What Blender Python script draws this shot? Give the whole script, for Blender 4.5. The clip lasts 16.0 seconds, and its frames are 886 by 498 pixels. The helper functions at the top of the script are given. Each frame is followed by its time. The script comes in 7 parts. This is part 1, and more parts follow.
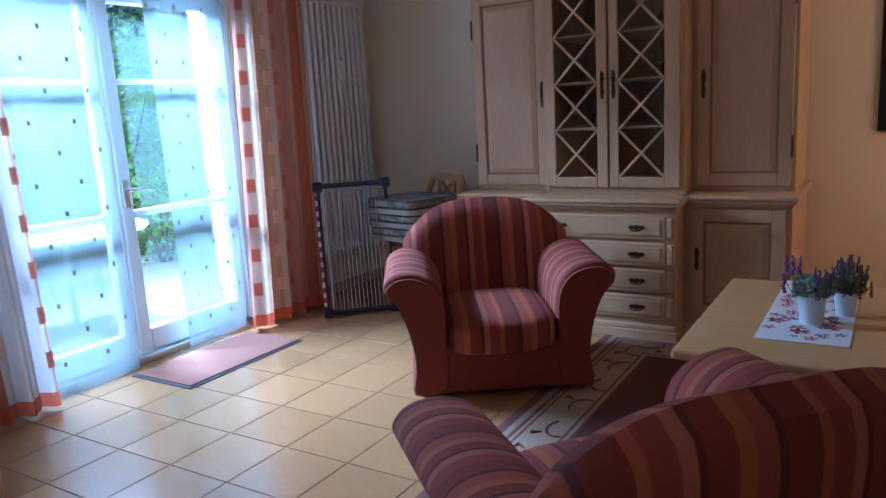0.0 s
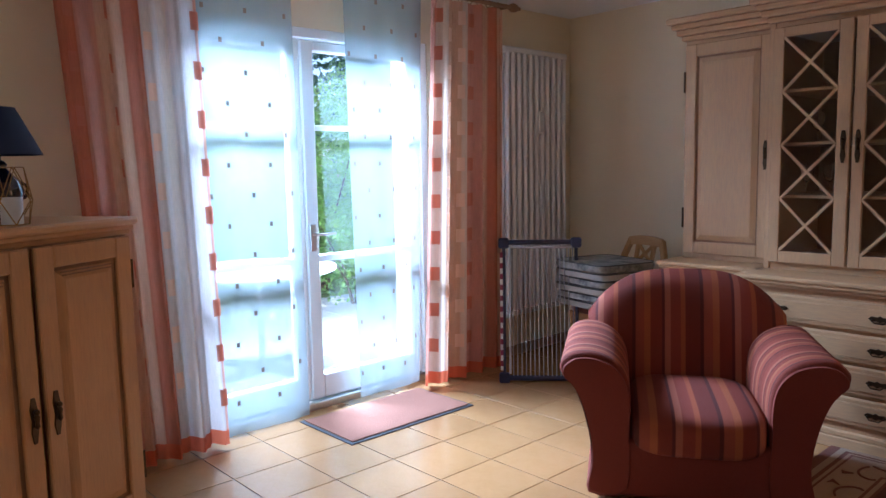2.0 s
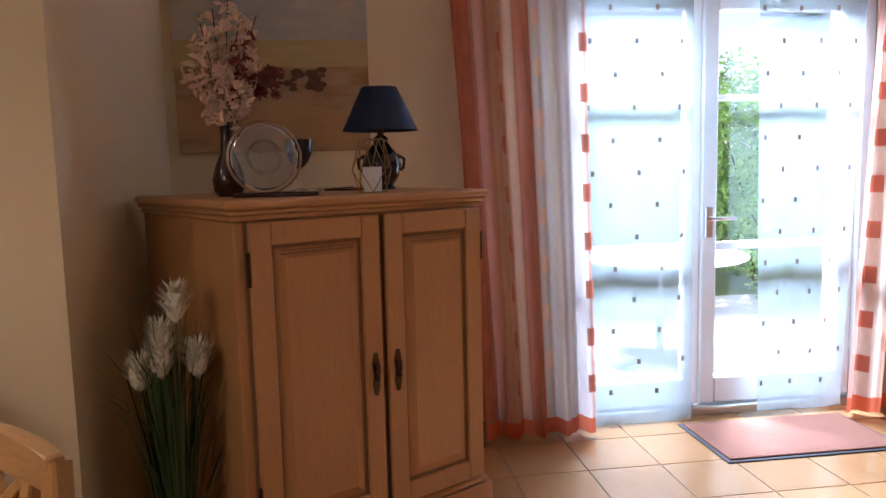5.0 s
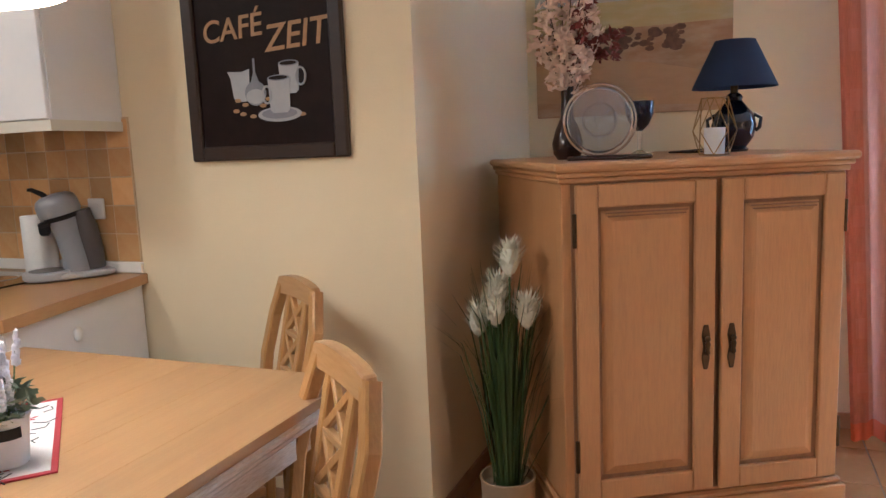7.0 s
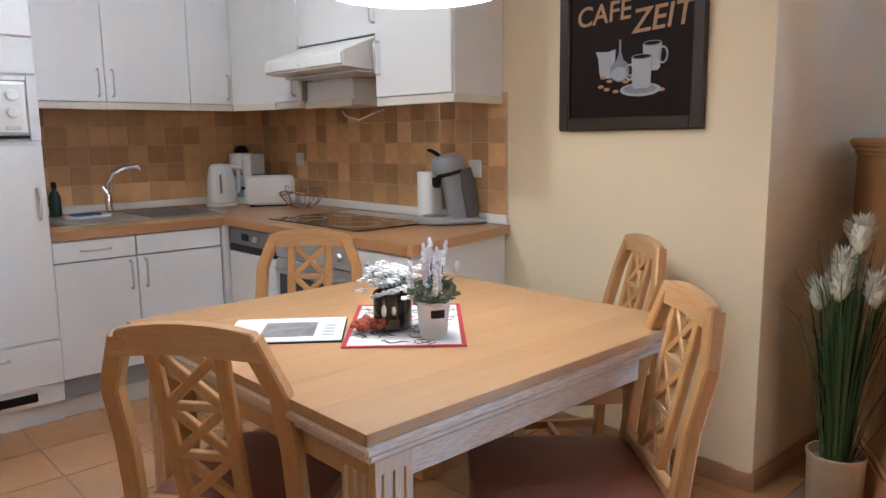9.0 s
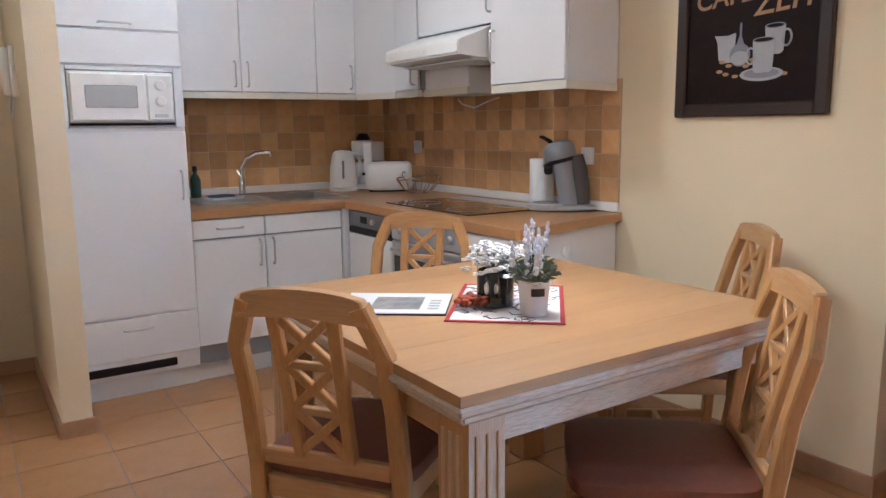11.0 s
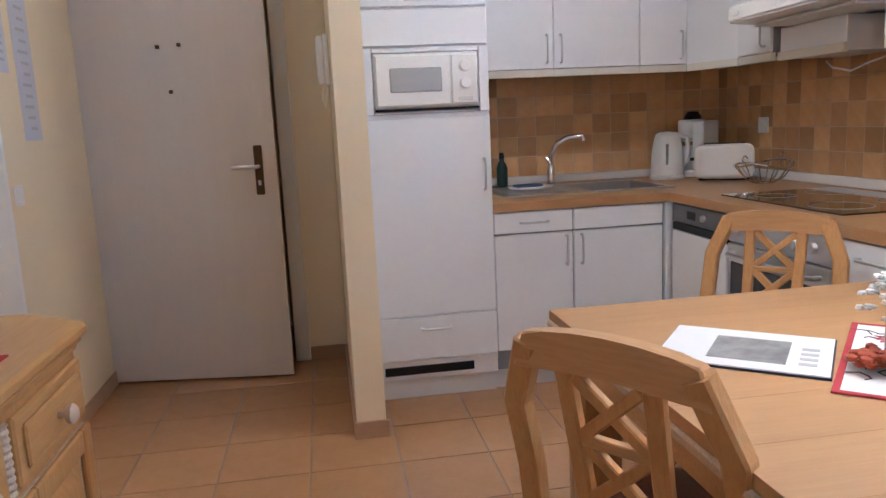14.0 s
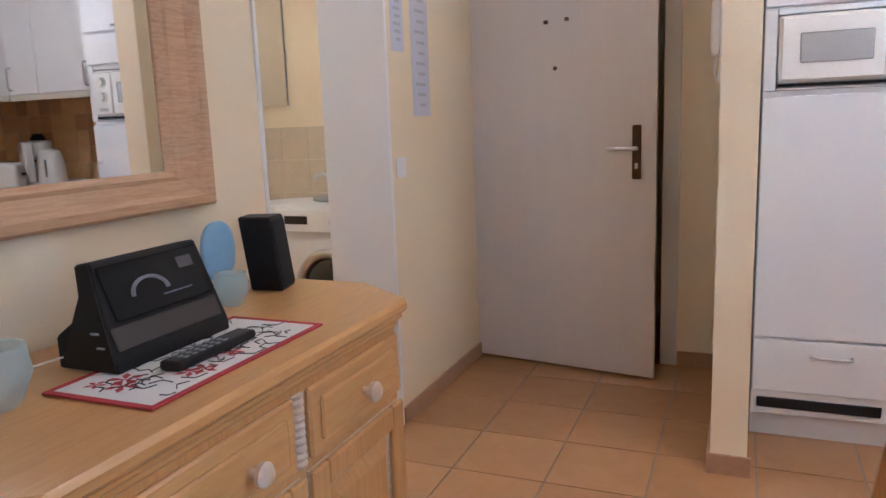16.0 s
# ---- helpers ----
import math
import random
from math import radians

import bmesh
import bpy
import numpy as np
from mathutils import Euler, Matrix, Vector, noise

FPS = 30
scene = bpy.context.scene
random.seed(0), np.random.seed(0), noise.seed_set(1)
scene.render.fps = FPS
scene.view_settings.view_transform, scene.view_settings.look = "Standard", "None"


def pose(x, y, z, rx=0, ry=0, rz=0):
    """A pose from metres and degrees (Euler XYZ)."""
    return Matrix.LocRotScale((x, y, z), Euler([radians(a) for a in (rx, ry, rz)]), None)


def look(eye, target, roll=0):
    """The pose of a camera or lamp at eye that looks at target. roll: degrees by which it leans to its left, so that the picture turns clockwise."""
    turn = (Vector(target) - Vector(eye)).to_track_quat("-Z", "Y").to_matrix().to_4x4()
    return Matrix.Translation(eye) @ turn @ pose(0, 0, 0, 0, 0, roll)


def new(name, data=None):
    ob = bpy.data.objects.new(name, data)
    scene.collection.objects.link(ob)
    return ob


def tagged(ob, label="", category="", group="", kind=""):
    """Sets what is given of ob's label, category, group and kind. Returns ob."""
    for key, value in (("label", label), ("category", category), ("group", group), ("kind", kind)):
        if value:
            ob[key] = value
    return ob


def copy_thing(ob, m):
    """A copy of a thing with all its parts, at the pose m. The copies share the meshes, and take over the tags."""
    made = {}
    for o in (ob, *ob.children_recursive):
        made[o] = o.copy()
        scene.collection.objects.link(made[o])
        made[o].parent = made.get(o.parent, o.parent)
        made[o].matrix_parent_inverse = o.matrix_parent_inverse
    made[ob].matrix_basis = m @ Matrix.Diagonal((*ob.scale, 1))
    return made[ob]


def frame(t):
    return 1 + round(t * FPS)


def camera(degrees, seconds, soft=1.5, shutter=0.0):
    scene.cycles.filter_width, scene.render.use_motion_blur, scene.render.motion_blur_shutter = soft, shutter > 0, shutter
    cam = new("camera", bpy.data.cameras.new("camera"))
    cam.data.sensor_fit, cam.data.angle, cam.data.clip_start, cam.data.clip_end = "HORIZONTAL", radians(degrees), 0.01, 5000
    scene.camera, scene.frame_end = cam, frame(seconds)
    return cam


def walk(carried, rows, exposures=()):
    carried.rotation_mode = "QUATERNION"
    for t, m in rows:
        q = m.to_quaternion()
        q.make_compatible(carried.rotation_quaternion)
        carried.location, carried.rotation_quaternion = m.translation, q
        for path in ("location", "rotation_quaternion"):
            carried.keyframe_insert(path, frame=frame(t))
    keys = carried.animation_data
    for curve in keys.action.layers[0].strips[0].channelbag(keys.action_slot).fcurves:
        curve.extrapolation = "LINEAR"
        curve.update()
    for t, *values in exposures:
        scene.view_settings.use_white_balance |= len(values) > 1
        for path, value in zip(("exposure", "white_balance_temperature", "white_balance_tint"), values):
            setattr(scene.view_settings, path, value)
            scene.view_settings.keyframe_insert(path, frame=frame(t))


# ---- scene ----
cam = camera(62.4, 16.0)
PATH = [
    (0, (0.213, 0.673, 1.371), (-0.831, 2.337, 0.994), -3.4),
    (0.5, (0.15, 0.76, 1.358), (-0.971, 2.374, 0.985), -2.9),
    (1, (0.076, 0.855, 1.365), (-1.119, 2.422, 1.026), -2.4),
    (1.5, (0.057, 0.922, 1.368), (-1.246, 2.417, 1.107), -2.0),
    (2, (0.056, 0.977, 1.379), (-1.406, 2.324, 1.161), -1.1),
    (2.5, (0.084, 1.06, 1.372), (-1.502, 2.262, 1.173), -1.0),
    (3, (0.05, 1.132, 1.37), (-1.634, 2.192, 1.172), -1.0),
    (3.5, (0.023, 1.214, 1.345), (-1.775, 2.069, 1.151), -1.6),
    (3.7, (0.001, 1.246, 1.321), (-1.841, 2.001, 1.133), -1.8),
    (5.8, (-0.038, 1.498, 1.31), (-2.02, 1.461, 1.038), -1.6),
    (6, (-0.044, 1.514, 1.316), (-2.02, 1.376, 1.035), -1.9),
    (6.5, (-0.035, 1.553, 1.319), (-1.959, 1.088, 1.034), -2.6),
    (7, (-0.023, 1.589, 1.306), (-1.856, 0.844, 1.019), -2.4),
    (7.5, (0.045, 1.607, 1.287), (-1.612, 0.525, 0.997), -2.2),
    (8, (0.145, 1.605, 1.276), (-1.356, 0.316, 0.985), -2.0),
    (8.5, (0.242, 1.628, 1.267), (-1.148, 0.218, 0.984), -1.1),
    (9, (0.302, 1.695, 1.261), (-1.044, 0.247, 0.956), -0.7),
    (9.2, (0.316, 1.72, 1.263), (-1.012, 0.26, 0.939), -0.5),
    (11.3, (0.319, 1.778, 1.241), (-0.747, 0.117, 0.913), -0.8),
    (11.5, (0.302, 1.75, 1.247), (-0.755, 0.085, 0.915), -0.9),
    (12, (0.268, 1.675, 1.242), (-0.773, -0.001, 0.913), -1.3),
    (12.5, (0.202, 1.58, 1.24), (-0.697, -0.178, 0.92), -1.9),
    (13, (0.156, 1.494, 1.242), (-0.451, -0.385, 0.924), -2.8),
    (13.5, (0.138, 1.402, 1.23), (-0.262, -0.531, 0.908), -3.1),
    (14, (0.112, 1.3, 1.221), (-0.193, -0.647, 0.88), -2.7),
    (14.5, (0.081, 1.21, 1.218), (0.021, -0.759, 0.875), -2.7),
    (15, (0.036, 1.143, 1.221), (0.353, -0.803, 0.888), -2.4),
    (15.5, (0.013, 1.068, 1.22), (0.575, -0.821, 0.881), -2.5),
    (16, (-0.024, 1.005, 1.2), (0.733, -0.814, 0.857), -2.1),
]
EXPOSURE = [(0.0, 1.2, 4300, 10), (1.5, 1.3, 4900, 14), (2.5, 1.45, 5050, 15), (3.7, 1.5, 5150, 18), (5.8, 1.5, 5900, 26), (6.2, 1.7, 5800, 24), (6.6, 2.2, 5300, 18), (7.0, 2.65, 4700, 9), (7.5, 2.75, 4600, 6), (8.0, 2.7, 4500, 5),
            (9.0, 2.78, 4350, 6), (11.5, 2.65, 4400, 9), (13.5, 2.52, 4450, 11), (14.2, 2.7, 4420, 11), (15.0, 2.68, 4450, 12), (15.5, 2.55, 4500, 13), (16.0, 2.85, 4450, 13)]
walk(cam, [(t, look(eye, target, roll)) for t, eye, target, roll in PATH], EXPOSURE)

# ---- world and lights ----
world = bpy.data.worlds.new("sky")
world.use_nodes = True
scene.world = world
_sky = world.node_tree.nodes.new("ShaderNodeTexSky")
_sky.sky_type, _sky.sun_disc = "NISHITA", False
_sky.sun_elevation, _sky.sun_rotation = radians(48), radians(250)
_bg = world.node_tree.nodes["Background"]
_bg.inputs["Strength"].default_value = 0.09
world.node_tree.links.new(_sky.outputs[0], _bg.inputs[0])


def lamp(name, kind, m, energy, color, **more):
    d = bpy.data.lights.new(name, kind)
    d.energy, d.color = energy, color
    for key, value in more.items():
        if key == "angle":
            d.angle = value
        elif key == "size":
            d.shape, d.size = "RECTANGLE", value
        elif key == "size_y":
            d.size_y = value
        elif key == "radius":
            d.shadow_soft_size = value
    ob = new(name, d)
    ob.matrix_world = m
    return ob


lamp("sun", "SUN", look((0, 0, 6), (1.2, 4.6, 0)), 0.9, (1.0, 0.95, 0.88), angle=radians(1.0))
# added area lamp, out of sight above the terrace door, boosts the sky's light
lamp("sky_light", "AREA", look((-5.4, 3.3, 2.98), (-2.2, 3.3, 2.30)), 800.0, (0.74, 0.89, 1.0), size=2.2, size_y=0.8)

# ---- materials ----


def mat(name, color, rough=0.6, metal=0.0, grain=0.0, grain_scale=30.0, stretch=(1, 1, 1), stain=0.0, stain_scale=2.5, bump=0.0, bump_scale=120.0,
        random_value=0.0, color2=None, coat=0.0, spec=0.5):
    """A painted, wooden or plastic surface: base colour with grain and stains of two scales, bump, and a tint for each object."""
    m = bpy.data.materials.new(name)
    m.use_nodes = True
    t = m.node_tree
    n, l = t.nodes, t.links
    b = n["Principled BSDF"]
    b.inputs["Roughness"].default_value, b.inputs["Metallic"].default_value = rough, metal
    b.inputs["Coat Weight"].default_value = coat
    b.inputs["Specular IOR Level"].default_value = spec
    co = n.new("ShaderNodeTexCoord")
    mp = n.new("ShaderNodeMapping")
    mp.inputs["Scale"].default_value = stretch
    l.new(co.outputs["Object"], mp.inputs[0])
    g = n.new("ShaderNodeTexNoise")
    g.inputs["Scale"].default_value, g.inputs["Detail"].default_value, g.inputs["Roughness"].default_value = grain_scale, 5.0, 0.65
    l.new(mp.outputs[0], g.inputs[0])
    s = n.new("ShaderNodeTexNoise")
    s.inputs["Scale"].default_value, s.inputs["Detail"].default_value = stain_scale, 3.0
    l.new(mp.outputs[0], s.inputs[0])
    dark = tuple(c * 0.55 for c in color) if color2 is None else color2
    ramp = n.new("ShaderNodeMapRange")
    ramp.inputs["From Min"].default_value, ramp.inputs["From Max"].default_value = 0.42, 0.72
    ramp.inputs["To Max"].default_value = grain
    l.new(g.outputs["Fac"], ramp.inputs["Value"])
    mix = n.new("ShaderNodeMix")
    mix.data_type = "RGBA"
    mix.inputs[6].default_value, mix.inputs[7].default_value = (*color, 1), (*dark, 1)
    l.new(ramp.outputs[0], mix.inputs[0])
    hsv = n.new("ShaderNodeHueSaturation")
    l.new(mix.outputs[2], hsv.inputs["Color"])
    val = n.new("ShaderNodeMath")
    val.operation = "MULTIPLY_ADD"
    val.inputs[1].default_value, val.inputs[2].default_value = stain, 1.0 - stain / 2
    l.new(s.outputs["Fac"], val.inputs[0])
    if random_value:
        oi = n.new("ShaderNodeObjectInfo")
        add = n.new("ShaderNodeMath")
        add.operation = "MULTIPLY_ADD"
        add.inputs[1].default_value = random_value
        l.new(oi.outputs["Random"], add.inputs[0])
        l.new(val.outputs[0], add.inputs[2])
        l.new(add.outputs[0], hsv.inputs["Value"])
    else:
        l.new(val.outputs[0], hsv.inputs["Value"])
    l.new(hsv.outputs[0], b.inputs["Base Color"])
    if bump:
        bn = n.new("ShaderNodeTexNoise")
        bn.inputs["Scale"].default_value, bn.inputs["Detail"].default_value = bump_scale, 4.0
        l.new(mp.outputs[0], bn.inputs[0])
        bp = n.new("ShaderNodeBump")
        bp.inputs["Strength"].default_value, bp.inputs["Distance"].default_value = bump, 0.004
        l.new(bn.outputs["Fac"], bp.inputs["Height"])
        l.new(bp.outputs[0], b.inputs["Normal"])
    return m


def striped(name, colors, period, axis=0, rough=0.9, weave=0.5):
    """Woven cloth with stripes along one axis of the object."""
    m = mat(name, colors[0][:3], rough, grain=0.3, grain_scale=160, bump=weave, bump_scale=420)
    t = m.node_tree
    n, l = t.nodes, t.links
    co = n.new("ShaderNodeTexCoord")
    sep = n.new("ShaderNodeSeparateXYZ")
    l.new(co.outputs["Object"], sep.inputs[0])
    d = n.new("ShaderNodeMath")
    d.operation = "DIVIDE"
    d.inputs[1].default_value = period
    l.new(sep.outputs[axis], d.inputs[0])
    f = n.new("ShaderNodeMath")
    f.operation = "FRACT"
    l.new(d.outputs[0], f.inputs[0])
    r = n.new("ShaderNodeValToRGB")
    r.color_ramp.interpolation = "LINEAR"
    e = r.color_ramp.elements
    k = len(colors)
    for i, (at, c) in enumerate(colors_at(colors)):
        el = e[i] if i < 2 else e.new(at)
        el.position, el.color = at, (*c, 1)
    l.new(f.outputs[0], r.inputs[0])
    mixes = [x for x in n if x.bl_idname == "ShaderNodeMix"]
    dk = n.new("ShaderNodeMix")
    dk.data_type, dk.blend_type = "RGBA", "MULTIPLY"
    dk.inputs[0].default_value = 1.0
    dk.inputs[7].default_value = (0.72, 0.68, 0.66, 1)
    l.new(r.outputs[0], dk.inputs[6])
    l.new(r.outputs[0], mixes[0].inputs[6])
    l.new(dk.outputs[2], mixes[0].inputs[7])
    return m


def colors_at(colors):
    """Hard-edged bands of the widths given with each colour: (r, g, b, width)."""
    total, at, out = sum(c[3] for c in colors), 0.0, []
    for r, g, b, w in colors:
        out.append((min(at + 0.006, 1), (r, g, b)))
        at += w / total
        out.append((min(at - 0.006, 1), (r, g, b)))
    return out


def see_through(name, color, opacity, rough=0.9, translucent=0.5):
    """Thin cloth that lets part of the light and view pass."""
    m = bpy.data.materials.new(name)
    m.use_nodes = True
    t = m.node_tree
    n, l = t.nodes, t.links
    n.remove(n["Principled BSDF"])
    d, tr, tp = n.new("ShaderNodeBsdfDiffuse"), n.new("ShaderNodeBsdfTranslucent"), n.new("ShaderNodeBsdfTransparent")
    d.inputs[0].default_value = tr.inputs[0].default_value = (*color, 1)
    a, b = n.new("ShaderNodeMixShader"), n.new("ShaderNodeMixShader")
    a.inputs[0].default_value = translucent
    l.new(d.outputs[0], a.inputs[1])
    l.new(tr.outputs[0], a.inputs[2])
    nz = n.new("ShaderNodeTexNoise")
    nz.inputs["Scale"].default_value = 5.0
    co = n.new("ShaderNodeTexCoord")
    l.new(co.outputs["Object"], nz.inputs[0])
    mr = n.new("ShaderNodeMapRange")
    mr.inputs["To Min"].default_value, mr.inputs["To Max"].default_value = opacity - 0.02, opacity + 0.02
    l.new(nz.outputs["Fac"], mr.inputs["Value"])
    l.new(mr.outputs[0], b.inputs[0])
    l.new(tp.outputs[0], b.inputs[1])
    l.new(a.outputs[0], b.inputs[2])
    l.new(b.outputs[0], n["Material Output"].inputs[0])
    return m


def glassy(name, color=(1, 1, 1), rough=0.0, ior=1.45):
    m = bpy.data.materials.new(name)
    m.use_nodes = True
    b = m.node_tree.nodes["Principled BSDF"]
    b.inputs["Base Color"].default_value = (*color, 1)
    b.inputs["Roughness"].default_value, b.inputs["IOR"].default_value = rough, ior
    b.inputs["Transmission Weight"].default_value = 1.0
    return m


def glowing(name, color, strength):
    m = bpy.data.materials.new(name)
    m.use_nodes = True
    b = m.node_tree.nodes["Principled BSDF"]
    b.inputs["Base Color"].default_value = (*color, 1)
    b.inputs["Emission Color"].default_value = (*color, 1)
    b.inputs["Emission Strength"].default_value = strength
    return m


PAINT = mat("cream_paint", (0.81, 0.69, 0.475), 0.85, grain=0.05, grain_scale=90, stain=0.06, bump=0.25, bump_scale=160, color2=(0.73, 0.60, 0.41))
CEIL = mat("white_ceiling_paint", (0.82, 0.80, 0.76), 0.9, grain=0.05, grain_scale=60, bump=0.2)
GROUT = mat("grout", (0.25, 0.175, 0.11), 0.9, grain=0.4, grain_scale=60, stain=0.3, bump=0.4)
TILE = mat("floor_tile", (0.395, 0.212, 0.087), 0.16, grain=0.45, grain_scale=9, stain=0.22, stain_scale=4, bump=0.12, bump_scale=40, random_value=0.14, color2=(0.30, 0.152, 0.050), spec=0.8)
SKIRT = mat("skirting_tile", (0.40, 0.24, 0.13), 0.4, grain=0.4, grain_scale=12, stain=0.2, bump=0.1, random_value=0.1)
WASHED = mat("limed_oak", (0.60, 0.37, 0.185), 0.5, grain=0.6, grain_scale=22, stretch=(6, 6, 0.6), stain=0.12, bump=0.25, bump_scale=40, color2=(0.46, 0.29, 0.17))
WASHED_H = mat("limed_oak_rail", (0.60, 0.37, 0.185), 0.5, grain=0.6, grain_scale=22, stretch=(0.6, 6, 6), stain=0.12, bump=0.25, bump_scale=40, color2=(0.46, 0.29, 0.17))
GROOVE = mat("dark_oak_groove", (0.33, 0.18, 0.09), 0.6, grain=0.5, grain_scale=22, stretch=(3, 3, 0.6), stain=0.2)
PINE = mat("oiled_pine", (0.52, 0.305, 0.125), 0.34, grain=0.75, grain_scale=16, stretch=(0.7, 7, 7), stain=0.14, bump=0.2, bump_scale=30, color2=(0.42, 0.22, 0.075))
PINE_V = mat("oiled_pine_upright", (0.49, 0.268, 0.086), 0.40, grain=0.75, grain_scale=18, stretch=(7, 7, 0.7), stain=0.14, bump=0.2, bump_scale=30, color2=(0.38, 0.19, 0.06), random_value=0.06)
LIMED = mat("limed_pine", (0.62, 0.51, 0.39), 0.55, grain=0.7, grain_scale=26, stretch=(1.2, 8, 8), stain=0.2, bump=0.4, bump_scale=40, color2=(0.42, 0.28, 0.16))
LAMINATE = mat("white_laminate", (0.78, 0.78, 0.80), 0.35, grain=0.03, grain_scale=40, stain=0.03, bump=0.05)
WHITE = mat("white_gloss", (0.80, 0.79, 0.77), 0.3, grain=0.03, stain=0.05)
DOORPAINT = mat("door_paint", (0.62, 0.57, 0.53), 0.45, grain=0.06, grain_scale=12, stretch=(6, 6, 0.6), stain=0.06)
WORKTOP = mat("beech_worktop", (0.43, 0.24, 0.095), 0.35, grain=0.5, grain_scale=20, stretch=(1, 5, 5), stain=0.12, color2=(0.36, 0.18, 0.08))
SPLASH = mat("splash_tile", (0.46, 0.285, 0.125), 0.25, grain=0.55, grain_scale=11, stain=0.4, stain_scale=7, bump=0.12, random_value=0.8, color2=(0.35, 0.17, 0.06))
SPLASH_GROUT = mat("splash_grout", (0.60, 0.44, 0.26), 0.85, grain=0.3, stain=0.2)
STEEL = mat("brushed_steel", (0.62, 0.62, 0.62), 0.28, 1.0, grain=0.2, grain_scale=60, stretch=(1, 14, 14))
DARKSTEEL = mat("dark_brushed_steel", (0.24, 0.24, 0.25), 0.32, 1.0, grain=0.2, grain_scale=60, stretch=(1, 14, 14))
CHROME = mat("chrome", (0.75, 0.75, 0.76), 0.08, 1.0)
BLACK = mat("black_plastic", (0.008, 0.008, 0.010), 0.42, grain=0.2, grain_scale=200, bump=0.1, spec=0.25)
BLACKGLASS = mat("black_glass", (0.010, 0.009, 0.009), 0.05, coat=0.5)
BRASS = mat("antique_brass", (0.10, 0.065, 0.035), 0.42, 0.9, grain=0.6, grain_scale=60, stain=0.5)
IRON = mat("dark_iron", (0.02, 0.018, 0.018), 0.5, 0.6, grain=0.3)
NAVY = mat("navy_shade", (0.012, 0.028, 0.085), 0.75, grain=0.4, grain_scale=300, bump=0.3, bump_scale=500)
NAVYGLAZE = mat("navy_glaze", (0.006, 0.010, 0.028), 0.08, coat=0.6)
LEATHER = mat("brown_leather", (0.20, 0.066, 0.036), 0.42, grain=0.5, grain_scale=60, stain=0.25, bump=0.4, bump_scale=220, color2=(0.13, 0.040, 0.024))
RED = (0.21, 0.036, 0.020)
WORN = lambda bands: [(r * 1.0, g * 0.72, b * 0.44, w) for r, g, b, w in bands]
STRIPES = striped("striped_upholstery", WORN([(0.155, 0.030, 0.022, 5), (0.085, 0.018, 0.018, 1.2), (0.27, 0.075, 0.055, 3), (0.34, 0.12, 0.055, 2.2), (0.20, 0.04, 0.028, 4), (0.10, 0.02, 0.025, 1),
                                         (0.36, 0.14, 0.12, 2), (0.23, 0.05, 0.04, 3.5), (0.32, 0.10, 0.05, 1.6)]), 0.31)
PLAINRED = mat("plain_red_upholstery", RED, 0.9, grain=0.4, grain_scale=180, stain=0.15, bump=0.5, bump_scale=420, color2=(0.13, 0.02, 0.014))
GLASS = glassy("window_glass")


def thin_pane(name):
    """A thin clear pane: it lets light straight through and mirrors a little of the room."""
    m = bpy.data.materials.new(name)
    m.use_nodes = True
    n, l = m.node_tree.nodes, m.node_tree.links
    n.remove(n["Principled BSDF"])
    tp, gl, fr, mx = n.new("ShaderNodeBsdfTransparent"), n.new("ShaderNodeBsdfGlossy"), n.new("ShaderNodeFresnel"), n.new("ShaderNodeMixShader")
    gl.inputs["Roughness"].default_value = 0.01
    fr.inputs["IOR"].default_value = 1.45
    l.new(fr.outputs[0], mx.inputs[0])
    l.new(tp.outputs[0], mx.inputs[1])
    l.new(gl.outputs[0], mx.inputs[2])
    l.new(mx.outputs[0], n["Material Output"].inputs[0])
    return m


PANE = thin_pane("window_pane")

# ---- geometry helpers ----


def thing(name, label, category, loc=(0, 0, 0), rz=0.0, group="", kind=""):
    ob = new(name)
    ob.empty_display_size = 0.05
    ob.matrix_world = pose(*loc, 0, 0, rz)
    return tagged(ob, label, category, group, kind)


def mesh(name, bm, material, smooth=False):
    bmesh.ops.recalc_face_normals(bm, faces=bm.faces)
    d = bpy.data.meshes.new(name)
    bm.to_mesh(d)
    bm.free()
    d.materials.append(material)
    if smooth:
        for p in d.polygons:
            p.use_smooth = True
        d.set_sharp_from_angle(angle=radians(40 if smooth is True else smooth))
    return d


def part(name, bm, material, parent=None, label="", smooth=False):
    ob = new(name, mesh(name, bm, material, smooth))
    if parent is not None:
        ob.parent = parent
    if label:
        ob["label"] = label
    return ob


def structure(name, bm, material, label="", category="", smooth=False):
    return tagged(part(name, bm, material, None, "", smooth), label or name.replace("_", " "), category or name.split("_")[0], "", "structure")


def box(x0, x1, y0, y1, z0, z1, bevel=0.0, bm=None, seg=1):
    out = bmesh.new() if bm is None else bm
    vs = [out.verts.new((x, y, z)) for z in (z0, z1) for x, y in ((x0, y0), (x1, y0), (x1, y1), (x0, y1))]
    fs = [out.faces.new([vs[i] for i in f]) for f in ((3, 2, 1, 0), (4, 5, 6, 7), (0, 1, 5, 4), (1, 2, 6, 5), (2, 3, 7, 6), (3, 0, 4, 7))]
    if bevel:
        es = {e for f in fs for e in f.edges}
        bmesh.ops.bevel(out, geom=list(es), offset=bevel, segments=seg, affect="EDGES", profile=0.5)
    return out


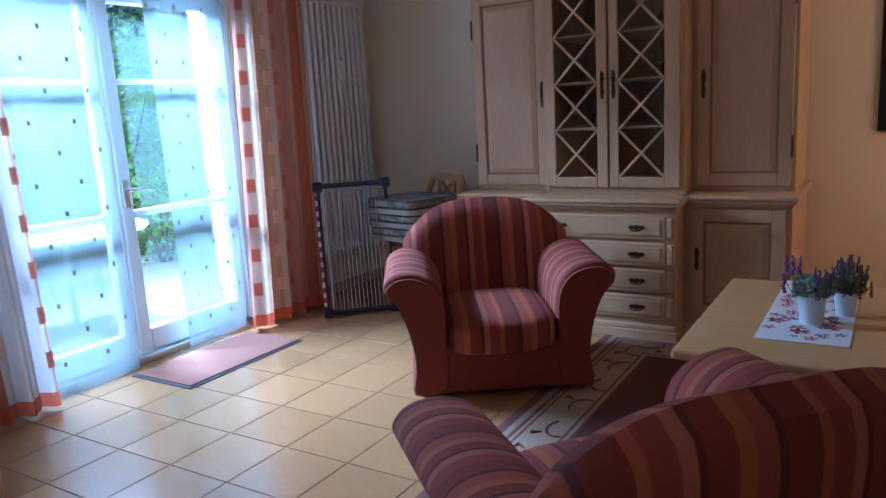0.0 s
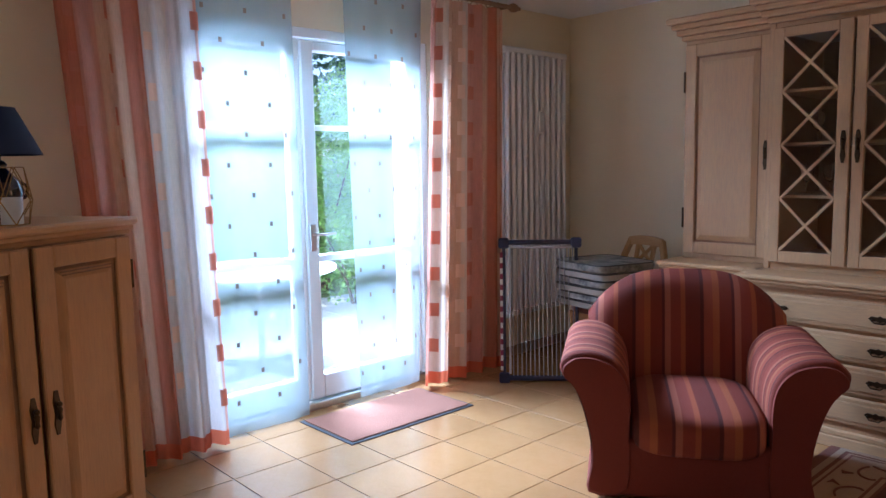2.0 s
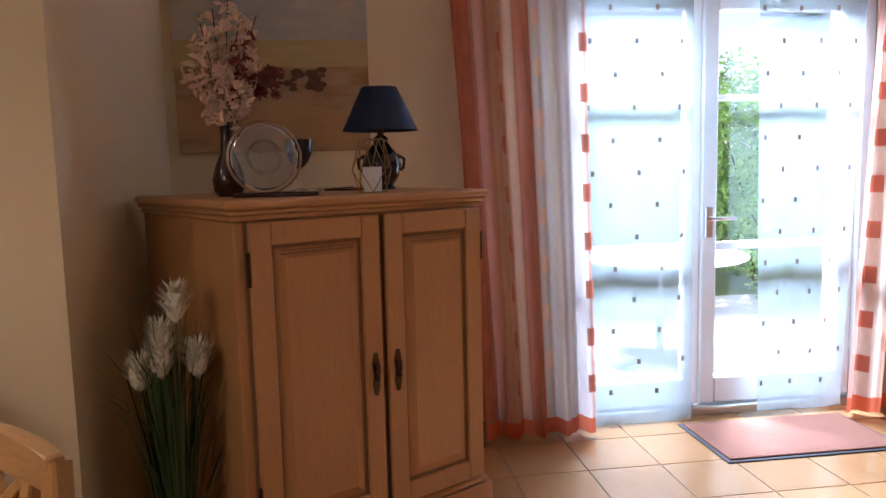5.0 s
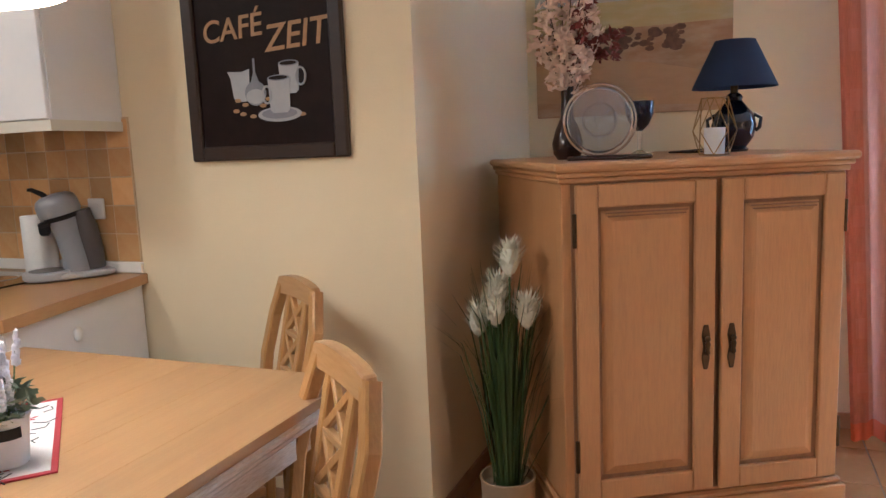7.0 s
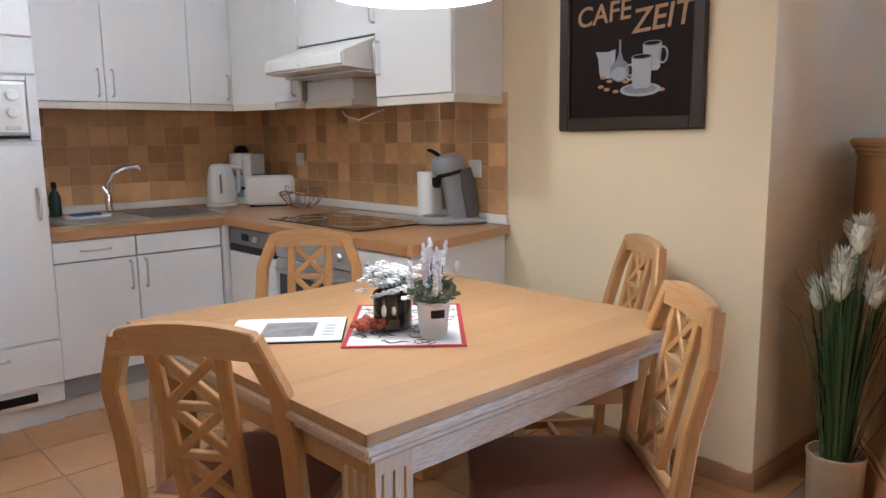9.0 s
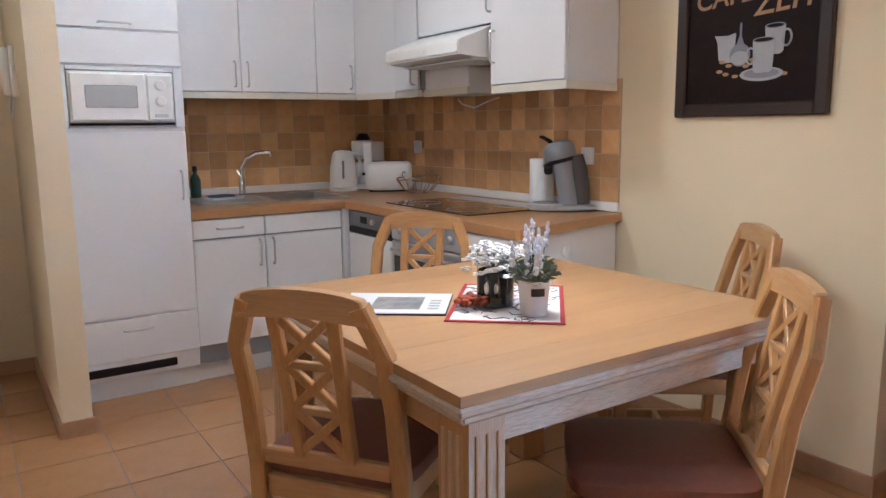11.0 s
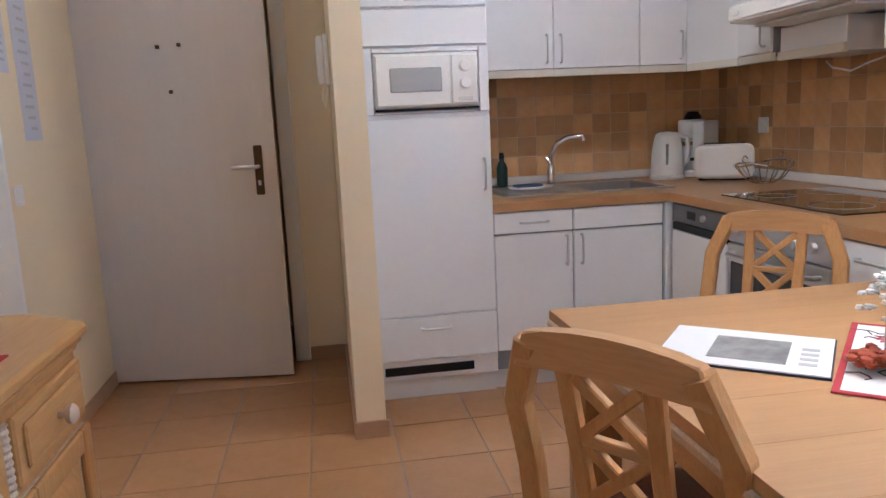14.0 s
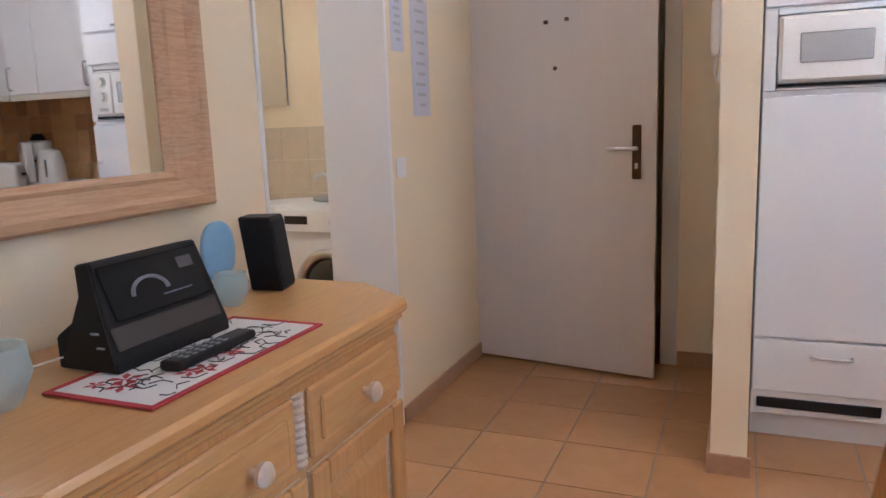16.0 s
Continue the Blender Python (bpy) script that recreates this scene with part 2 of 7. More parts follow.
def prism(points, z0, z1, bm=None, bevel=0.0):
    """An upright prism over a plan outline."""
    out = bmesh.new() if bm is None else bm
    a = [out.verts.new((x, y, z0)) for x, y in points]
    b = [out.verts.new((x, y, z1)) for x, y in points]
    fs = [out.faces.new(a[::-1]), out.faces.new(b)]
    k = len(points)
    for i in range(k):
        fs.append(out.faces.new((a[i], a[(i + 1) % k], b[(i + 1) % k], b[i])))
    if bevel:
        bmesh.ops.bevel(out, geom=list({e for f in fs for e in f.edges}), offset=bevel, segments=1, affect="EDGES")
    return out


def slab(points, y0, y1, bm=None, bevel=0.0):
    """A board of outline (x, z) between two depths y."""
    out = bmesh.new() if bm is None else bm
    a = [out.verts.new((x, y0, z)) for x, z in points]
    b = [out.verts.new((x, y1, z)) for x, z in points]
    fs = [out.faces.new(a), out.faces.new(b[::-1])]
    k = len(points)
    for i in range(k):
        fs.append(out.faces.new((a[(i + 1) % k], a[i], b[i], b[(i + 1) % k])))
    if bevel:
        bmesh.ops.bevel(out, geom=list({e for f in fs for e in f.edges}), offset=bevel, segments=1, affect="EDGES")
    return out


def lathe(profile, bm=None, seg=28, at=(0, 0, 0), cap=True):
    """Turned shape from (radius, height) pairs."""
    out = bmesh.new() if bm is None else bm
    rings = []
    for r, z in profile:
        rings.append([out.verts.new((at[0] + r * math.cos(2 * math.pi * i / seg), at[1] + r * math.sin(2 * math.pi * i / seg), at[2] + z)) for i in range(seg)])
    for a, b in zip(rings, rings[1:]):
        for i in range(seg):
            out.faces.new((a[i], a[(i + 1) % seg], b[(i + 1) % seg], b[i]))
    if cap:
        out.faces.new(rings[0][::-1])
        out.faces.new(rings[-1])
    return out


def tube(path, radius, bm=None, seg=8, closed=False):
    """A round bar along points; radius: a number or one for each point."""
    out = bmesh.new() if bm is None else bm
    pts = [Vector(p) for p in path]
    rings, k = [], len(pts)
    normal = None
    for i, p in enumerate(pts):
        a = pts[i - 1] if (i or closed) else p
        b = pts[(i + 1) % k] if (i < k - 1 or closed) else p
        d = (b - a).normalized()
        if normal is None:
            normal = d.orthogonal().normalized()
        normal = (normal - d * normal.dot(d))
        normal = normal.normalized() if normal.length > 1e-6 else d.orthogonal().normalized()
        side = d.cross(normal)
        r = radius[i] if isinstance(radius, (list, tuple)) else radius
        rings.append([out.verts.new(p + (normal * math.cos(2 * math.pi * j / seg) + side * math.sin(2 * math.pi * j / seg)) * r) for j in range(seg)])
    for i in range(k if closed else k - 1):
        a, b = rings[i], rings[(i + 1) % k]
        for j in range(seg):
            out.faces.new((a[j], a[(j + 1) % seg], b[(j + 1) % seg], b[j]))
    if not closed:
        out.faces.new(rings[0][::-1])
        out.faces.new(rings[-1])
    return out


def bar(p, q, w, h, bm=None, bevel=0.0, up=(0, 0, 1)):
    """A square bar from p to q, w wide across and h along up."""
    out = bmesh.new() if bm is None else bm
    p, q = Vector(p), Vector(q)
    d = (q - p).normalized()
    u = Vector(up)
    u = (u - d * u.dot(d)).normalized()
    s = d.cross(u)
    vs = [out.verts.new(c + s * a * w / 2 + u * b * h / 2) for c in (p, q) for a, b in ((-1, -1), (1, -1), (1, 1), (-1, 1))]
    fs = [out.faces.new([vs[i] for i in f]) for f in ((3, 2, 1, 0), (4, 5, 6, 7), (0, 1, 5, 4), (1, 2, 6, 5), (2, 3, 7, 6), (3, 0, 4, 7))]
    if bevel:
        bmesh.ops.bevel(out, geom=list({e for f in fs for e in f.edges}), offset=bevel, segments=1, affect="EDGES")
    return out


def sweep(path, w, h):
    """A bent square bar in one piece through points, w wide along x and h deep."""
    out = bmesh.new()
    pts = [Vector(p) for p in path]
    rings = []
    for i, p in enumerate(pts):
        d = (pts[min(i + 1, len(pts) - 1)] - pts[max(i - 1, 0)]).normalized()
        u = Vector((1, 0, 0))
        u = (u - d * u.dot(d)).normalized()
        v = d.cross(u)
        rings.append([out.verts.new(p + u * a * w / 2 + v * b * h / 2) for a, b in ((-1, -1), (1, -1), (1, 1), (-1, 1))])
    for a, b in zip(rings, rings[1:]):
        for j in range(4):
            out.faces.new((a[j], a[(j + 1) % 4], b[(j + 1) % 4], b[j]))
    out.faces.new(rings[0][::-1])
    out.faces.new(rings[-1])
    bmesh.ops.bevel(out, geom=[e for e in out.edges if abs((e.verts[0].co - e.verts[1].co).normalized().z) > 0.5], offset=0.005, segments=1, affect="EDGES")
    return out


def moulding(x0, x1, y_front, y_back, z0, steps, bm=None):
    """A stepped cornice: steps of (height, overhang) laid on one another, round front and both ends."""
    out = bmesh.new() if bm is None else bm
    z = z0
    for h, o in steps:
        box(x0 - o, x1 + o, y_front - o, y_back, z, z + h, min(h * 0.3, 0.006), out)
        z += h
    return out


def blob(center, size, bm=None, seg=2, squash=1.0):
    out = bmesh.new() if bm is None else bm
    m = Matrix.Translation(center) @ Matrix.Diagonal((*size, 1))
    bmesh.ops.create_icosphere(out, subdivisions=seg, radius=1.0, matrix=m)
    return out


def superbox(center, half, power=4.0, bm=None, nu=28, nv=16):
    """A cushion: a box with soft, rounded faces."""
    out = bmesh.new() if bm is None else bm
    f = lambda a, p: math.copysign(abs(a) ** (2.0 / p), a)
    rings = []
    for j in range(1, nv):
        v = -math.pi / 2 + math.pi * j / nv
        rings.append([out.verts.new((center[0] + half[0] * f(math.cos(v), power) * f(math.cos(u), power), center[1] + half[1] * f(math.cos(v), power) * f(math.sin(u), power),
                                     center[2] + half[2] * f(math.sin(v), power))) for u in [2 * math.pi * i / nu for i in range(nu)]])
    lo, hi = out.verts.new((center[0], center[1], center[2] - half[2])), out.verts.new((center[0], center[1], center[2] + half[2]))
    for a, b in zip(rings, rings[1:]):
        for i in range(nu):
            out.faces.new((a[i], a[(i + 1) % nu], b[(i + 1) % nu], b[i]))
    for i in range(nu):
        out.faces.new((rings[0][(i + 1) % nu], rings[0][i], lo))
        out.faces.new((rings[-1][i], rings[-1][(i + 1) % nu], hi))
    return out


# ---- the room ----
H = 2.5
WX, HY, MX = -3.5, 5.62, 1.22      # window wall, dresser wall, mirror wall
CX, RY = -2.15, 0.65               # kitchen wall and its return
SY, DY = -2.66, -2.55              # sink wall, entrance wall
bm = box(-3.9, 3.2, -3.4, 6.0, -0.12, -0.003)
structure("floor", bm, GROUT, "tiled floor with warm beige stone tiles", "floor")
structure("ceiling", box(-3.9, 3.2, -3.4, 6.0, H, H + 0.15), CEIL, "plain white ceiling", "ceiling")
# window wall with the opening of the terrace door
O0, O1, OZ = 2.46, 4.14, 2.17
bm = box(WX - 0.36, WX, RY, O0, 0, H)
box(WX - 0.36, WX, O1, HY + 0.2, 0, H, bm=bm)
box(WX - 0.36, WX, O0, O1, OZ, H, bm=bm)
structure("wall_west", bm, PAINT, "cream painted wall with a terrace door opening", "wall")
structure("wall_north", box(WX, MX + 0.27, HY, HY + 0.2, 0, H), PAINT, "cream painted wall behind the dresser", "wall")
structure("wall_kitchen_return", box(WX - 0.36, CX, RY - 0.25, RY, 0, H), PAINT, "pale painted return of the kitchen wall", "wall")
structure("wall_kitchen", box(CX - 0.25, CX, SY, RY - 0.25, 0, H), PAINT, "cream painted wall beside the dining table", "wall")
structure("wall_sink", box(CX - 0.25, -0.06, SY - 0.2, SY, 0, H), PAINT, "painted wall behind the sink units", "wall")
structure("wall_pillar", box(-0.06, 0.055, DY, -1.46, 0, H), PAINT, "narrow cream wall end beside the tall fridge unit", "wall")
bm = box(-0.06, 0.295, DY - 0.25, DY, 0, H)
box(1.20, MX + 0.27, DY - 0.25, DY, 0, H, bm=bm)
box(0.30, 1.20, DY - 0.25, DY, 2.03, H, bm=bm)
structure("wall_entrance", bm, PAINT, "cream painted wall round the entrance door", "wall")
# added enclosure behind the door, shuts out daylight so its gap stays dark
bm = box(-0.06, 1.49, -3.39, -3.29, 0, H)
box(-0.06, 0.04, -3.29, DY - 0.25, 0, H, bm=bm)
box(1.39, 1.49, -3.29, DY - 0.25, 0, H, bm=bm)
structure("wall_hallway", bm, PAINT, "added walls shutting daylight out behind the entrance door", "wall")
B0, B1 = -1.50, -0.70
bm = box(MX, MX + 0.27, DY, B0, 0, H)
box(MX, MX + 0.27, B1, HY, 0, H, bm=bm)
box(MX, MX + 0.27, B0, B1, 2.02, H, bm=bm)
structure("wall_east", bm, PAINT, "pale painted wall with the bathroom opening", "wall")
structure("wall_bath_back", box(MX + 0.27, 3.2, -3.0, -2.85, 0, H), PAINT, "cream bathroom wall", "wall")
structure("wall_bath_side", box(3.0, 3.2, -2.85, 0.2, 0, H), PAINT, "cream bathroom wall", "wall")
structure("wall_bath_front", box(MX + 0.27, 3.0, 0.1, 0.2, 0, H), PAINT, "cream bathroom wall", "wall")

# ---- terrace door ----
win = thing("window_1", "white two-leaf glazed terrace door with crossbars", "window", (-3.55, 3.3, 0), kind="structure")
bm = bmesh.new()
box(-0.05, 0.05, -0.84, -0.775, 0, 2.17, 0.006, bm)
box(-0.05, 0.05, 0.775, 0.84, 0, 2.17, 0.006, bm)
box(-0.05, 0.05, -0.775, 0.775, 2.11, 2.17, 0.006, bm)
part("window_frame", bm, WHITE, win)
part("window_sill", box(-0.20, 0.06, -0.84, 0.84, -0.004, 0.045, 0.006), STEEL, win, "grey metal threshold")
part("shutter_box", box(-0.06, 0.03, -0.84, 0.84, 2.172, 2.30, 0.01), WHITE, win)
for y0, y1 in ((-0.772, -0.085), (-0.08, 0.772)):
    bm = bmesh.new()
    s = 0.085
    box(-0.03, 0.03, y0, y0 + s, 0.05, 2.108, 0.008, bm)
    box(-0.03, 0.03, y1 - s, y1, 0.05, 2.108, 0.008, bm)
    box(-0.028, 0.028, y0 + s, y1 - s, 0.05, 0.19, 0.008, bm)
    box(-0.028, 0.028, y0 + s, y1 - s, 2.05, 2.108, 0.008, bm)
    leaf = part("door_leaf", bm, WHITE, win)
    part("glazing_bar", box(-0.022, 0.022, y0 + s, y1 - s, 1.61, 1.64, 0.005), WHITE, leaf)
    part("glazing_bar", box(-0.022, 0.022, y0 + s, y1 - s, 0.855, 0.895, 0.005), WHITE, leaf)
    for z0, z1 in ((0.19, 0.855), (0.895, 1.61), (1.64, 2.05)):
        p = part("pane", box(-0.003, 0.003, y0 + s, y1 - s, z0, z1), PANE, leaf)
        p.visible_shadow = False
bm = tube([(0.03, -0.04, 1.02), (0.075, -0.04, 1.02), (0.085, 0.0, 1.02), (0.085, 0.08, 1.02)], 0.009)
box(0.028, 0.038, -0.06, -0.02, 0.92, 1.08, 0.003, bm)
part("door_handle", bm, STEEL, win, "brushed steel lever handle")

# ---- curtains ----


def cloth(name, bands, opacity=0.88, translucent=0.6):
    """Woven curtain cloth with soft bands across its width that lets light through."""
    m = see_through(name, (1, 1, 1), opacity, translucent=translucent)
    n, l = m.node_tree.nodes, m.node_tree.links
    co, sep = n.new("ShaderNodeTexCoord"), n.new("ShaderNodeSeparateXYZ")
    l.new(co.outputs["UV"], sep.inputs[0])
    f = sep
    r = n.new("ShaderNodeValToRGB")
    e = r.color_ramp.elements
    for i, (at, c) in enumerate(colors_at(bands)):
        el = e[i] if i < 2 else e.new(at)
        el.position, el.color = at, (*c, 1)
    l.new(f.outputs[0], r.inputs[0])
    w = n.new("ShaderNodeTexNoise")
    w.inputs["Scale"].default_value = 300.0
    mp = n.new("ShaderNodeMapping")
    mp.inputs["Scale"].default_value = (1, 1, 0.08)
    l.new(co.outputs["Object"], mp.inputs[0])
    l.new(mp.outputs[0], w.inputs[0])
    mx = n.new("ShaderNodeMix")
    mx.data_type, mx.blend_type = "RGBA", "MULTIPLY"
    mx.inputs[0].default_value = 0.3
    l.new(r.outputs[0], mx.inputs[6])
    l.new(w.outputs["Fac"], mx.inputs[7])
    for x in list(n):
        if x.bl_idname in ("ShaderNodeBsdfDiffuse", "ShaderNodeBsdfTranslucent"):
            l.new(mx.outputs[2], x.inputs[0])
    return m


CORAL, PEACH, ROSE, CREAMC, VOILE = (0.74, 0.25, 0.15), (0.86, 0.53, 0.36), (0.82, 0.40, 0.30), (0.90, 0.73, 0.60), (0.88, 0.76, 0.72)
CURTAIN_L = cloth("coral_curtain", [(*CORAL, 1.3), (*ROSE, 1.2), (*PEACH, 1.9), (*CORAL, 1.3), (*VOILE, 1.2), (*CREAMC, 0.5), (*VOILE, 2.2), (*ROSE, 0.25)])
CURTAIN_R = cloth("coral_curtain_far", [(*ROSE, 1.1), (*CREAMC, 0.9), (*PEACH, 1.6), (*CREAMC, 0.8), (*ROSE, 1.3), (*PEACH, 1.2), (*CORAL, 0.7), (*PEACH, 1.1)])
PALEPATCH = see_through("pale_patch", (0.88, 0.62, 0.47), 0.9, translucent=0.5)
PATCH = see_through("curtain_patch", (0.60, 0.22, 0.14), 0.96, translucent=0.45)
HEM = see_through("curtain_hem", (0.70, 0.17, 0.08), 0.96, translucent=0.4)
SHEER = see_through("sheer_voile", (0.40, 0.485, 0.51), 0.64, translucent=0.2)
DOT = see_through("sheer_dot", (0.22, 0.17, 0.14), 0.93, translucent=0.03)
IVORY = mat("ivory_edge", (0.75, 0.70, 0.62), 0.8)


def wave(y, amp, folds, y0, y1, k):
    u = (y - y0) / (y1 - y0)
    return amp * math.sin(2 * math.pi * folds * u + k) + 0.4 * amp * math.sin(2 * math.pi * folds * 2.3 * u + 2 * k)


def drape(name, label, x, y0, y1, z1, material, amp, folds, k=0.0, flare=(0.0, 0.0), hem=False, squares=(), dots=False, z0=0.02):
    """A hanging cloth across y with folds; flare: how far its lower corners swing out."""
    t = thing(name, label, "curtain", (x, y0, 0))
    nu, nv = 90, 14

    def at(u, z, off=0.0):
        g = 1 - z / z1
        y = u * (y1 - y0) + flare[0] * g * (1 - u) + flare[1] * g * u
        return (wave(y0 + u * (y1 - y0), amp * (0.65 + 0.5 * g), folds, y0, y1, k) + off, y, z)

    def sheet(za, zb, ua=0.0, ub=1.0, cu=nu, cv=nv, off=0.0, bm=None):
        out = bmesh.new() if bm is None else bm
        uv = out.loops.layers.uv.new("uv")
        rows = [[out.verts.new(at(ua + (ub - ua) * i / cu, za + (zb - za) * j / cv, off)) for i in range(cu + 1)] for j in range(cv + 1)]
        for a, b in zip(rows, rows[1:]):
            for i in range(cu):
                f = out.faces.new((a[i], a[i + 1], b[i + 1], b[i]))
                for loop, k in zip(f.loops, (i, i + 1, i + 1, i)):
                    loop[uv].uv = (ua + (ub - ua) * k / cu, 0.5)
        return out

    part("cloth", sheet(z0 + (0.075 if hem else 0), z1), material, t, smooth=True)
    if hem:
        part("hem", sheet(z0, z0 + 0.075, cv=2), HEM, t, "coral red hem band", smooth=True)
    for u, drop, w, h, patch in squares:
        z = z1 - 0.06 - drop
        while z > 0.20:
            part("woven_square", sheet(z - h, z, u - w / 2 / (y1 - y0), u + w / 2 / (y1 - y0), 4, 1, 0.004), patch, t, "rust red woven square" if patch is PATCH else "pale woven square")
            z -= 0.228
    if dots:
        r = 0
        z = z1 - 0.10
        while z > 0.05:
            u = 0.06 + 0.17 * (r % 2) + 0.02 * math.sin(r * 2.1)
            while u < 0.97:
                part("woven_square", sheet(z - 0.026, z, u - 0.009 / (y1 - y0), u + 0.009 / (y1 - y0), 1, 1, 0.003), DOT, t, "small taupe woven square")
                u += 0.34
            r += 1
            z -= 0.155
    return t


drape("curtain", "coral, peach and pale voile curtain with woven squares", -3.33, 1.90, 2.53, 2.42, CURTAIN_L, 0.030, 4.2, 0.4, (0.14, 0.06), True,
      ((0.09, 0.0, 0.05, 0.085, PATCH), (0.335, 0.0, 0.022, 0.08, PATCH), (0.63, 0.11, 0.04, 0.08, PALEPATCH), (0.975, 0.0, 0.04, 0.085, PATCH)))
drape("curtain", "rose and peach striped curtain with woven squares", -3.33, 4.02, 4.69, 2.42, CURTAIN_R, 0.032, 4.6, 1.5, (-0.13, -0.03), True,
      ((0.13, 0.0, 0.045, 0.085, PATCH), (0.26, 0.115, 0.045, 0.085, PALEPATCH), (0.40, 0.0, 0.04, 0.085, PALEPATCH), (0.56, 0.0, 0.045, 0.085, PATCH), (0.94, 0.0, 0.045, 0.085, PATCH)))
drape("sheer_curtain", "white sheer voile panel with small dark squares", -3.41, 2.44, 3.11, 2.46, SHEER, 0.006, 1.6, 0.7, (0.0, 0.02), dots=True, z0=0.012)
drape("sheer_curtain", "white sheer voile panel with small dark squares", -3.41, 3.44, 4.03, 2.46, SHEER, 0.006, 1.4, 2.2, (0.04, -0.08), dots=True, z0=0.03)
t = thing("curtain_rail", "dark turned wooden curtain pole with rings", "curtain rail", (-3.36, 3.3, 2.455))
part("pole", tube([(0, -1.5, 0), (0, 1.52, 0)], 0.014, seg=12), GROOVE, t)
for s in (-1.5, 1.52):
    part("finial", lathe([(0.004, -0.05), (0.02, -0.04), (0.03, -0.01), (0.026, 0.02), (0.012, 0.04), (0.012, 0.06)], at=(0, 0, 0), seg=14), GROOVE, t).matrix_local = pose(0, s, 0, 90 if s < 0 else -90, 0, 0)
for y in (-1.42, 0.0, 1.44):
    part("bracket", bar((0, y, 0), (-0.14, y, 0.0), 0.018, 0.03), GROOVE, t)
for i in range(8):
    y = 0.76 + i * 0.085
    part("ring", tube([(0.022 * math.cos(a), y, 0.022 * math.sin(a) - 0.008) for a in [2 * math.pi * j / 14 for j in range(14)]], 0.003, closed=True, seg=6), GROOVE, t)

# ---- garden ----
PAVER = mat("concrete_paver", (0.33, 0.34, 0.35), 0.8, grain=0.3, grain_scale=30, stain=0.2, bump=0.3, random_value=0.1)
GRASS = mat("lawn", (0.16, 0.22, 0.06), 0.9, grain=0.7, grain_scale=40, stain=0.5, stain_scale=1.2, bump=0.8, bump_scale=90)
structure("ground", box(-60, -3.86, -40, 50, -0.25, -0.10), GRASS, "sunlit lawn outside the terrace door", "ground")
t = thing("terrace", "grey concrete terrace slabs outside the door", "terrace", (-3.86, 3.3, -0.10), kind="structure")
pv = mesh("slab", box(-0.245, 0.245, -0.245, 0.245, 0, 0.06, 0.006), PAVER)
for i in range(6):
    for j in range(-7, 8):
        ob = new("slab", pv)
        ob.parent = t
        ob.location = (-0.25 - 0.5 * i, 0.5 * j, 0)
LEAF = mat("hedge_leaf", (0.17, 0.29, 0.06), 0.5, grain=0.5, grain_scale=3, random_value=0.2, color2=(0.07, 0.14, 0.03), spec=0.4)
LEAF2 = mat("spruce_needles", (0.055, 0.12, 0.06), 0.6, grain=0.5, grain_scale=3, color2=(0.03, 0.07, 0.035))
BARK = mat("bark", (0.10, 0.065, 0.04), 0.9, grain=0.7, grain_scale=40, bump=0.8)


def leaf_cloud(bm, rng, center, spread, count, size):
    for _ in range(count):
        d = Vector((rng.gauss(0, 1), rng.gauss(0, 1), rng.gauss(0, 1)))
        d = d.normalized() * (rng.random() ** 0.45)
        c = Vector(center) + Vector((d.x * spread[0], d.y * spread[1], d.z * spread[2]))
        u = Vector((rng.gauss(0, 1), rng.gauss(0, 1), rng.gauss(0, 0.7))).normalized()
        v = u.orthogonal().normalized()
        s = size * rng.uniform(0.6, 1.3)
        vs = [bm.verts.new(c + u * s), bm.verts.new(c + v * s * 0.45), bm.verts.new(c - u * s), bm.verts.new(c - v * s * 0.45)]
        bm.faces.new(vs)


def shrub(name, label, loc, height, width, count, size, material, stems=5, seed=1):
    rng = random.Random(seed)
    t = thing(name, label, name.split("_")[-1], loc)
    bm = bmesh.new()
    crown = bmesh.new()
    for i in range(stems):
        a = 2 * math.pi * i / stems + rng.uniform(-0.4, 0.4)
        top = (math.cos(a) * width * 0.5, math.sin(a) * width * 0.5, height * rng.uniform(0.6, 0.9))
        mid = (top[0] * 0.35, top[1] * 0.35, top[2] * 0.5)
        tube([(math.cos(a) * 0.03, math.sin(a) * 0.03, 0), mid, top], [0.02, 0.013, 0.005], bm, 6)
        for k in range(5):
            f = 0.3 + 0.16 * k
            leaf_cloud(crown, rng, (top[0] * f + rng.uniform(-0.15, 0.15), top[1] * f + rng.uniform(-0.15, 0.15), height * (0.25 + 0.17 * k)), (width * 0.33, width * 0.33, height * 0.2), count // (stems * 5), size)
    part("trunk", bm, BARK, t)
    tagged(part("crown", crown, material, t), kind="stuff")
    return t


for i, (x, y, h, w) in enumerate([(-7.6, 6.0, 2.3, 1.5), (-8.0, 7.6, 2.6, 1.6), (-7.2, 8.8, 2.4, 1.4), (-8.4, 4.6, 2.2, 1.6), (-9.0, 3.3, 2.2, 1.7), (-9.2, 2.1, 2.1, 1.7), (-9.4, 0.9, 2.2, 1.7), (-9.5, -0.4, 2.3, 1.7), (-9.5, -1.7, 2.2, 1.7), (-7.8, 10.4, 2.8, 1.8)]):
    shrub("hedge_shrub", "dense green garden shrub in the sun", (x, y, -0.10), h, w, 14000, 0.036, LEAF, 5, 11 + i)
shrub("flower_shrub", "small loose shrub beside the terrace edge", (-6.3, 5.55, -0.10), 1.0, 0.7, 900, 0.035, LEAF, 5, 31)


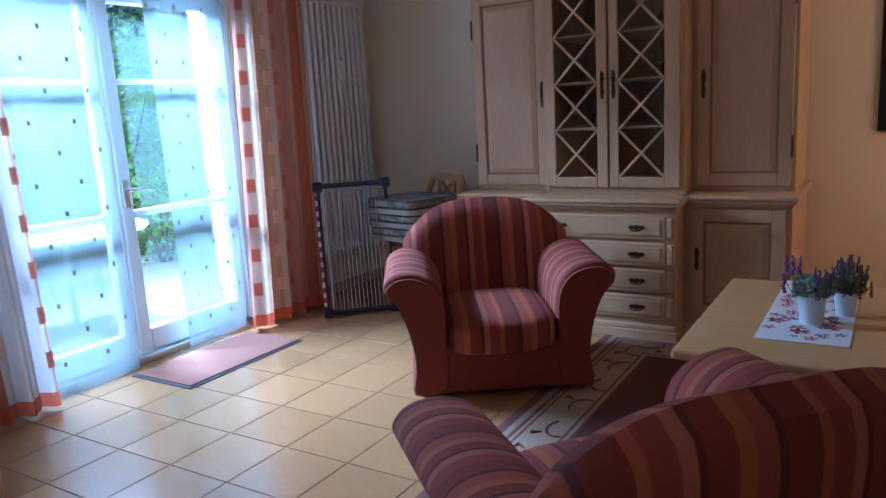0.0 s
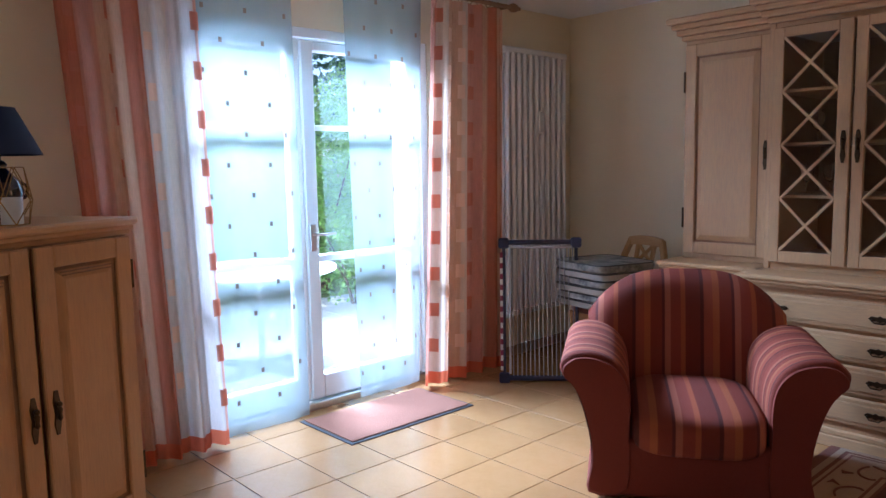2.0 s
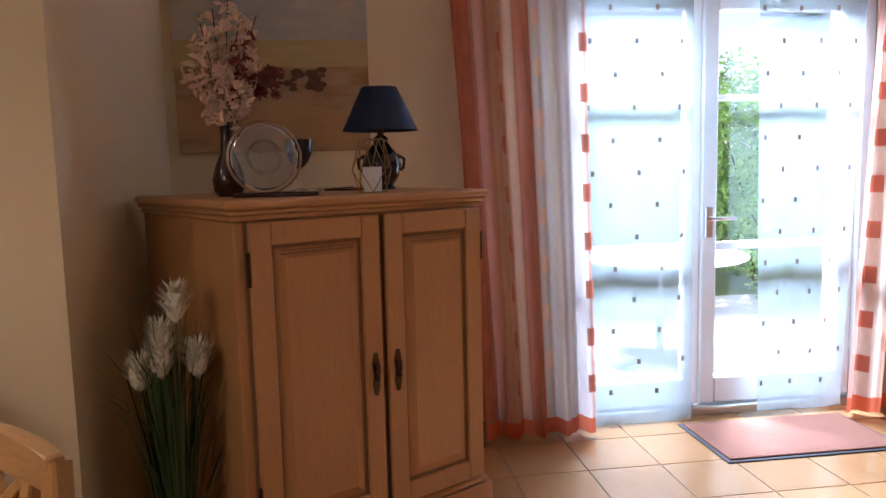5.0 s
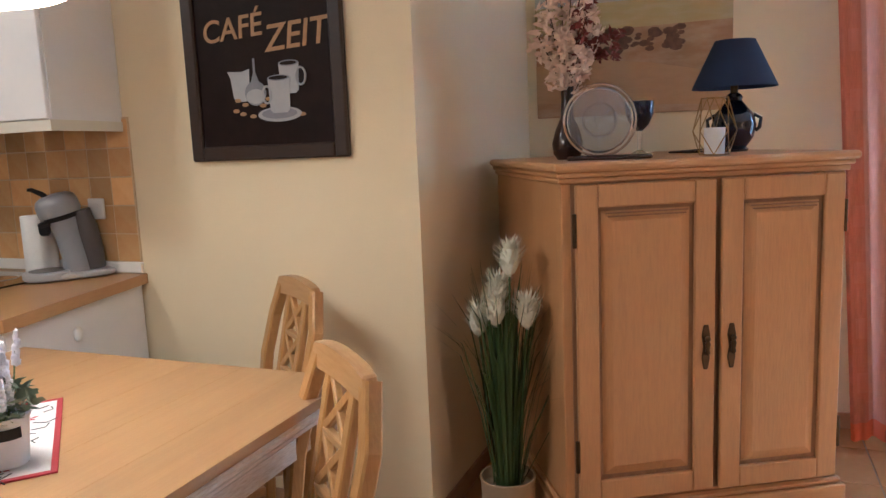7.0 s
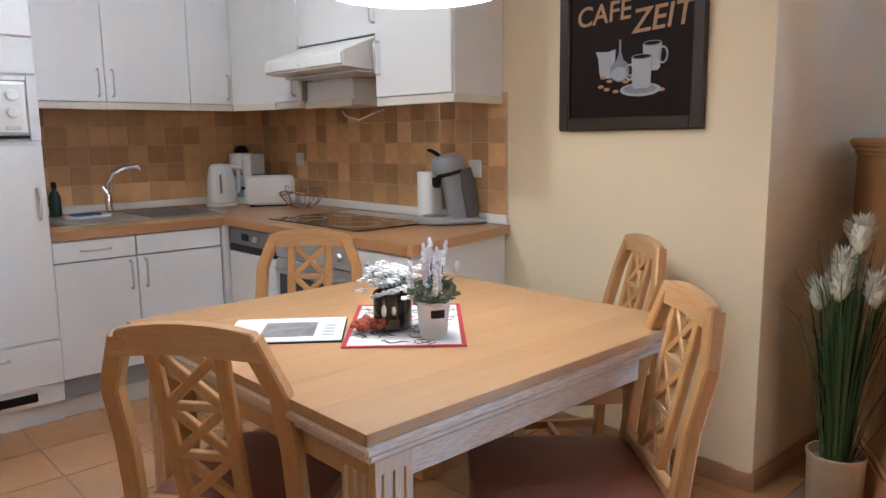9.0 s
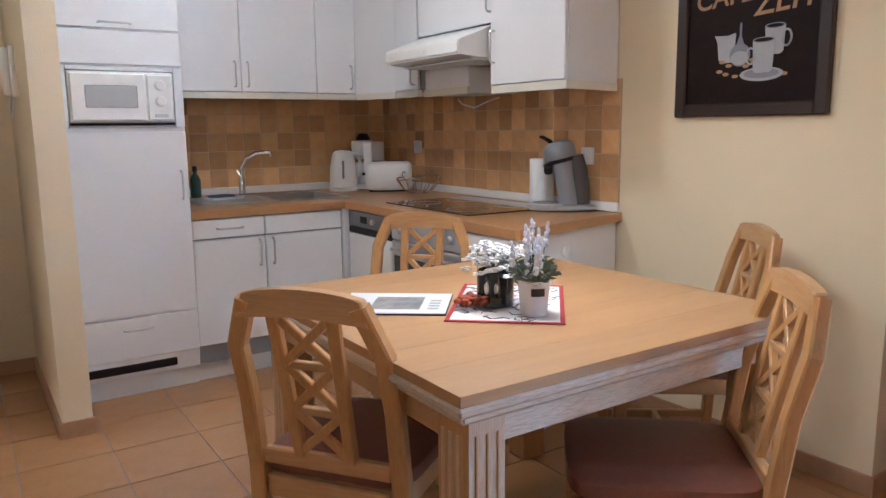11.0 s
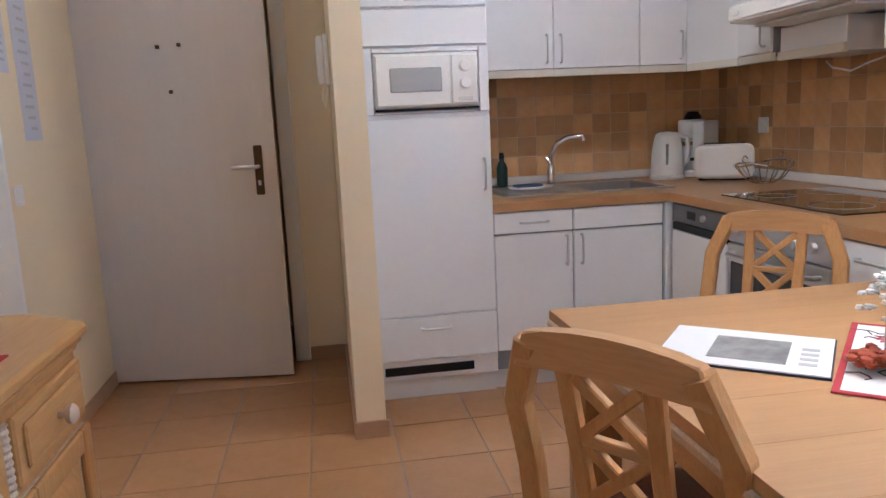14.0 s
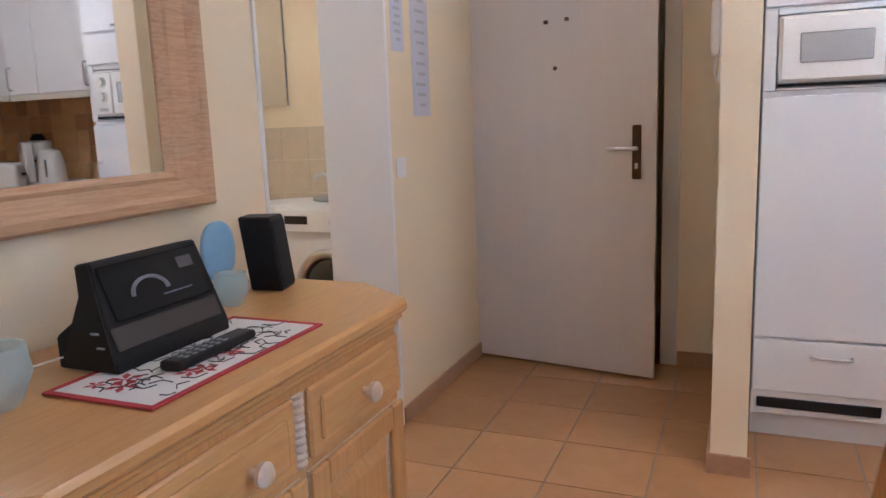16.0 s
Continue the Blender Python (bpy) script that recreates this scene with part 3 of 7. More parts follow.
def spruce(loc, height, seed):
    rng = random.Random(seed)
    t = thing("spruce_tree", "tall dark green conifer behind the hedge", "tree", loc)
    part("trunk", tube([(0, 0, 0), (0.02, 0, height * 0.5), (0, 0, height)], [0.14, 0.09, 0.02], seg=8), BARK, t)
    limbs, crown = bmesh.new(), bmesh.new()
    for k in range(26):
        z = height * (0.12 + 0.86 * k / 26)
        r = (1 - k / 27) * height * 0.24
        for j in range(7):
            a = rng.uniform(0, 6.28)
            tip = (math.cos(a) * r, math.sin(a) * r, z - 0.12 * r)
            tube([(0, 0, z), tip], [0.018, 0.005], limbs, 5)
            for f in (0.45, 0.75, 1.0):
                leaf_cloud(crown, rng, (tip[0] * f, tip[1] * f, z - 0.12 * r * f), (0.22, 0.22, 0.10), 22, 0.07)
    tagged(part("limb", limbs, BARK, t), kind="stuff")
    part("crown", crown, LEAF2, t)


spruce((-13.5, 11.0, -0.1), 7.5, 5)
spruce((-15.5, 14.5, -0.1), 6.5, 6)
PEBBLE = mat("pale_pebble", (0.55, 0.52, 0.48), 0.8, grain=0.4, stain=0.3)
t = thing("border_stones", "row of pale stones edging the planting bed", "stones", (-6.3, 5.2, -0.10), kind="stuff")
rng = random.Random(3)
bm = bmesh.new()
for i in range(70):
    blob((rng.uniform(-0.15, 0.15) - i * 0.012, -1.0 + i * 0.05, 0.04), (rng.uniform(0.04, 0.07), rng.uniform(0.04, 0.08), rng.uniform(0.03, 0.05)), bm, 1)
part("stones", bm, PEBBLE, t)
GARDENWHITE = mat("garden_white", (0.72, 0.72, 0.72), 0.4, grain=0.1, stain=0.1)
GARDENMETAL = mat("garden_metal", (0.20, 0.21, 0.23), 0.35, 0.7, stain=0.2)
t = thing("garden_table", "round white garden table on curved metal legs", "table", (-4.62, 3.50, -0.04))
part("tabletop", lathe([(0.02, 0.715), (0.53, 0.715), (0.55, 0.725), (0.55, 0.742), (0.53, 0.75), (0.02, 0.75)], seg=40), GARDENWHITE, t, smooth=True)
part("column", tube([(0, 0, 0.05), (0, 0, 0.40), (0, 0, 0.714)], [0.024, 0.02, 0.024], seg=12), GARDENMETAL, t, smooth=True)
part("top_collar", lathe([(0.10, 0.70), (0.10, 0.714), (0.03, 0.714)], seg=20), GARDENMETAL, t)
for a in (20, 110, 200, 290):
    c, k = math.cos(radians(a)), math.sin(radians(a))
    part("foot", bar((c * 0.02, k * 0.02, 0.06), (c * 0.36, k * 0.36, 0.024), 0.045, 0.03, bevel=0.006), GARDENMETAL, t, "dark metal foot bar")

# ---- radiator ----
t = thing("radiator", "tall white tubular column radiator on the wall", "radiator", (-3.5, 4.76, 0))
for i in range(11):
    bm = bmesh.new()
    y = 0.032 + i * 0.0625
    for dx in (0.045, 0.095):
        tube([(dx, y, 0.36), (dx, y, 2.17)], 0.0195, bm, 10)
    part("column", bm, WHITE, t, smooth=True)
bm = box(0.03, 0.11, 0.0, 0.69, 2.165, 2.21, 0.014, seg=2)
part("header", bm, WHITE, t)
part("header", box(0.03, 0.11, 0.0, 0.69, 0.32, 0.365, 0.014, seg=2), WHITE, t)
part("heat_meter", box(0.112, 0.14, 0.33, 0.375, 1.62, 1.77, 0.006), WHITE, t, "small white heat meter")
for y in (0.12, 0.57):
    part("bracket", box(0.0, 0.03, y - 0.02, y + 0.02, 1.9, 1.95, 0.003), WHITE, t)
    part("bracket", box(0.0, 0.03, y - 0.02, y + 0.02, 0.5, 0.55, 0.003), WHITE, t)

# ---- drying rack ----
NAVYPL = mat("navy_plastic", (0.010, 0.014, 0.045), 0.45)
WIRE = mat("white_wire", (0.33, 0.33, 0.35), 0.35)
TAPE = striped("striped_tape", [(0.6, 0.58, 0.55, 1), (0.20, 0.02, 0.05, 1)], 0.07, 2)
t = thing("drying_rack", "folded clothes drying rack leaning on the wall", "drying rack", (-3.08, 4.37, 0.0), 42)
t.matrix_world = pose(-3.08, 4.37, 0.0, -9, 0, 42)
for x in (0.012, 0.478):
    part("side_rail", bar((x, 0, 0.03), (x, 0, 0.91), 0.022, 0.03, bevel=0.004, up=(0, 1, 0)), NAVYPL, t)
part("white_rail", bar((0.05, -0.03, 0.06), (0.05, -0.03, 0.87), 0.014, 0.02, up=(0, 1, 0)), WIRE, t)
part("striped_strip", bar((-0.004, -0.012, 0.08), (-0.004, -0.012, 0.84), 0.018, 0.018, up=(0, 1, 0)), TAPE, t, "red and white striped strap")
for x in (0.012, 0.478):
    for z in (0.03, 0.90):
        part("corner_cap", superbox((x, 0, z), (0.035, 0.022, 0.035), 5), NAVYPL, t, smooth=True)
part("cross_rail", tube([(0.02, 0.0, 0.905), (0.47, 0.0, 0.905)], 0.016, seg=8), NAVYPL, t)
part("white_rail", tube([(0.045, -0.02, 0.872), (0.45, -0.02, 0.872)], 0.009, seg=8), WIRE, t)
part("cross_rail", tube([(0.02, 0.0, 0.03), (0.47, 0.0, 0.03)], 0.018, seg=8), NAVYPL, t)
for i in range(15):
    x = 0.07 + i * 0.0275
    part("wire", tube([(x, -0.008, 0.04), (x, -0.008, 0.89)], 0.0035, seg=6), WIRE, t)

# ---- door mat ----
MATRED = mat("mat_red", (0.29, 0.12, 0.075), 0.95, grain=0.6, grain_scale=140, stain=0.2, bump=0.8, bump_scale=300)
MATEDGE = mat("mat_rubber", (0.06, 0.055, 0.06), 0.8)
t = thing("door_mat", "reddish brown door mat with dark rubber edge", "mat", (-3.13, 3.47, 0.0), 0)
part("edge", box(-0.245, 0.245, -0.435, 0.435, 0.001, 0.006, 0.002), MATEDGE, t)
part("carpet", box(-0.225, 0.225, -0.415, 0.415, 0.006, 0.013, 0.003), MATRED, t)

# ---- carpentry shared by the wooden furniture ----


def brass_drop(parent, x, y, z, h=0.10):
    """An ornate antique brass back plate with a hanging drop, on a front that faces -y."""
    bm = slab([(x - 0.006, z - h / 2), (x + 0.006, z - h / 2), (x + 0.013, z - h * 0.25), (x + 0.006, z), (x + 0.014, z + h * 0.25), (x + 0.007, z + h / 2), (x - 0.007, z + h / 2), (x - 0.014, z + h * 0.25),
               (x - 0.006, z), (x - 0.013, z - h * 0.25)], y - 0.005, y, bevel=0.0012)
    blob((x, y - 0.014, z + h * 0.2), (0.009, 0.010, 0.009), bm)
    lathe([(0.003, 0.0), (0.009, -0.012), (0.006, -0.03), (0.008, -0.042), (0.002, -0.05)][::-1], bm, 10, (x, y - 0.014, z + h * 0.18))
    return part("handle", bm, BRASS, parent, "dark antique brass drop handle", smooth=True)


def brass_bail(parent, x, y, z):
    """A dark brass drawer pull: back plate with a curved bail."""
    bm = slab([(x - 0.05, z), (x - 0.035, z - 0.012), (x - 0.015, z - 0.006), (x, z - 0.016), (x + 0.015, z - 0.006), (x + 0.035, z - 0.012), (x + 0.05, z), (x + 0.035, z + 0.013), (x + 0.012, z + 0.008),
               (x, z + 0.017), (x - 0.012, z + 0.008), (x - 0.035, z + 0.013)], y - 0.004, y, bevel=0.001)
    tube([(x - 0.034, y - 0.004, z), (x - 0.034, y - 0.018, z - 0.002), (x - 0.02, y - 0.022, z - 0.016), (x + 0.02, y - 0.022, z - 0.016), (x + 0.034, y - 0.018, z - 0.002), (x + 0.034, y - 0.004, z)], 0.0035, bm, 6)
    return part("handle", bm, BRASS, parent, "dark antique brass drawer pull", smooth=True)


def panel_door(parent, x0, x1, z0, z1, y, material=WASHED, rail=0.07, thick=0.022, groove=GROOVE):
    """A framed door with a recessed groove and a raised panel; the front lies at y, facing -y."""
    b = 0.004
    d = part("door", box(x0 + 0.002, x1 - 0.002, y + thick * 0.7, y + thick, z0 + 0.002, z1 - 0.002), groove, parent)
    front_y = y + thick * 0.7 - 0.0005
    for xa, xb in ((x0, x0 + rail), (x1 - rail, x1)):
        part("stile", box(xa, xb, y, front_y, z0, z1, b), material, d)
    for za, zb in ((z0, z0 + rail), (z1 - rail, z1)):
        part("rail", box(x0 + rail, x1 - rail, y, front_y, za, zb, b), material, d)
    bm = bmesh.new()
    a, r = x0 + rail + 0.012, rail + 0.012
    vs0 = [bm.verts.new(v) for v in ((a, y + thick * 0.68, z0 + r), (x1 - r, y + thick * 0.68, z0 + r), (x1 - r, y + thick * 0.68, z1 - r), (a, y + thick * 0.68, z1 - r))]
    k = 0.03
    vs1 = [bm.verts.new(v) for v in ((a + k, y + 0.003, z0 + r + k), (x1 - r - k, y + 0.003, z0 + r + k), (x1 - r - k, y + 0.003, z1 - r - k), (a + k, y + 0.003, z1 - r - k))]
    bm.faces.new(vs1)
    for i in range(4):
        bm.faces.new((vs0[i], vs0[(i + 1) % 4], vs1[(i + 1) % 4], vs1[i]))
    part("panel", bm, material, d)
    return d


# ---- dresser with glass doors ----
hx, hy = -1.24, 5.608
t = thing("display_cabinet", "large limed oak wall cabinet with lattice glass doors", "cabinet", (hx, hy, 0))
L0, L1, C0, C1, R0, R1 = -0.99, -0.44, -0.42, 0.44, 0.46, 1.00
yl, yc, ul, uc = -0.74, -0.93, -0.56, -0.71      # fronts: lower sides, lower middle, upper sides, upper middle
for x0, x1, y in ((L0, C0, yl), (C0, C1, yc), (C1, R1, yl)):
    part("base_carcass", box(x0, x1, y + 0.022, 0, 0.07, 0.755, 0.003), WASHED, t)
for x0, x1, y in ((L0, C0, yl), (C0, C1, yc), (C1, R1, yl)):
    bm = box(x0 - 0.012, x1 + 0.012, y - 0.006, -0.02, 0.0, 0.055, 0.004)
    part("plinth", bm, WASHED_H, t)
    part("plinth_moulding", box(x0 - 0.004, x1 + 0.004, y + 0.004, -0.02, 0.055, 0.085, 0.006), WASHED_H, t)
for x0, x1, y in ((L0, C0 - 0.02, yl), (C0, C1, yc), (C1 + 0.02, R1, yl)):
    part("edge_moulding", box(x0 - 0.008, x1 + 0.008, y - 0.006, 0, 0.752, 0.768, 0.004), WASHED_H, t)
    part("edge_moulding", box(x0 - 0.024, x1 + 0.024, y - 0.022, 0, 0.768, 0.786, 0.006), WASHED_H, t)
    part("worktop", box(x0 - 0.034, x1 + 0.034, y - 0.032, 0, 0.786, 0.812, 0.008), WASHED_H, t)
for i in range(4):
    z0 = 0.125 + i * 0.153
    d = part("drawer", box(C0 + 0.05, C1 - 0.05, yc - 0.002, yc + 0.022, z0, z0 + 0.135, 0.007), WASHED_H, t)
    part("drawer_field", box(C0 + 0.075, C1 - 0.075, yc - 0.009, yc - 0.001, z0 + 0.022, z0 + 0.113, 0.006), WASHED_H, d)
    for x in (-0.23, 0.23):
        brass_bail(d, x, yc - 0.009, z0 + 0.07)
    part("side_block", box(C1 - 0.045, C1 - 0.012, yc - 0.004, yc + 0.02, z0 + 0.01, z0 + 0.125, 0.006), WASHED, t)
for x0, x1, hxx in ((L0 + 0.03, C0 - 0.03, C0 - 0.065), (C1 + 0.04, R1 - 0.03, C1 + 0.075)):
    d = panel_door(t, x0, x1, 0.11, 0.735, yl - 0.002)
    brass_drop(d, hxx, yl - 0.002, 0.45, 0.13)
# upper part
for x0, x1, y in ((L0 + 0.01, C0, ul), (C1, R1 - 0.01, ul)):
    part("upper_carcass", box(x0, x1, y + 0.022, 0, 0.812, 2.10, 0.003), WASHED, t)
for x0 in (C0, C1 - 0.03):
    part("upright", box(x0, x0 + 0.03, uc + 0.022, 0, 0.812, 2.10, 0.003), WASHED, t)
for z0, z1 in ((2.06, 2.10), (0.812, 0.86)):
    part("cross_board", box(C0 + 0.03, C1 - 0.03, uc + 0.03, 0, z0, z1, 0.002), WASHED_H, t)
# dark oak back puts the shade behind the glass into its colour
part("cabinet_back", box(C0 + 0.03, C1 - 0.03, -0.03, -0.01, 0.86, 2.06), GROOVE, t, "inner back darkened for the cabinet's unlit inside")
for z in (1.19, 1.465, 1.74):
    part("shelf", box(C0 + 0.032, C1 - 0.032, uc + 0.06, -0.03, z, z + 0.016, 0.002), WASHED_H, t)
for x0, x1, y in ((L0, C0 - 0.02, ul), (C0, C1, uc), (C1 + 0.02, R1, ul)):
    for z, h, o in ((2.10, 0.03, 0.008), (2.13, 0.035, 0.03), (2.165, 0.03, 0.052), (2.195, 0.035, 0.075)):
        part("cornice_moulding", box(x0 - o, x1 + o, y - o, 0, z, z + h, 0.008), WASHED_H, t)
for x0, x1, y, hxx in ((L0 + 0.02, C0 - 0.03, ul, C0 - 0.062), (C1 + 0.03, R1 - 0.03, ul, C1 + 0.065)):
    d = panel_door(t, x0, x1, 0.845, 2.075, y - 0.002)
    brass_drop(d, hxx, y - 0.002, 1.42, 0.16)
    part("hinge", tube([((x0 if hxx > x0 + 0.2 else x1), y - 0.006, 1.0), ((x0 if hxx > x0 + 0.2 else x1), y - 0.006, 1.12)], 0.006, seg=6), BRASS, d)
    part("hinge", tube([((x0 if hxx > x0 + 0.2 else x1), y - 0.006, 1.80), ((x0 if hxx > x0 + 0.2 else x1), y - 0.006, 1.92)], 0.006, seg=6), BRASS, d)
for x0, x1, p0, p1, hxx in ((C0 + 0.03, -0.006, -0.335, -0.07, -0.035), (0.006, C1 - 0.03, 0.06, 0.325, 0.032)):
    bm = bmesh.new()
    y = uc - 0.002
    box(x0, p0, y, y + 0.024, 0.85, 2.07, 0.004, bm)
    box(p1, x1, y, y + 0.024, 0.85, 2.07, 0.004, bm)
    box(p0, p1, y, y + 0.024, 0.85, 0.912, 0.004, bm)
    box(p0, p1, y, y + 0.024, 2.018, 2.07, 0.004, bm)
    d = part("glass_door", bm, WASHED, t)
    pane = part("pane", box(p0, p1, y + 0.013, y + 0.016, 0.912, 2.018), GLASS, d)
    pane.visible_shadow = False
    for k in range(4):
        za = 0.912 + k * 0.2765
        part("lattice_bar", bar((p0, y + 0.006, za), (p1, y + 0.006, za + 0.2765), 0.010, 0.015, bevel=0.002, up=(0, 0, 1)), WASHED, d)
        part("lattice_bar", bar((p1, y + 0.0055, za), (p0, y + 0.0055, za + 0.2765), 0.010, 0.015, bevel=0.002, up=(0, 0, 1)), WASHED, d)
    brass_drop(d, hxx, y, 1.45, 0.16)
for i, (x, z) in enumerate([(-0.30, 1.206), (-0.20, 1.206), (0.12, 1.481), (0.22, 1.481), (0.15, 1.206), (0.27, 1.206), (-0.25, 1.481), (0.2, 1.756)]):
    g = thing("drinking_glass", "clear stemmed glass on the cabinet shelf", "glass", (hx + x, hy - 0.45 + 0.05 * (i % 2), z), group="glasses in the cabinet")
    part("bowl", lathe([(0.028, 0.0), (0.028, 0.004), (0.004, 0.01), (0.004, 0.06), (0.03, 0.09), (0.034, 0.13), (0.03, 0.16)], seg=14, cap=False), GLASS, g, smooth=True)

# ---- wall picture beside the dresser ----
t = thing("wall_picture", "dark framed picture on the cream wall", "picture", (0.42, 5.62, 1.5))
bm = bmesh.new()
box(-0.31, -0.26, -0.025, 0, -0.40, 0.40, 0.004, bm)
box(0.26, 0.31, -0.025, 0, -0.40, 0.40, 0.004, bm)
box(-0.26, 0.26, -0.025, 0, -0.40, -0.35, 0.004, bm)
box(-0.26, 0.26, -0.025, 0, 0.35, 0.40, 0.004, bm)
part("picture_frame", bm, BLACK, t)
part("print", box(-0.26, 0.26, -0.010, -0.002, -0.35, 0.35), mat("brown_print", (0.12, 0.08, 0.05), 0.6, grain=0.6, grain_scale=6, stain=0.4), t)

# ---- armchairs ----
STRIPES_Y = striped("striped_upholstery_arm", WORN([(0.20, 0.045, 0.035, 4), (0.095, 0.020, 0.020, 0.9), (0.30, 0.09, 0.07, 3), (0.36, 0.15, 0.10, 2), (0.22, 0.05, 0.04, 3), (0.09, 0.02, 0.024, 0.9), (0.36, 0.15, 0.13, 2.2), (0.25, 0.06, 0.05, 3)]), 0.21, 1)
OAKFOOT = mat("oak_foot", (0.45, 0.25, 0.10), 0.45, grain=0.5, grain_scale=20, stretch=(4, 4, 0.5))
ARM = [(0.265, 0.05), (0.262, 0.30), (0.260, 0.44), (0.278, 0.53), (0.322, 0.59), (0.385, 0.622), (0.455, 0.630), (0.510, 0.615), (0.542, 0.580), (0.540, 0.545), (0.512, 0.520),
       (0.478, 0.475), (0.448, 0.40), (0.425, 0.31), (0.412, 0.22), (0.415, 0.14), (0.427, 0.035)]


def rounded(points, k=3):
    """A closed outline drawn out into a smooth curve through its points."""
    out, n = [], len(points)
    for i in range(n):
        p0, p1, p2, p3 = (points[(i + j - 1) % n] for j in range(4))
        for s in range(k):
            u = s / k
            out.append(tuple(0.5 * (2 * b + (c - a) * u + (2 * a - 5 * b + 4 * c - d) * u * u + (3 * b - a - 3 * c + d) * u ** 3) for a, b, c, d in zip(p0, p1, p2, p3)))
    return out


ARM = rounded(ARM)


def armchair(label, loc, rz):
    t = thing("armchair", label, "armchair", loc, rz, group="matching striped armchairs")
    for s in (-1, 1):
        bm = bmesh.new()
        rings = []
        steps = 22
        for i in range(steps + 1):
            f = i / steps
            y = 0.012 + 0.70 * f ** 1.5
            rise = 0.015 * f ** 3
            end = 1.0 - 0.10 * max(0.0, 1 - f / 0.10) ** 2 - 0.12 * max(0.0, (f - 0.88) / 0.12) ** 2
            rings.append([bm.verts.new((s * (0.36 + (px - 0.36) * end), y, 0.35 + (pz - 0.35) * end + rise * max(0, (pz - 0.3) / 0.3))) for px, pz in ARM])
        k = len(ARM)
        for a, b in zip(rings, rings[1:]):
            for i in range(k):
                bm.faces.new((a[i], a[(i + 1) % k], b[(i + 1) % k], b[i]))
        bm.faces.new(rings[0])
        bm.faces.new(rings[-1][::-1])
        part("armrest", bm, STRIPES_Y, t, "striped rolled armrest", smooth=75)
        bm = slab([(s * (0.36 + (px - 0.36) * 0.93), 0.35 + (pz - 0.35) * 0.93) for px, pz in ARM], -0.006, 0.02, bevel=0.004)
        part("arm_front", bm, PLAINRED, t, "plain dark red front panel", smooth=True)
        bm = bmesh.new()
        rows = []
        for i in range(9):
            y = 0.02 + 0.66 * i / 8
            rows.append([bm.verts.new((s * (px + 0.004), y, pz)) for px, pz in ARM[30:-4]])
        for a, b in zip(rows, rows[1:]):
            for i in range(len(a) - 1):
                bm.faces.new((a[i], a[i + 1], b[i + 1], b[i]))
        part("side_panel", bm, PLAINRED, t, "plain dark red outer side", smooth=True)
    part("base", box(-0.415, 0.415, 0.004, 0.76, 0.036, 0.28, 0.025, seg=3), PLAINRED, t, "plain dark red base", smooth=True)
    bm = superbox((0, 0.262, 0.318), (0.268, 0.350, 0.098), 4.2, nu=40, nv=18)
    part("seat", bm, STRIPES, t, "striped seat cushion", smooth=True)
    bm = bmesh.new()
    nu, nv = 36, 20
    sides = []
    for side in (-1, 1):
        g = []
        for j in range(nv + 1):
            v = j / nv
            row = []
            for i in range(nu + 1):
                u = -1 + 2 * i / nu
                top = 0.872 - 0.20 * abs(u) ** 3.2
                bulge = math.sqrt(max(0, 1 - abs(u) ** 6)) * math.sqrt(max(0, 1 - v ** 9))
                y = 0.66 + 0.13 * v - 0.10 * u * u + side * 0.115 * bulge
                row.append(bm.verts.new((0.452 * u, y, 0.20 + v * (top - 0.20))))
            g.append(row)
        sides.append(g)
        for a, b in zip(g, g[1:]):
            for i in range(nu):
                bm.faces.new((a[i], a[i + 1], b[i + 1], b[i]) if side < 0 else (b[i], b[i + 1], a[i + 1], a[i]))
    bm.faces.new(sides[0][0][::-1] + sides[1][0])
    bmesh.ops.remove_doubles(bm, verts=bm.verts, dist=0.0008)
    part("backrest", bm, STRIPES, t, "striped arched backrest", smooth=True)
    for x in (-0.36, 0.36):
        for y in (0.06, 0.70):
            part("foot", lathe([(0.024, 0.0), (0.034, 0.045)], seg=4, at=(x, y, 0.0)), OAKFOOT, t, "light wooden foot")
    return t


armchair("red striped fabric armchair facing the room", (-1.315, 3.590, 0.0), 34)
armchair("red striped fabric armchair seen from behind", (-0.51, 2.50, 0.012), -132)

# ---- unseen floor lamp in the corner beside the dresser, added for warm light ----
t = thing("floor_lamp", "unseen floor lamp added for the corner's warm light", "lamp", (0.86, 5.18, 0.0))
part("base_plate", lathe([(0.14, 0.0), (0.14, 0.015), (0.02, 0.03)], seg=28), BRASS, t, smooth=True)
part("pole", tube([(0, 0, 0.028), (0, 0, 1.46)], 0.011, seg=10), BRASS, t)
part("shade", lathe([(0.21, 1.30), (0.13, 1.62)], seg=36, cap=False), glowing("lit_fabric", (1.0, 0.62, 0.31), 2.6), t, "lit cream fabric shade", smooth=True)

# ---- rug ----
FIELD = mat("rug_field", (0.10, 0.028, 0.020), 0.95, grain=0.5, grain_scale=120, stain=0.3, bump=0.8, bump_scale=260)
BORDER = mat("rug_border", (0.36, 0.245, 0.165), 0.95, grain=0.4, grain_scale=120, stain=0.25, bump=0.8, bump_scale=260)
LINE = mat("rug_line", (0.17, 0.06, 0.04), 0.95, grain=0.5, grain_scale=120, bump=0.6)
t = thing("rug", "dark red rug with beige scroll border", "rug", (-0.10, 3.36, 0.0))
X, Y = 1.10, 1.36
part("edge_band", box(-X, X, -Y, Y, 0.001, 0.008, 0.002), LINE, t)


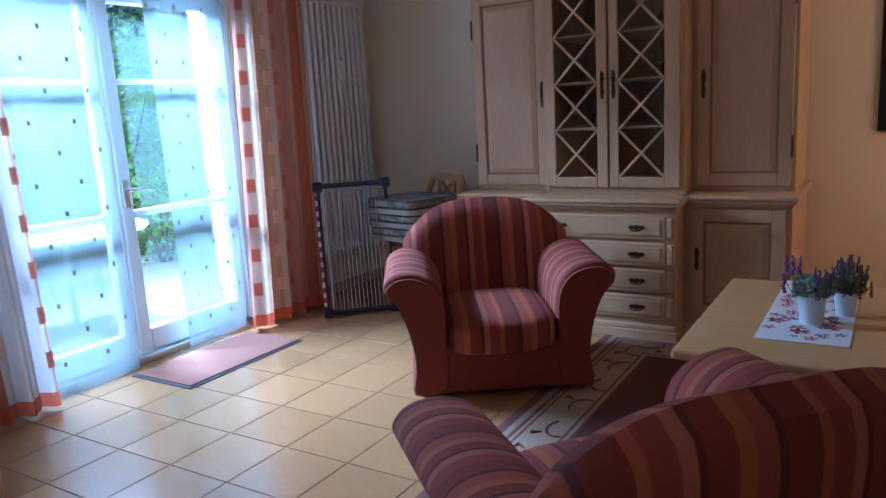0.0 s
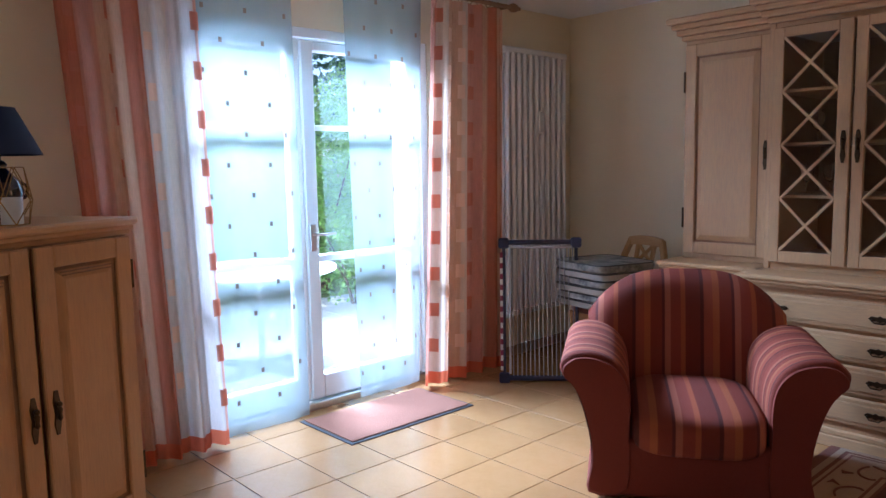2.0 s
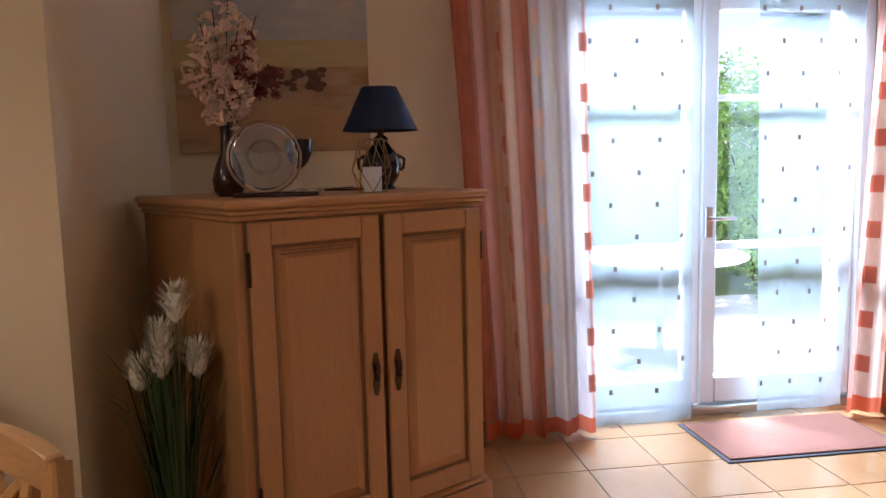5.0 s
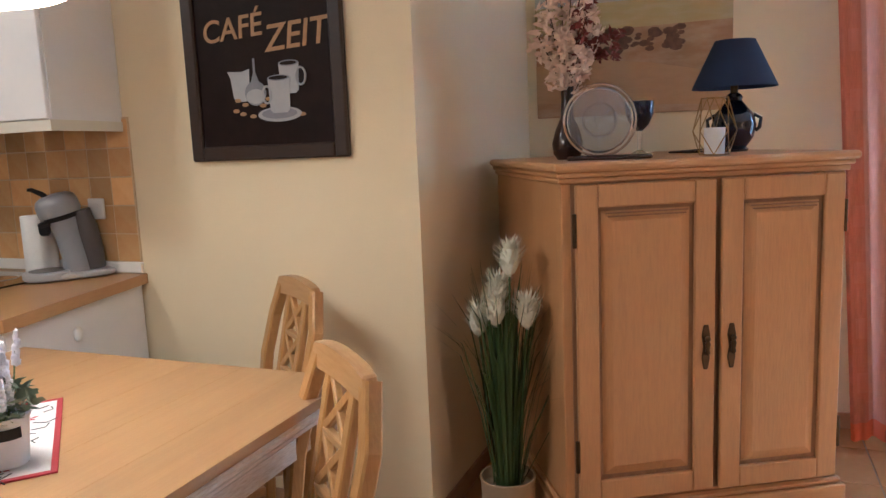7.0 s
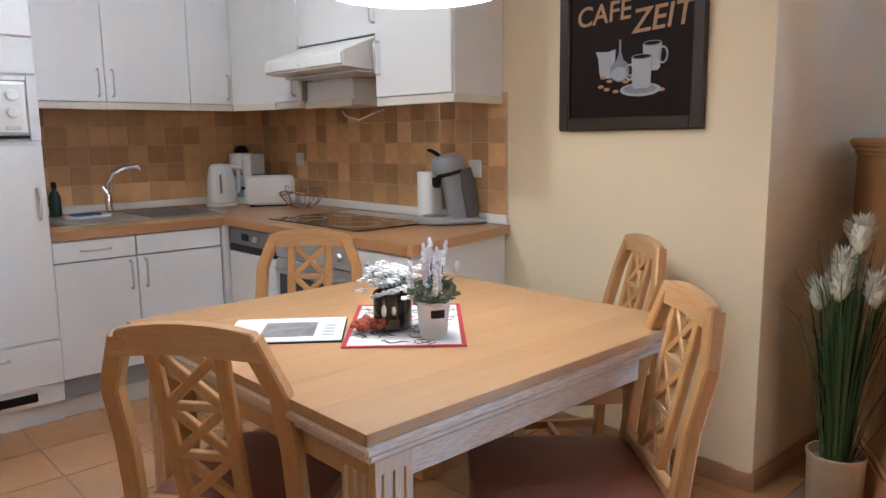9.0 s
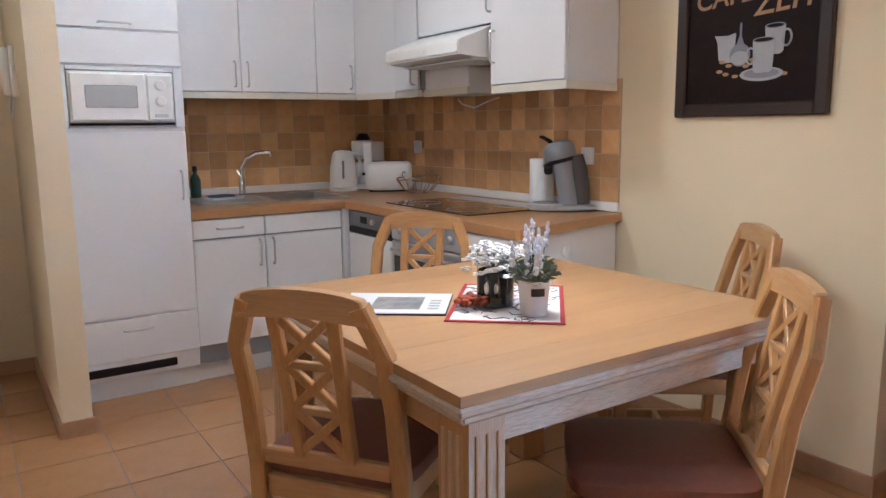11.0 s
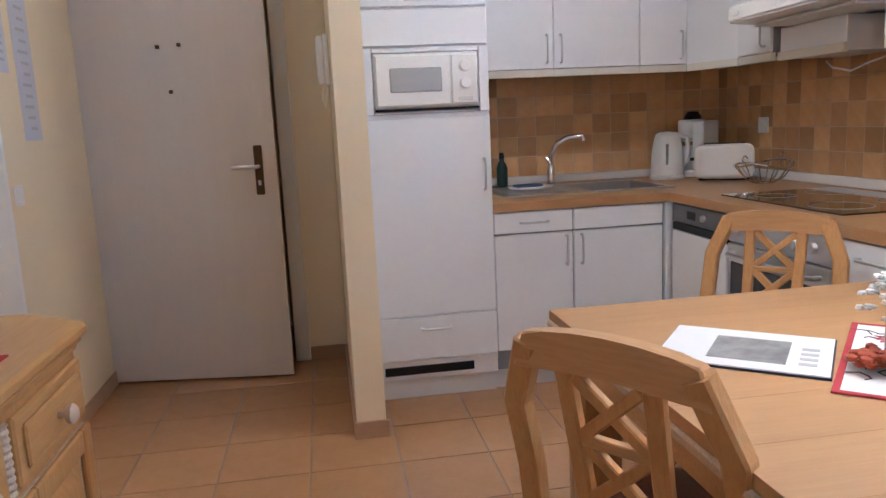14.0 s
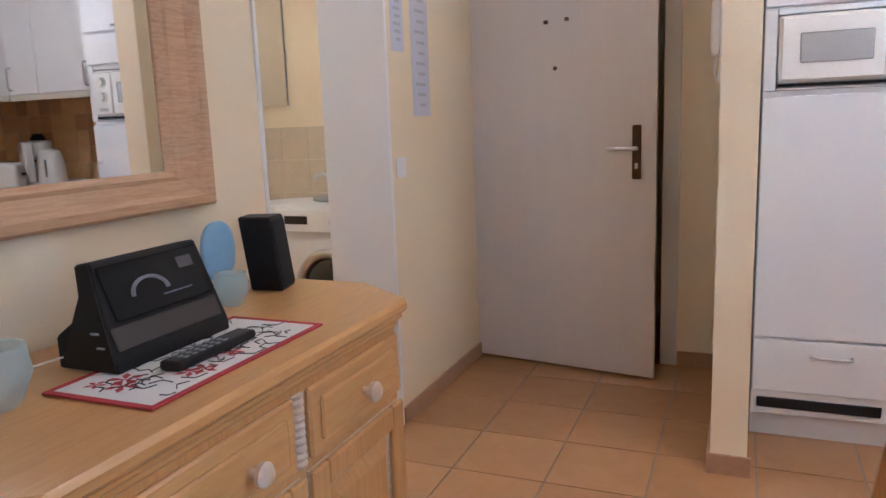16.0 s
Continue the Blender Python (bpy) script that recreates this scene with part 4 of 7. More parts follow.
def frame_band(name, inset, width, z, material, parent):
    bm = bmesh.new()
    x, y = X - inset, Y - inset
    box(-x, -x + width, -y, y, 0.006, z, 0, bm)
    box(x - width, x, -y, y, 0.006, z, 0, bm)
    box(-x + width, x - width, -y, -y + width, 0.006, z, 0, bm)
    box(-x + width, x - width, y - width, y, 0.006, z, 0, bm)
    return part(name, bm, material, parent)


frame_band("outer_stripe", 0.05, 0.03, 0.0095, BORDER, t)
frame_band("border", 0.10, 0.22, 0.0095, BORDER, t)
frame_band("inner_line", 0.29, 0.012, 0.0105, LINE, t)
frame_band("inner_line", 0.115, 0.010, 0.0105, LINE, t)
part("field", box(-X + 0.335, X - 0.335, -Y + 0.335, Y - 0.335, 0.006, 0.0105), FIELD, t)
bm = bmesh.new()


def scroll(cx, cy, turn, flip):
    pts = []
    for i in range(22):
        a = i / 21 * 4.2
        r = 0.058 * (1 - i / 26)
        pts.append((r * math.cos(a) * flip + 0.02 * flip, r * math.sin(a) - 0.06 + 0.12 * (1 - i / 21)))
    c, s = math.cos(turn), math.sin(turn)
    tube([(cx + c * px - s * py, cy + s * px + c * py, 0.0095) for px, py in pts], 0.006, bm, 5)
    tube([(cx + c * px - s * py, cy + s * px + c * py, 0.0095) for px, py in ((-0.01 * flip, 0.05), (-0.045 * flip, 0.075), (-0.06 * flip, 0.045))], [0.004, 0.011, 0.003], bm, 5)


n = 9
for i in range(n):
    y = -Y + 0.28 + (2 * Y - 0.56) * i / (n - 1)
    for x in (-X + 0.205, X - 0.205):
        scroll(x, y, 0.0 if i % 2 else math.pi, 1 if i % 2 else -1)
n = 7
for i in range(n):
    x = -X + 0.30 + (2 * X - 0.60) * i / (n - 1)
    for y in (-Y + 0.205, Y - 0.205):
        scroll(x, y, math.pi / 2 if i % 2 else -math.pi / 2, 1 if i % 2 else -1)
tagged(part("scroll_ornament", bm, LINE, t, "dark brown woven scrolls"), kind="stuff")

# ---- coffee table ----
t = thing("coffee_table", "light pine coffee table on the rug", "table", (0.22, 3.58, 0.0105))
part("tabletop", box(-0.62, 0.62, -0.54, 0.54, 0.49, 0.525, 0.012, seg=3), PINE, t)
part("apron", box(-0.54, 0.54, -0.46, 0.46, 0.40, 0.489, 0.006), PINE, t)
for x in (-0.52, 0.52):
    for y in (-0.44, 0.44):
        part("leg", box(x - 0.035, x + 0.035, y - 0.035, y + 0.035, 0, 0.489, 0.008), PINE_V, t)

# ---- on the coffee table ----
LINEN = mat("white_linen", (0.72, 0.70, 0.70), 0.9, grain=0.2, grain_scale=200, bump=0.4, bump_scale=400)
PRINTRED = mat("printed_red", (0.38, 0.04, 0.05), 0.9, grain=0.3, grain_scale=90)
PRINTBLUE = mat("printed_grey_blue", (0.10, 0.12, 0.22), 0.9, grain=0.3, grain_scale=90)
PRINTBLACK = mat("printed_black", (0.03, 0.03, 0.03), 0.9)
POTWHITE = mat("white_enamel", (0.72, 0.75, 0.80), 0.3, grain=0.1, stain=0.06)
GREEN = mat("stem_green", (0.08, 0.14, 0.05), 0.7, grain=0.4, grain_scale=20, random_value=0.1)
GREYGREEN = mat("grey_green_leaf", (0.22, 0.28, 0.22), 0.8, grain=0.4, grain_scale=20)
LAVENDER = mat("lavender_bloom", (0.16, 0.07, 0.30), 0.8, grain=0.4, grain_scale=60)
PALELAV = mat("pale_lavender_bloom", (0.74, 0.73, 0.80), 0.8, grain=0.3, grain_scale=60)
WHITEBLOOM = mat("white_bloom", (0.82, 0.82, 0.84), 0.7, grain=0.1)


def petals(bm, rng, cx, cy, z, r, n=5):
    """A small flat flower of n pointed petals."""
    a0 = rng.uniform(0, 6.28)
    for i in range(n):
        a = a0 + 2 * math.pi * i / n
        c, s = math.cos(a), math.sin(a)
        vs = [bm.verts.new(v) for v in ((cx, cy, z), (cx + r * 0.55 * c - r * 0.22 * s, cy + r * 0.55 * s + r * 0.22 * c, z), (cx + r * c, cy + r * s, z), (cx + r * 0.55 * c + r * 0.22 * s, cy + r * 0.55 * s - r * 0.22 * c, z))]
        bm.faces.new(vs)


t = thing("table_runner", "white table runner printed with red flowers", "table runner", (-0.03, 3.69, 0.5358), 0)
part("cloth", box(-0.145, 0.145, -0.43, 0.43, 0.0, 0.003, 0.001), LINEN, t)
rng = random.Random(8)
for name, m, k, r in (("red_print", PRINTRED, 46, 0.034), ("blue_print", PRINTBLUE, 46, 0.020)):
    bm = bmesh.new()
    for _ in range(k):
        petals(bm, rng, rng.uniform(-0.12, 0.12), rng.uniform(-0.40, 0.40), 0.0036 if k == 46 else 0.0040, r * rng.uniform(0.6, 1.2), 5)
    tagged(part(name, bm, m, t), kind="stuff")


def potted_lavender(label, loc, bloom, scale=1.0, plate=True, seed=1, count=26, green=GREYGREEN):
    rng = random.Random(seed)
    t = thing("potted_plant", label, "plant", loc, 0)
    t.scale = (scale,) * 3
    part("pot", lathe([(0.036, 0.0), (0.038, 0.004), (0.047, 0.095), (0.050, 0.098), (0.050, 0.104), (0.045, 0.104), (0.043, 0.085), (0.001, 0.085)], seg=24), POTWHITE, t, "white enamelled flower pot", smooth=True)
    if plate:
        bm = bmesh.new()
        rows = [[bm.verts.new(((0.0455 + 0.0016 - 0.0002 * abs(j)) * math.cos(a), (0.0455 + 0.0016) * math.sin(a), z)) for a in [radians(-60 + j * 10 + 100) for j in range(6)]] for z in (0.062, 0.085)]
        for i in range(5):
            bm.faces.new((rows[0][i], rows[0][i + 1], rows[1][i + 1], rows[1][i]))
        part("label_plate", bm, PRINTBLACK, t, "small black label")
    fat = 1.45 if bloom is PALELAV else 1.15
    leaves, stems, heads = bmesh.new(), bmesh.new(), bmesh.new()
    leaf_cloud(leaves, rng, (0, 0, 0.130), (0.070, 0.070, 0.045), 340, 0.017)
    for i in range(count):
        a, r = rng.uniform(0, 6.28), rng.uniform(0.01, 0.095)
        h = rng.uniform(0.17, 0.27) - r * 0.4
        top = (math.cos(a) * r, math.sin(a) * r, h)
        tube([(top[0] * 0.2, top[1] * 0.2, 0.09), (top[0] * 0.7, top[1] * 0.7, h * 0.65), top], 0.0016, stems, 5)
        for k in range(7):
            z = h - 0.05 + k * 0.010
            blob((top[0] + rng.uniform(-0.004, 0.004), top[1] + rng.uniform(-0.004, 0.004), z), ((0.0075 - 0.0006 * k) * fat, (0.0075 - 0.0006 * k) * fat, 0.007 * fat), heads, 1)
    part("foliage", leaves, green, t)
    part("stems", stems, GREEN, t)
    part("blossom", heads, bloom, t)
    return t


potted_lavender("white pot of purple lavender on the runner", (-0.02, 3.50, 0.539), LAVENDER, 1.0, True, 4, 9)

HEATHER = mat("dried_heather", (0.16, 0.11, 0.09), 0.9, grain=0.6, grain_scale=60, color2=(0.07, 0.05, 0.05))
potted_lavender("small pot of dried brown heather on the runner", (0.080, 3.640, 0.539), HEATHER, 0.85, False, 14, 40, mat("dull_grey_leaf", (0.10, 0.11, 0.085), 0.9))

# ---- dining chairs ----
def dining_chair(label, loc, rz, group="chairs round the dining table"):
    """A pine chair that faces -y: arched back with a crossed splat, leather seat."""
    t = thing("dining_chair", label, "chair", loc, rz, group=group)
    for s in (-1, 1):
        prof = [(0.19, 0.0), (0.205, 0.25), (0.205, 0.46), (0.230, 0.64), (0.266, 0.770)]
        bm = sweep([(s * (0.178 + 0.010 * math.sin(z * 3.44)), y, z) for y, z in prof] + [(s * 0.138, 0.291, 0.882)], 0.042, 0.034)
        part("back_post", bm, PINE_V, t)
        part("front_leg", box(s * 0.178 - 0.021, s * 0.178 + 0.021, -0.215, -0.173, 0, 0.432, 0.006), PINE_V, t)
        part("side_rail", box(s * 0.178 - 0.012, s * 0.178 + 0.012, -0.172, 0.19, 0.375, 0.432, 0.004), PINE, t)
        part("stretcher", box(s * 0.178 - 0.010, s * 0.178 + 0.010, -0.172, 0.185, 0.15, 0.18, 0.004), PINE, t)
    part("front_rail", box(-0.156, 0.156, -0.205, -0.182, 0.375, 0.432, 0.004), PINE, t)
    part("back_rail", box(-0.162, 0.162, 0.19, 0.213, 0.375, 0.432, 0.004), PINE, t)
    part("cross_stretcher", bar((-0.167, 0.0, 0.165), (0.167, 0.0, 0.165), 0.02, 0.03, bevel=0.003), PINE, t)
    top = [(0.152 * u, 0.862 + 0.034 + 0.016 * (1 - u * u)) for u in (-0.96, -0.7, -0.35, 0.0, 0.35, 0.7, 0.96)]
    low = [(0.165 * u, 0.838 + 0.012 * (1 - u * u)) for u in (1.0, 0.7, 0.35, 0.0, -0.35, -0.7, -1.0)]
    bm = slab(low[::-1] + top[::-1], 0.272, 0.302, bevel=0.004)
    part("top_rail", bm, PINE, t)
    part("lower_back_rail", bar((-0.166, 0.205, 0.482), (0.166, 0.205, 0.482), 0.024, 0.04, bevel=0.004, up=(0, 0, 1)), PINE, t)
    y = lambda z: 0.205 + (z - 0.48) * 0.225
    for s in (-1, 1):
        part("splat_bar", bar((s * 0.066, y(0.49), 0.49), (s * 0.074, y(0.85), 0.85), 0.030, 0.022, bevel=0.004, up=(0, 1, 0)), PINE_V, t)
    for k in range(3):
        za, zb = 0.508 + k * 0.115, 0.508 + (k + 1) * 0.115 - 0.010
        part("cross_bar", bar((-0.058, y(za), za), (0.058, y(zb), zb), 0.021, 0.018, bevel=0.003, up=(0, 1, 0)), PINE_V, t)
        part("cross_bar", bar((0.058, y(za) + 0.001, za), (-0.058, y(zb) + 0.001, zb), 0.021, 0.018, bevel=0.003, up=(0, 1, 0)), PINE_V, t)
        if k:
            part("rung", bar((-0.058, y(za - 0.005), za - 0.005), (0.058, y(za - 0.005), za - 0.005), 0.018, 0.018, bevel=0.002), PINE, t)
    bm = superbox((0, -0.01, 0.455), (0.200, 0.215, 0.026), 6, nu=36, nv=12)
    part("seat", bm, LEATHER, t, "brown leather seat pad", smooth=True)
    return t


chair = dining_chair("light pine dining chair with a leather seat", (0, 0, 0), 0)


def at_table(px, py, rz):
    """The pose of a chair whose top rail stands over (px, py)."""
    m = pose(0, 0, 0, 0, 0, rz)
    off = m @ Vector((0, 0.290, 0))
    return pose(px - off.x, py - off.y, 0, 0, 0, rz)


chair.matrix_world = at_table(-0.264, 0.350, -54)
copy_thing(chair, at_table(-1.235, -0.715, 134))
copy_thing(chair, at_table(-1.930, 0.325, 53))
copy_thing(chair, at_table(-1.244, 0.872, 49))
spare = copy_thing(chair, pose(-2.66, 4.98, 0, 0, 0, -14))
tagged(spare, "light pine chair stacked with garden cushions", "chair", "chairs round the dining table")

GREYCLOTH = mat("grey_cushion_cloth", (0.34, 0.32, 0.29), 0.9, grain=0.4, grain_scale=140, stain=0.15, bump=0.5, bump_scale=300)
LEAFCLOTH = mat("leaf_print_cloth", (0.32, 0.30, 0.27), 0.9, grain=0.95, grain_scale=12, color2=(0.04, 0.045, 0.055), bump=0.3)
PIPING = mat("dark_piping", (0.03, 0.03, 0.035), 0.8)
rng = random.Random(5)
z = 0.482
for i in range(6):
    h = 0.048 if i < 5 else 0.055
    c = thing("garden_cushion", "grey garden chair cushion with dark piping", "cushion", (-2.69 + rng.uniform(-0.015, 0.015), 4.93 + rng.uniform(-0.01, 0.01), z), -14 + rng.uniform(-3, 3), group="stacked garden cushions")
    part("cover", superbox((0, 0, h / 2), (0.255, 0.235, h / 2), 7, nu=40, nv=12), (GREYCLOTH, LEAFCLOTH)[i % 2], c, smooth=True)
    part("piping", tube([(0.25 * math.copysign(abs(math.cos(a)) ** 0.3, math.cos(a)), 0.23 * math.copysign(abs(math.sin(a)) ** 0.3, math.sin(a)), h * 0.9) for a in [2 * math.pi * j / 40 for j in range(40)]], 0.004, seg=5, closed=True), PIPING, c)
    z += h

# ---- cupboard with doors ----
GOLDOAK = mat("honey_oak", (0.55, 0.292, 0.115), 0.45, grain=0.55, grain_scale=22, stretch=(6, 6, 0.6), stain=0.12, bump=0.25, bump_scale=40, color2=(0.42, 0.22, 0.10))
GOLDOAK_H = mat("honey_oak_rail", (0.56, 0.305, 0.125), 0.45, grain=0.55, grain_scale=22, stretch=(0.6, 6, 6), stain=0.12, bump=0.25, bump_scale=40, color2=(0.44, 0.24, 0.11))
t = thing("cupboard", "honey oak two-door cupboard set across the corner", "cupboard", (-2.335, 1.455, 0), 120.3)
plan = lambda o: [(-0.400 - o, -o), (0.515 + o, -o), (0.515 + o, 0.97), (-0.400 - o, 0.83)]
part("carcass", prism(plan(0.0), 0.10, 1.172, bevel=0.003), GOLDOAK, t)
part("plinth", prism(plan(0.024), 0.0, 0.150, bevel=0.004), GOLDOAK_H, t)
part("plinth_moulding", prism(plan(0.014), 0.150, 0.172, bevel=0.007), GOLDOAK_H, t)
part("top_moulding", prism(plan(0.010), 1.172, 1.190, bevel=0.004), GOLDOAK_H, t)
part("top_moulding", prism(plan(0.020), 1.190, 1.206, bevel=0.005), GOLDOAK_H, t)
part("tabletop", prism(plan(0.032), 1.206, 1.232, bevel=0.008), GOLDOAK_H, t)
# dark sheet behind the doors, its colour stands for shade in the gaps
part("door_gap_shade", box(-0.372, 0.498, -0.006, 0.0, 0.185, 1.170), GROOVE, t, "dark backing that gives the door gaps their shade")
for x0, x1, yf, hxx, edge in ((-0.365, 0.072, -0.030, 0.040, -0.369), (0.090, 0.492, -0.034, 0.122, 0.496)):
    d = panel_door(t, x0, x1, 0.190, 1.168, yf, GOLDOAK, 0.068)
    for k, z in ((0.090, 1.080), (0.096, 1.070)):
        part("carved_line", box(x0 + k, x1 - k, yf - 0.001, yf + 0.004, z, z + 0.004, 0.001), GROOVE, d)
    brass_drop(d, hxx, yf, 0.655, 0.14)
    for z in (0.34, 1.035):
        part("hinge", tube([(edge, yf + 0.004, z - 0.05), (edge, yf + 0.004, z + 0.05)], 0.006, seg=6), BRASS, d)
TOP = 1.233
t = thing("table_lamp", "navy blue table lamp with a glazed foot", "lamp", (-2.845, 1.572, TOP))
t.scale = (1.08, 1.08, 1.08)
part("foot", lathe([(0.045, 0.0), (0.048, 0.008), (0.040, 0.015), (0.062, 0.045), (0.070, 0.085), (0.062, 0.12), (0.036, 0.15), (0.024, 0.165), (0.028, 0.175), (0.020, 0.185), (0.012, 0.19)], seg=28), NAVYGLAZE, t, smooth=True)
part("lamp_neck", lathe([(0.012, 0.186), (0.012, 0.235)], seg=12), BRASS, t)
bm = lathe([(0.133, 0.205), (0.062, 0.355)], seg=36, cap=False)
lathe([(0.131, 0.205), (0.060, 0.355)], bm, 36, cap=False)
part("shade", bm, NAVY, t, "navy fabric lampshade", smooth=True)
for s in (-1, 1):
    part("grip", tube([(0.0, s * 0.058, 0.12), (0.0, s * 0.082, 0.105), (0.0, s * 0.078, 0.075), (0.0, s * 0.066, 0.065)], 0.006, seg=6), NAVYGLAZE, t, smooth=True)
part("cable", tube([(0.03, -0.05, 0.004), (0.08, -0.14, 0.004), (0.02, -0.2, 0.004), (-0.1, -0.16, 0.004), (-0.3, -0.1, 0.004)], 0.003, seg=6), BLACK, t)
GOLDWIRE = mat("gold_wire", (0.35, 0.22, 0.08), 0.3, 1.0)
t = thing("candle_lantern", "geometric wire lantern with a white candle glass", "lantern", (-2.455, 1.520, TOP))
ring = lambda r, z, k, o: [(r * math.cos(2 * math.pi * i / k + o), r * math.sin(2 * math.pi * i / k + o), z) for i in range(k)]
lo, mi, hi = ring(0.045, 0.003, 5, 0), ring(0.068, 0.075, 5, 0.63), ring(0.04, 0.175, 5, 0)
for i in range(5):
    j = (i + 1) % 5
    for a, b in ((lo[i], lo[j]), (lo[i], mi[i]), (lo[j], mi[i]), (mi[i], hi[i]), (mi[i], hi[j]), (hi[i], hi[j])):
        part("wire", tube([a, b], 0.0018, seg=5), GOLDWIRE, t)
part("candle_glass", lathe([(0.030, 0.004), (0.032, 0.085), (0.029, 0.085), (0.027, 0.06)], seg=18), POTWHITE, t, "white candle glass", smooth=True)
DARKVASE = mat("dark_brown_glaze", (0.030, 0.012, 0.010), 0.2, grain=0.3, coat=0.3)
t = thing("vase", "dark brown bottle vase with dried flowers", "vase", (-2.49, 1.055, TOP))
part("vessel", lathe([(0.034, 0.0), (0.048, 0.02), (0.052, 0.055), (0.040, 0.10), (0.022, 0.14), (0.019, 0.20), (0.022, 0.25), (0.018, 0.25), (0.015, 0.15)], seg=26), DARKVASE, t, smooth=True)
DRIED = mat("dried_petal", (0.88, 0.69, 0.55), 0.8, grain=0.4, grain_scale=40, color2=(0.74, 0.48, 0.36))
DRIEDRED = mat("dried_red_petal", (0.24, 0.06, 0.05), 0.8, grain=0.4, grain_scale=40)
rng = random.Random(21)
stems, pale, red = bmesh.new(), bmesh.new(), bmesh.new()
for i in range(15):
    a, r, h = rng.uniform(0, 6.28), rng.uniform(0.03, 0.13), rng.uniform(0.36, 0.62)
    top = Vector((math.cos(a) * r, math.sin(a) * r, h))
    tube([(0, 0, 0.16), (top.x * 0.4, top.y * 0.4, 0.16 + (h - 0.16) * 0.55), top], 0.0018, stems, 5)
    for k in range(12):
        f = 0.35 + 0.65 * k / 12
        c = Vector((top.x * f, top.y * f, 0.16 + (h - 0.16) * f))
        leaf_cloud(red if i == 0 else pale, rng, c + Vector((rng.uniform(-0.025, 0.025), rng.uniform(-0.025, 0.025), 0)), (0.028, 0.028, 0.020), 9, 0.019)
for k in range(10):
    leaf_cloud(red, rng, (0.0 + rng.uniform(-0.03, 0.03), 0.13 + rng.uniform(-0.05, 0.05), 0.36 + rng.uniform(-0.04, 0.04)), (0.02, 0.02, 0.02), 16, 0.014)
tube([(0, 0, 0.18), (0, 0.06, 0.28), (0, 0.13, 0.36)], 0.0018, stems, 5)
part("flower_stems", stems, BARK, t)
part("blossom", pale, DRIED, t, "pale apricot dried blossom")
part("blossom", red, DRIEDRED, t, "dark red dried blossom")
t = thing("glass_disc", "round cut glass disc with a compass star", "ornament", (-2.36, 1.185, TOP), 95)
DISC = see_through("frosted_cut_glass", (0.60, 0.62, 0.66), 0.24, translucent=0.4)
DISCEDGE = glassy("cut_glass", (0.95, 0.95, 0.98), 0.10)
part("stand", box(-0.10, 0.16, -0.035, 0.035, 0.0, 0.014, 0.004), DARKVASE, t, "dark wooden stand")
part("disc", tube([(0.105 * math.cos(a), 0, 0.122 + 0.105 * math.sin(a)) for a in [2 * math.pi * i / 40 for i in range(40)]], 0.010, seg=8, closed=True), DISCEDGE, t, smooth=True)
bm = lathe([(0.0995, -0.004), (0.0995, 0.004)], seg=40)
bmesh.ops.transform(bm, matrix=pose(0, 0, 0.122, 90, 0, 0), verts=bm.verts)
part("disc_face", bm, DISC, t)
for i in range(8):
    a = math.pi * i / 4
    r = 0.085 if i % 2 == 0 else 0.06
    part("star_ray", bar((0.014 * math.cos(a), -0.008, 0.122 + 0.014 * math.sin(a)), (r * math.cos(a), -0.008, 0.122 + r * math.sin(a)), 0.008, 0.008), DISCEDGE, t)
bm = tube([(0.05 * math.cos(a), -0.007, 0.122 + 0.05 * math.sin(a)) for a in [2 * math.pi * i / 30 for i in range(30)]], 0.004, seg=6, closed=True)
part("inner_ring", bm, DISCEDGE, t)
t = thing("goblet", "small black glazed goblet on the cupboard", "goblet", (-2.62, 1.275, TOP))
part("bowl", lathe([(0.009, 0.085), (0.03, 0.105), (0.047, 0.14), (0.050, 0.185), (0.046, 0.185), (0.03, 0.12)], seg=22), NAVYGLAZE, t, smooth=True)
part("stem", lathe([(0.035, 0.0), (0.036, 0.006), (0.007, 0.02), (0.007, 0.086)], seg=22), GLASS, t, "clear glass stem", smooth=True)

# ---- landscape painting ----
t = thing("painting", "unframed landscape painting of dunes and fields", "painting", (-3.5, 1.13, 1.40))
part("canvas", box(0.0, 0.025, -0.43, 0.43, 0.0, 0.78, 0.003), mat("painted_ground", (0.42, 0.25, 0.13), 0.7, grain=0.6, grain_scale=5, stretch=(1, 1, 3), stain=0.3, bump=0.3, color2=(0.62, 0.50, 0.36)), t)
part("painted_sky", box(0.0255, 0.0265, -0.43, 0.43, 0.50, 0.78), mat("painted_sky", (0.45, 0.48, 0.48), 0.7, grain=0.7, grain_scale=4, stretch=(1, 1, 3), color2=(0.70, 0.62, 0.50)), t)
part("painted_field", box(0.0255, 0.0268, -0.43, 0.43, 0.38, 0.50), mat("painted_field", (0.52, 0.42, 0.20), 0.7, grain=0.6, grain_scale=6, stretch=(1, 1, 5), color2=(0.60, 0.52, 0.34)), t)
rng = random.Random(2)
bm = bmesh.new()
for i in range(60):
    y, zz, r = rng.uniform(-0.25, 0.22), rng.uniform(0.28, 0.37), rng.uniform(0.012, 0.035)
    vs = [bm.verts.new((0.0272 + 0.00005 * i / 60, y + r * math.cos(a), zz + 0.6 * r * math.sin(a))) for a in [6.283 * k / 7 for k in range(7)]]
    bm.faces.new(vs)
part("painted_bushes", bm, mat("painted_bush", (0.13, 0.07, 0.05), 0.7, grain=0.7, grain_scale=40, color2=(0.25, 0.13, 0.08)), t)
bm = slab([(-0.43, 0.05), (0.43, 0.0), (0.43, 0.13), (0.10, 0.20), (-0.2, 0.24), (-0.43, 0.22)], 0, 0.001)
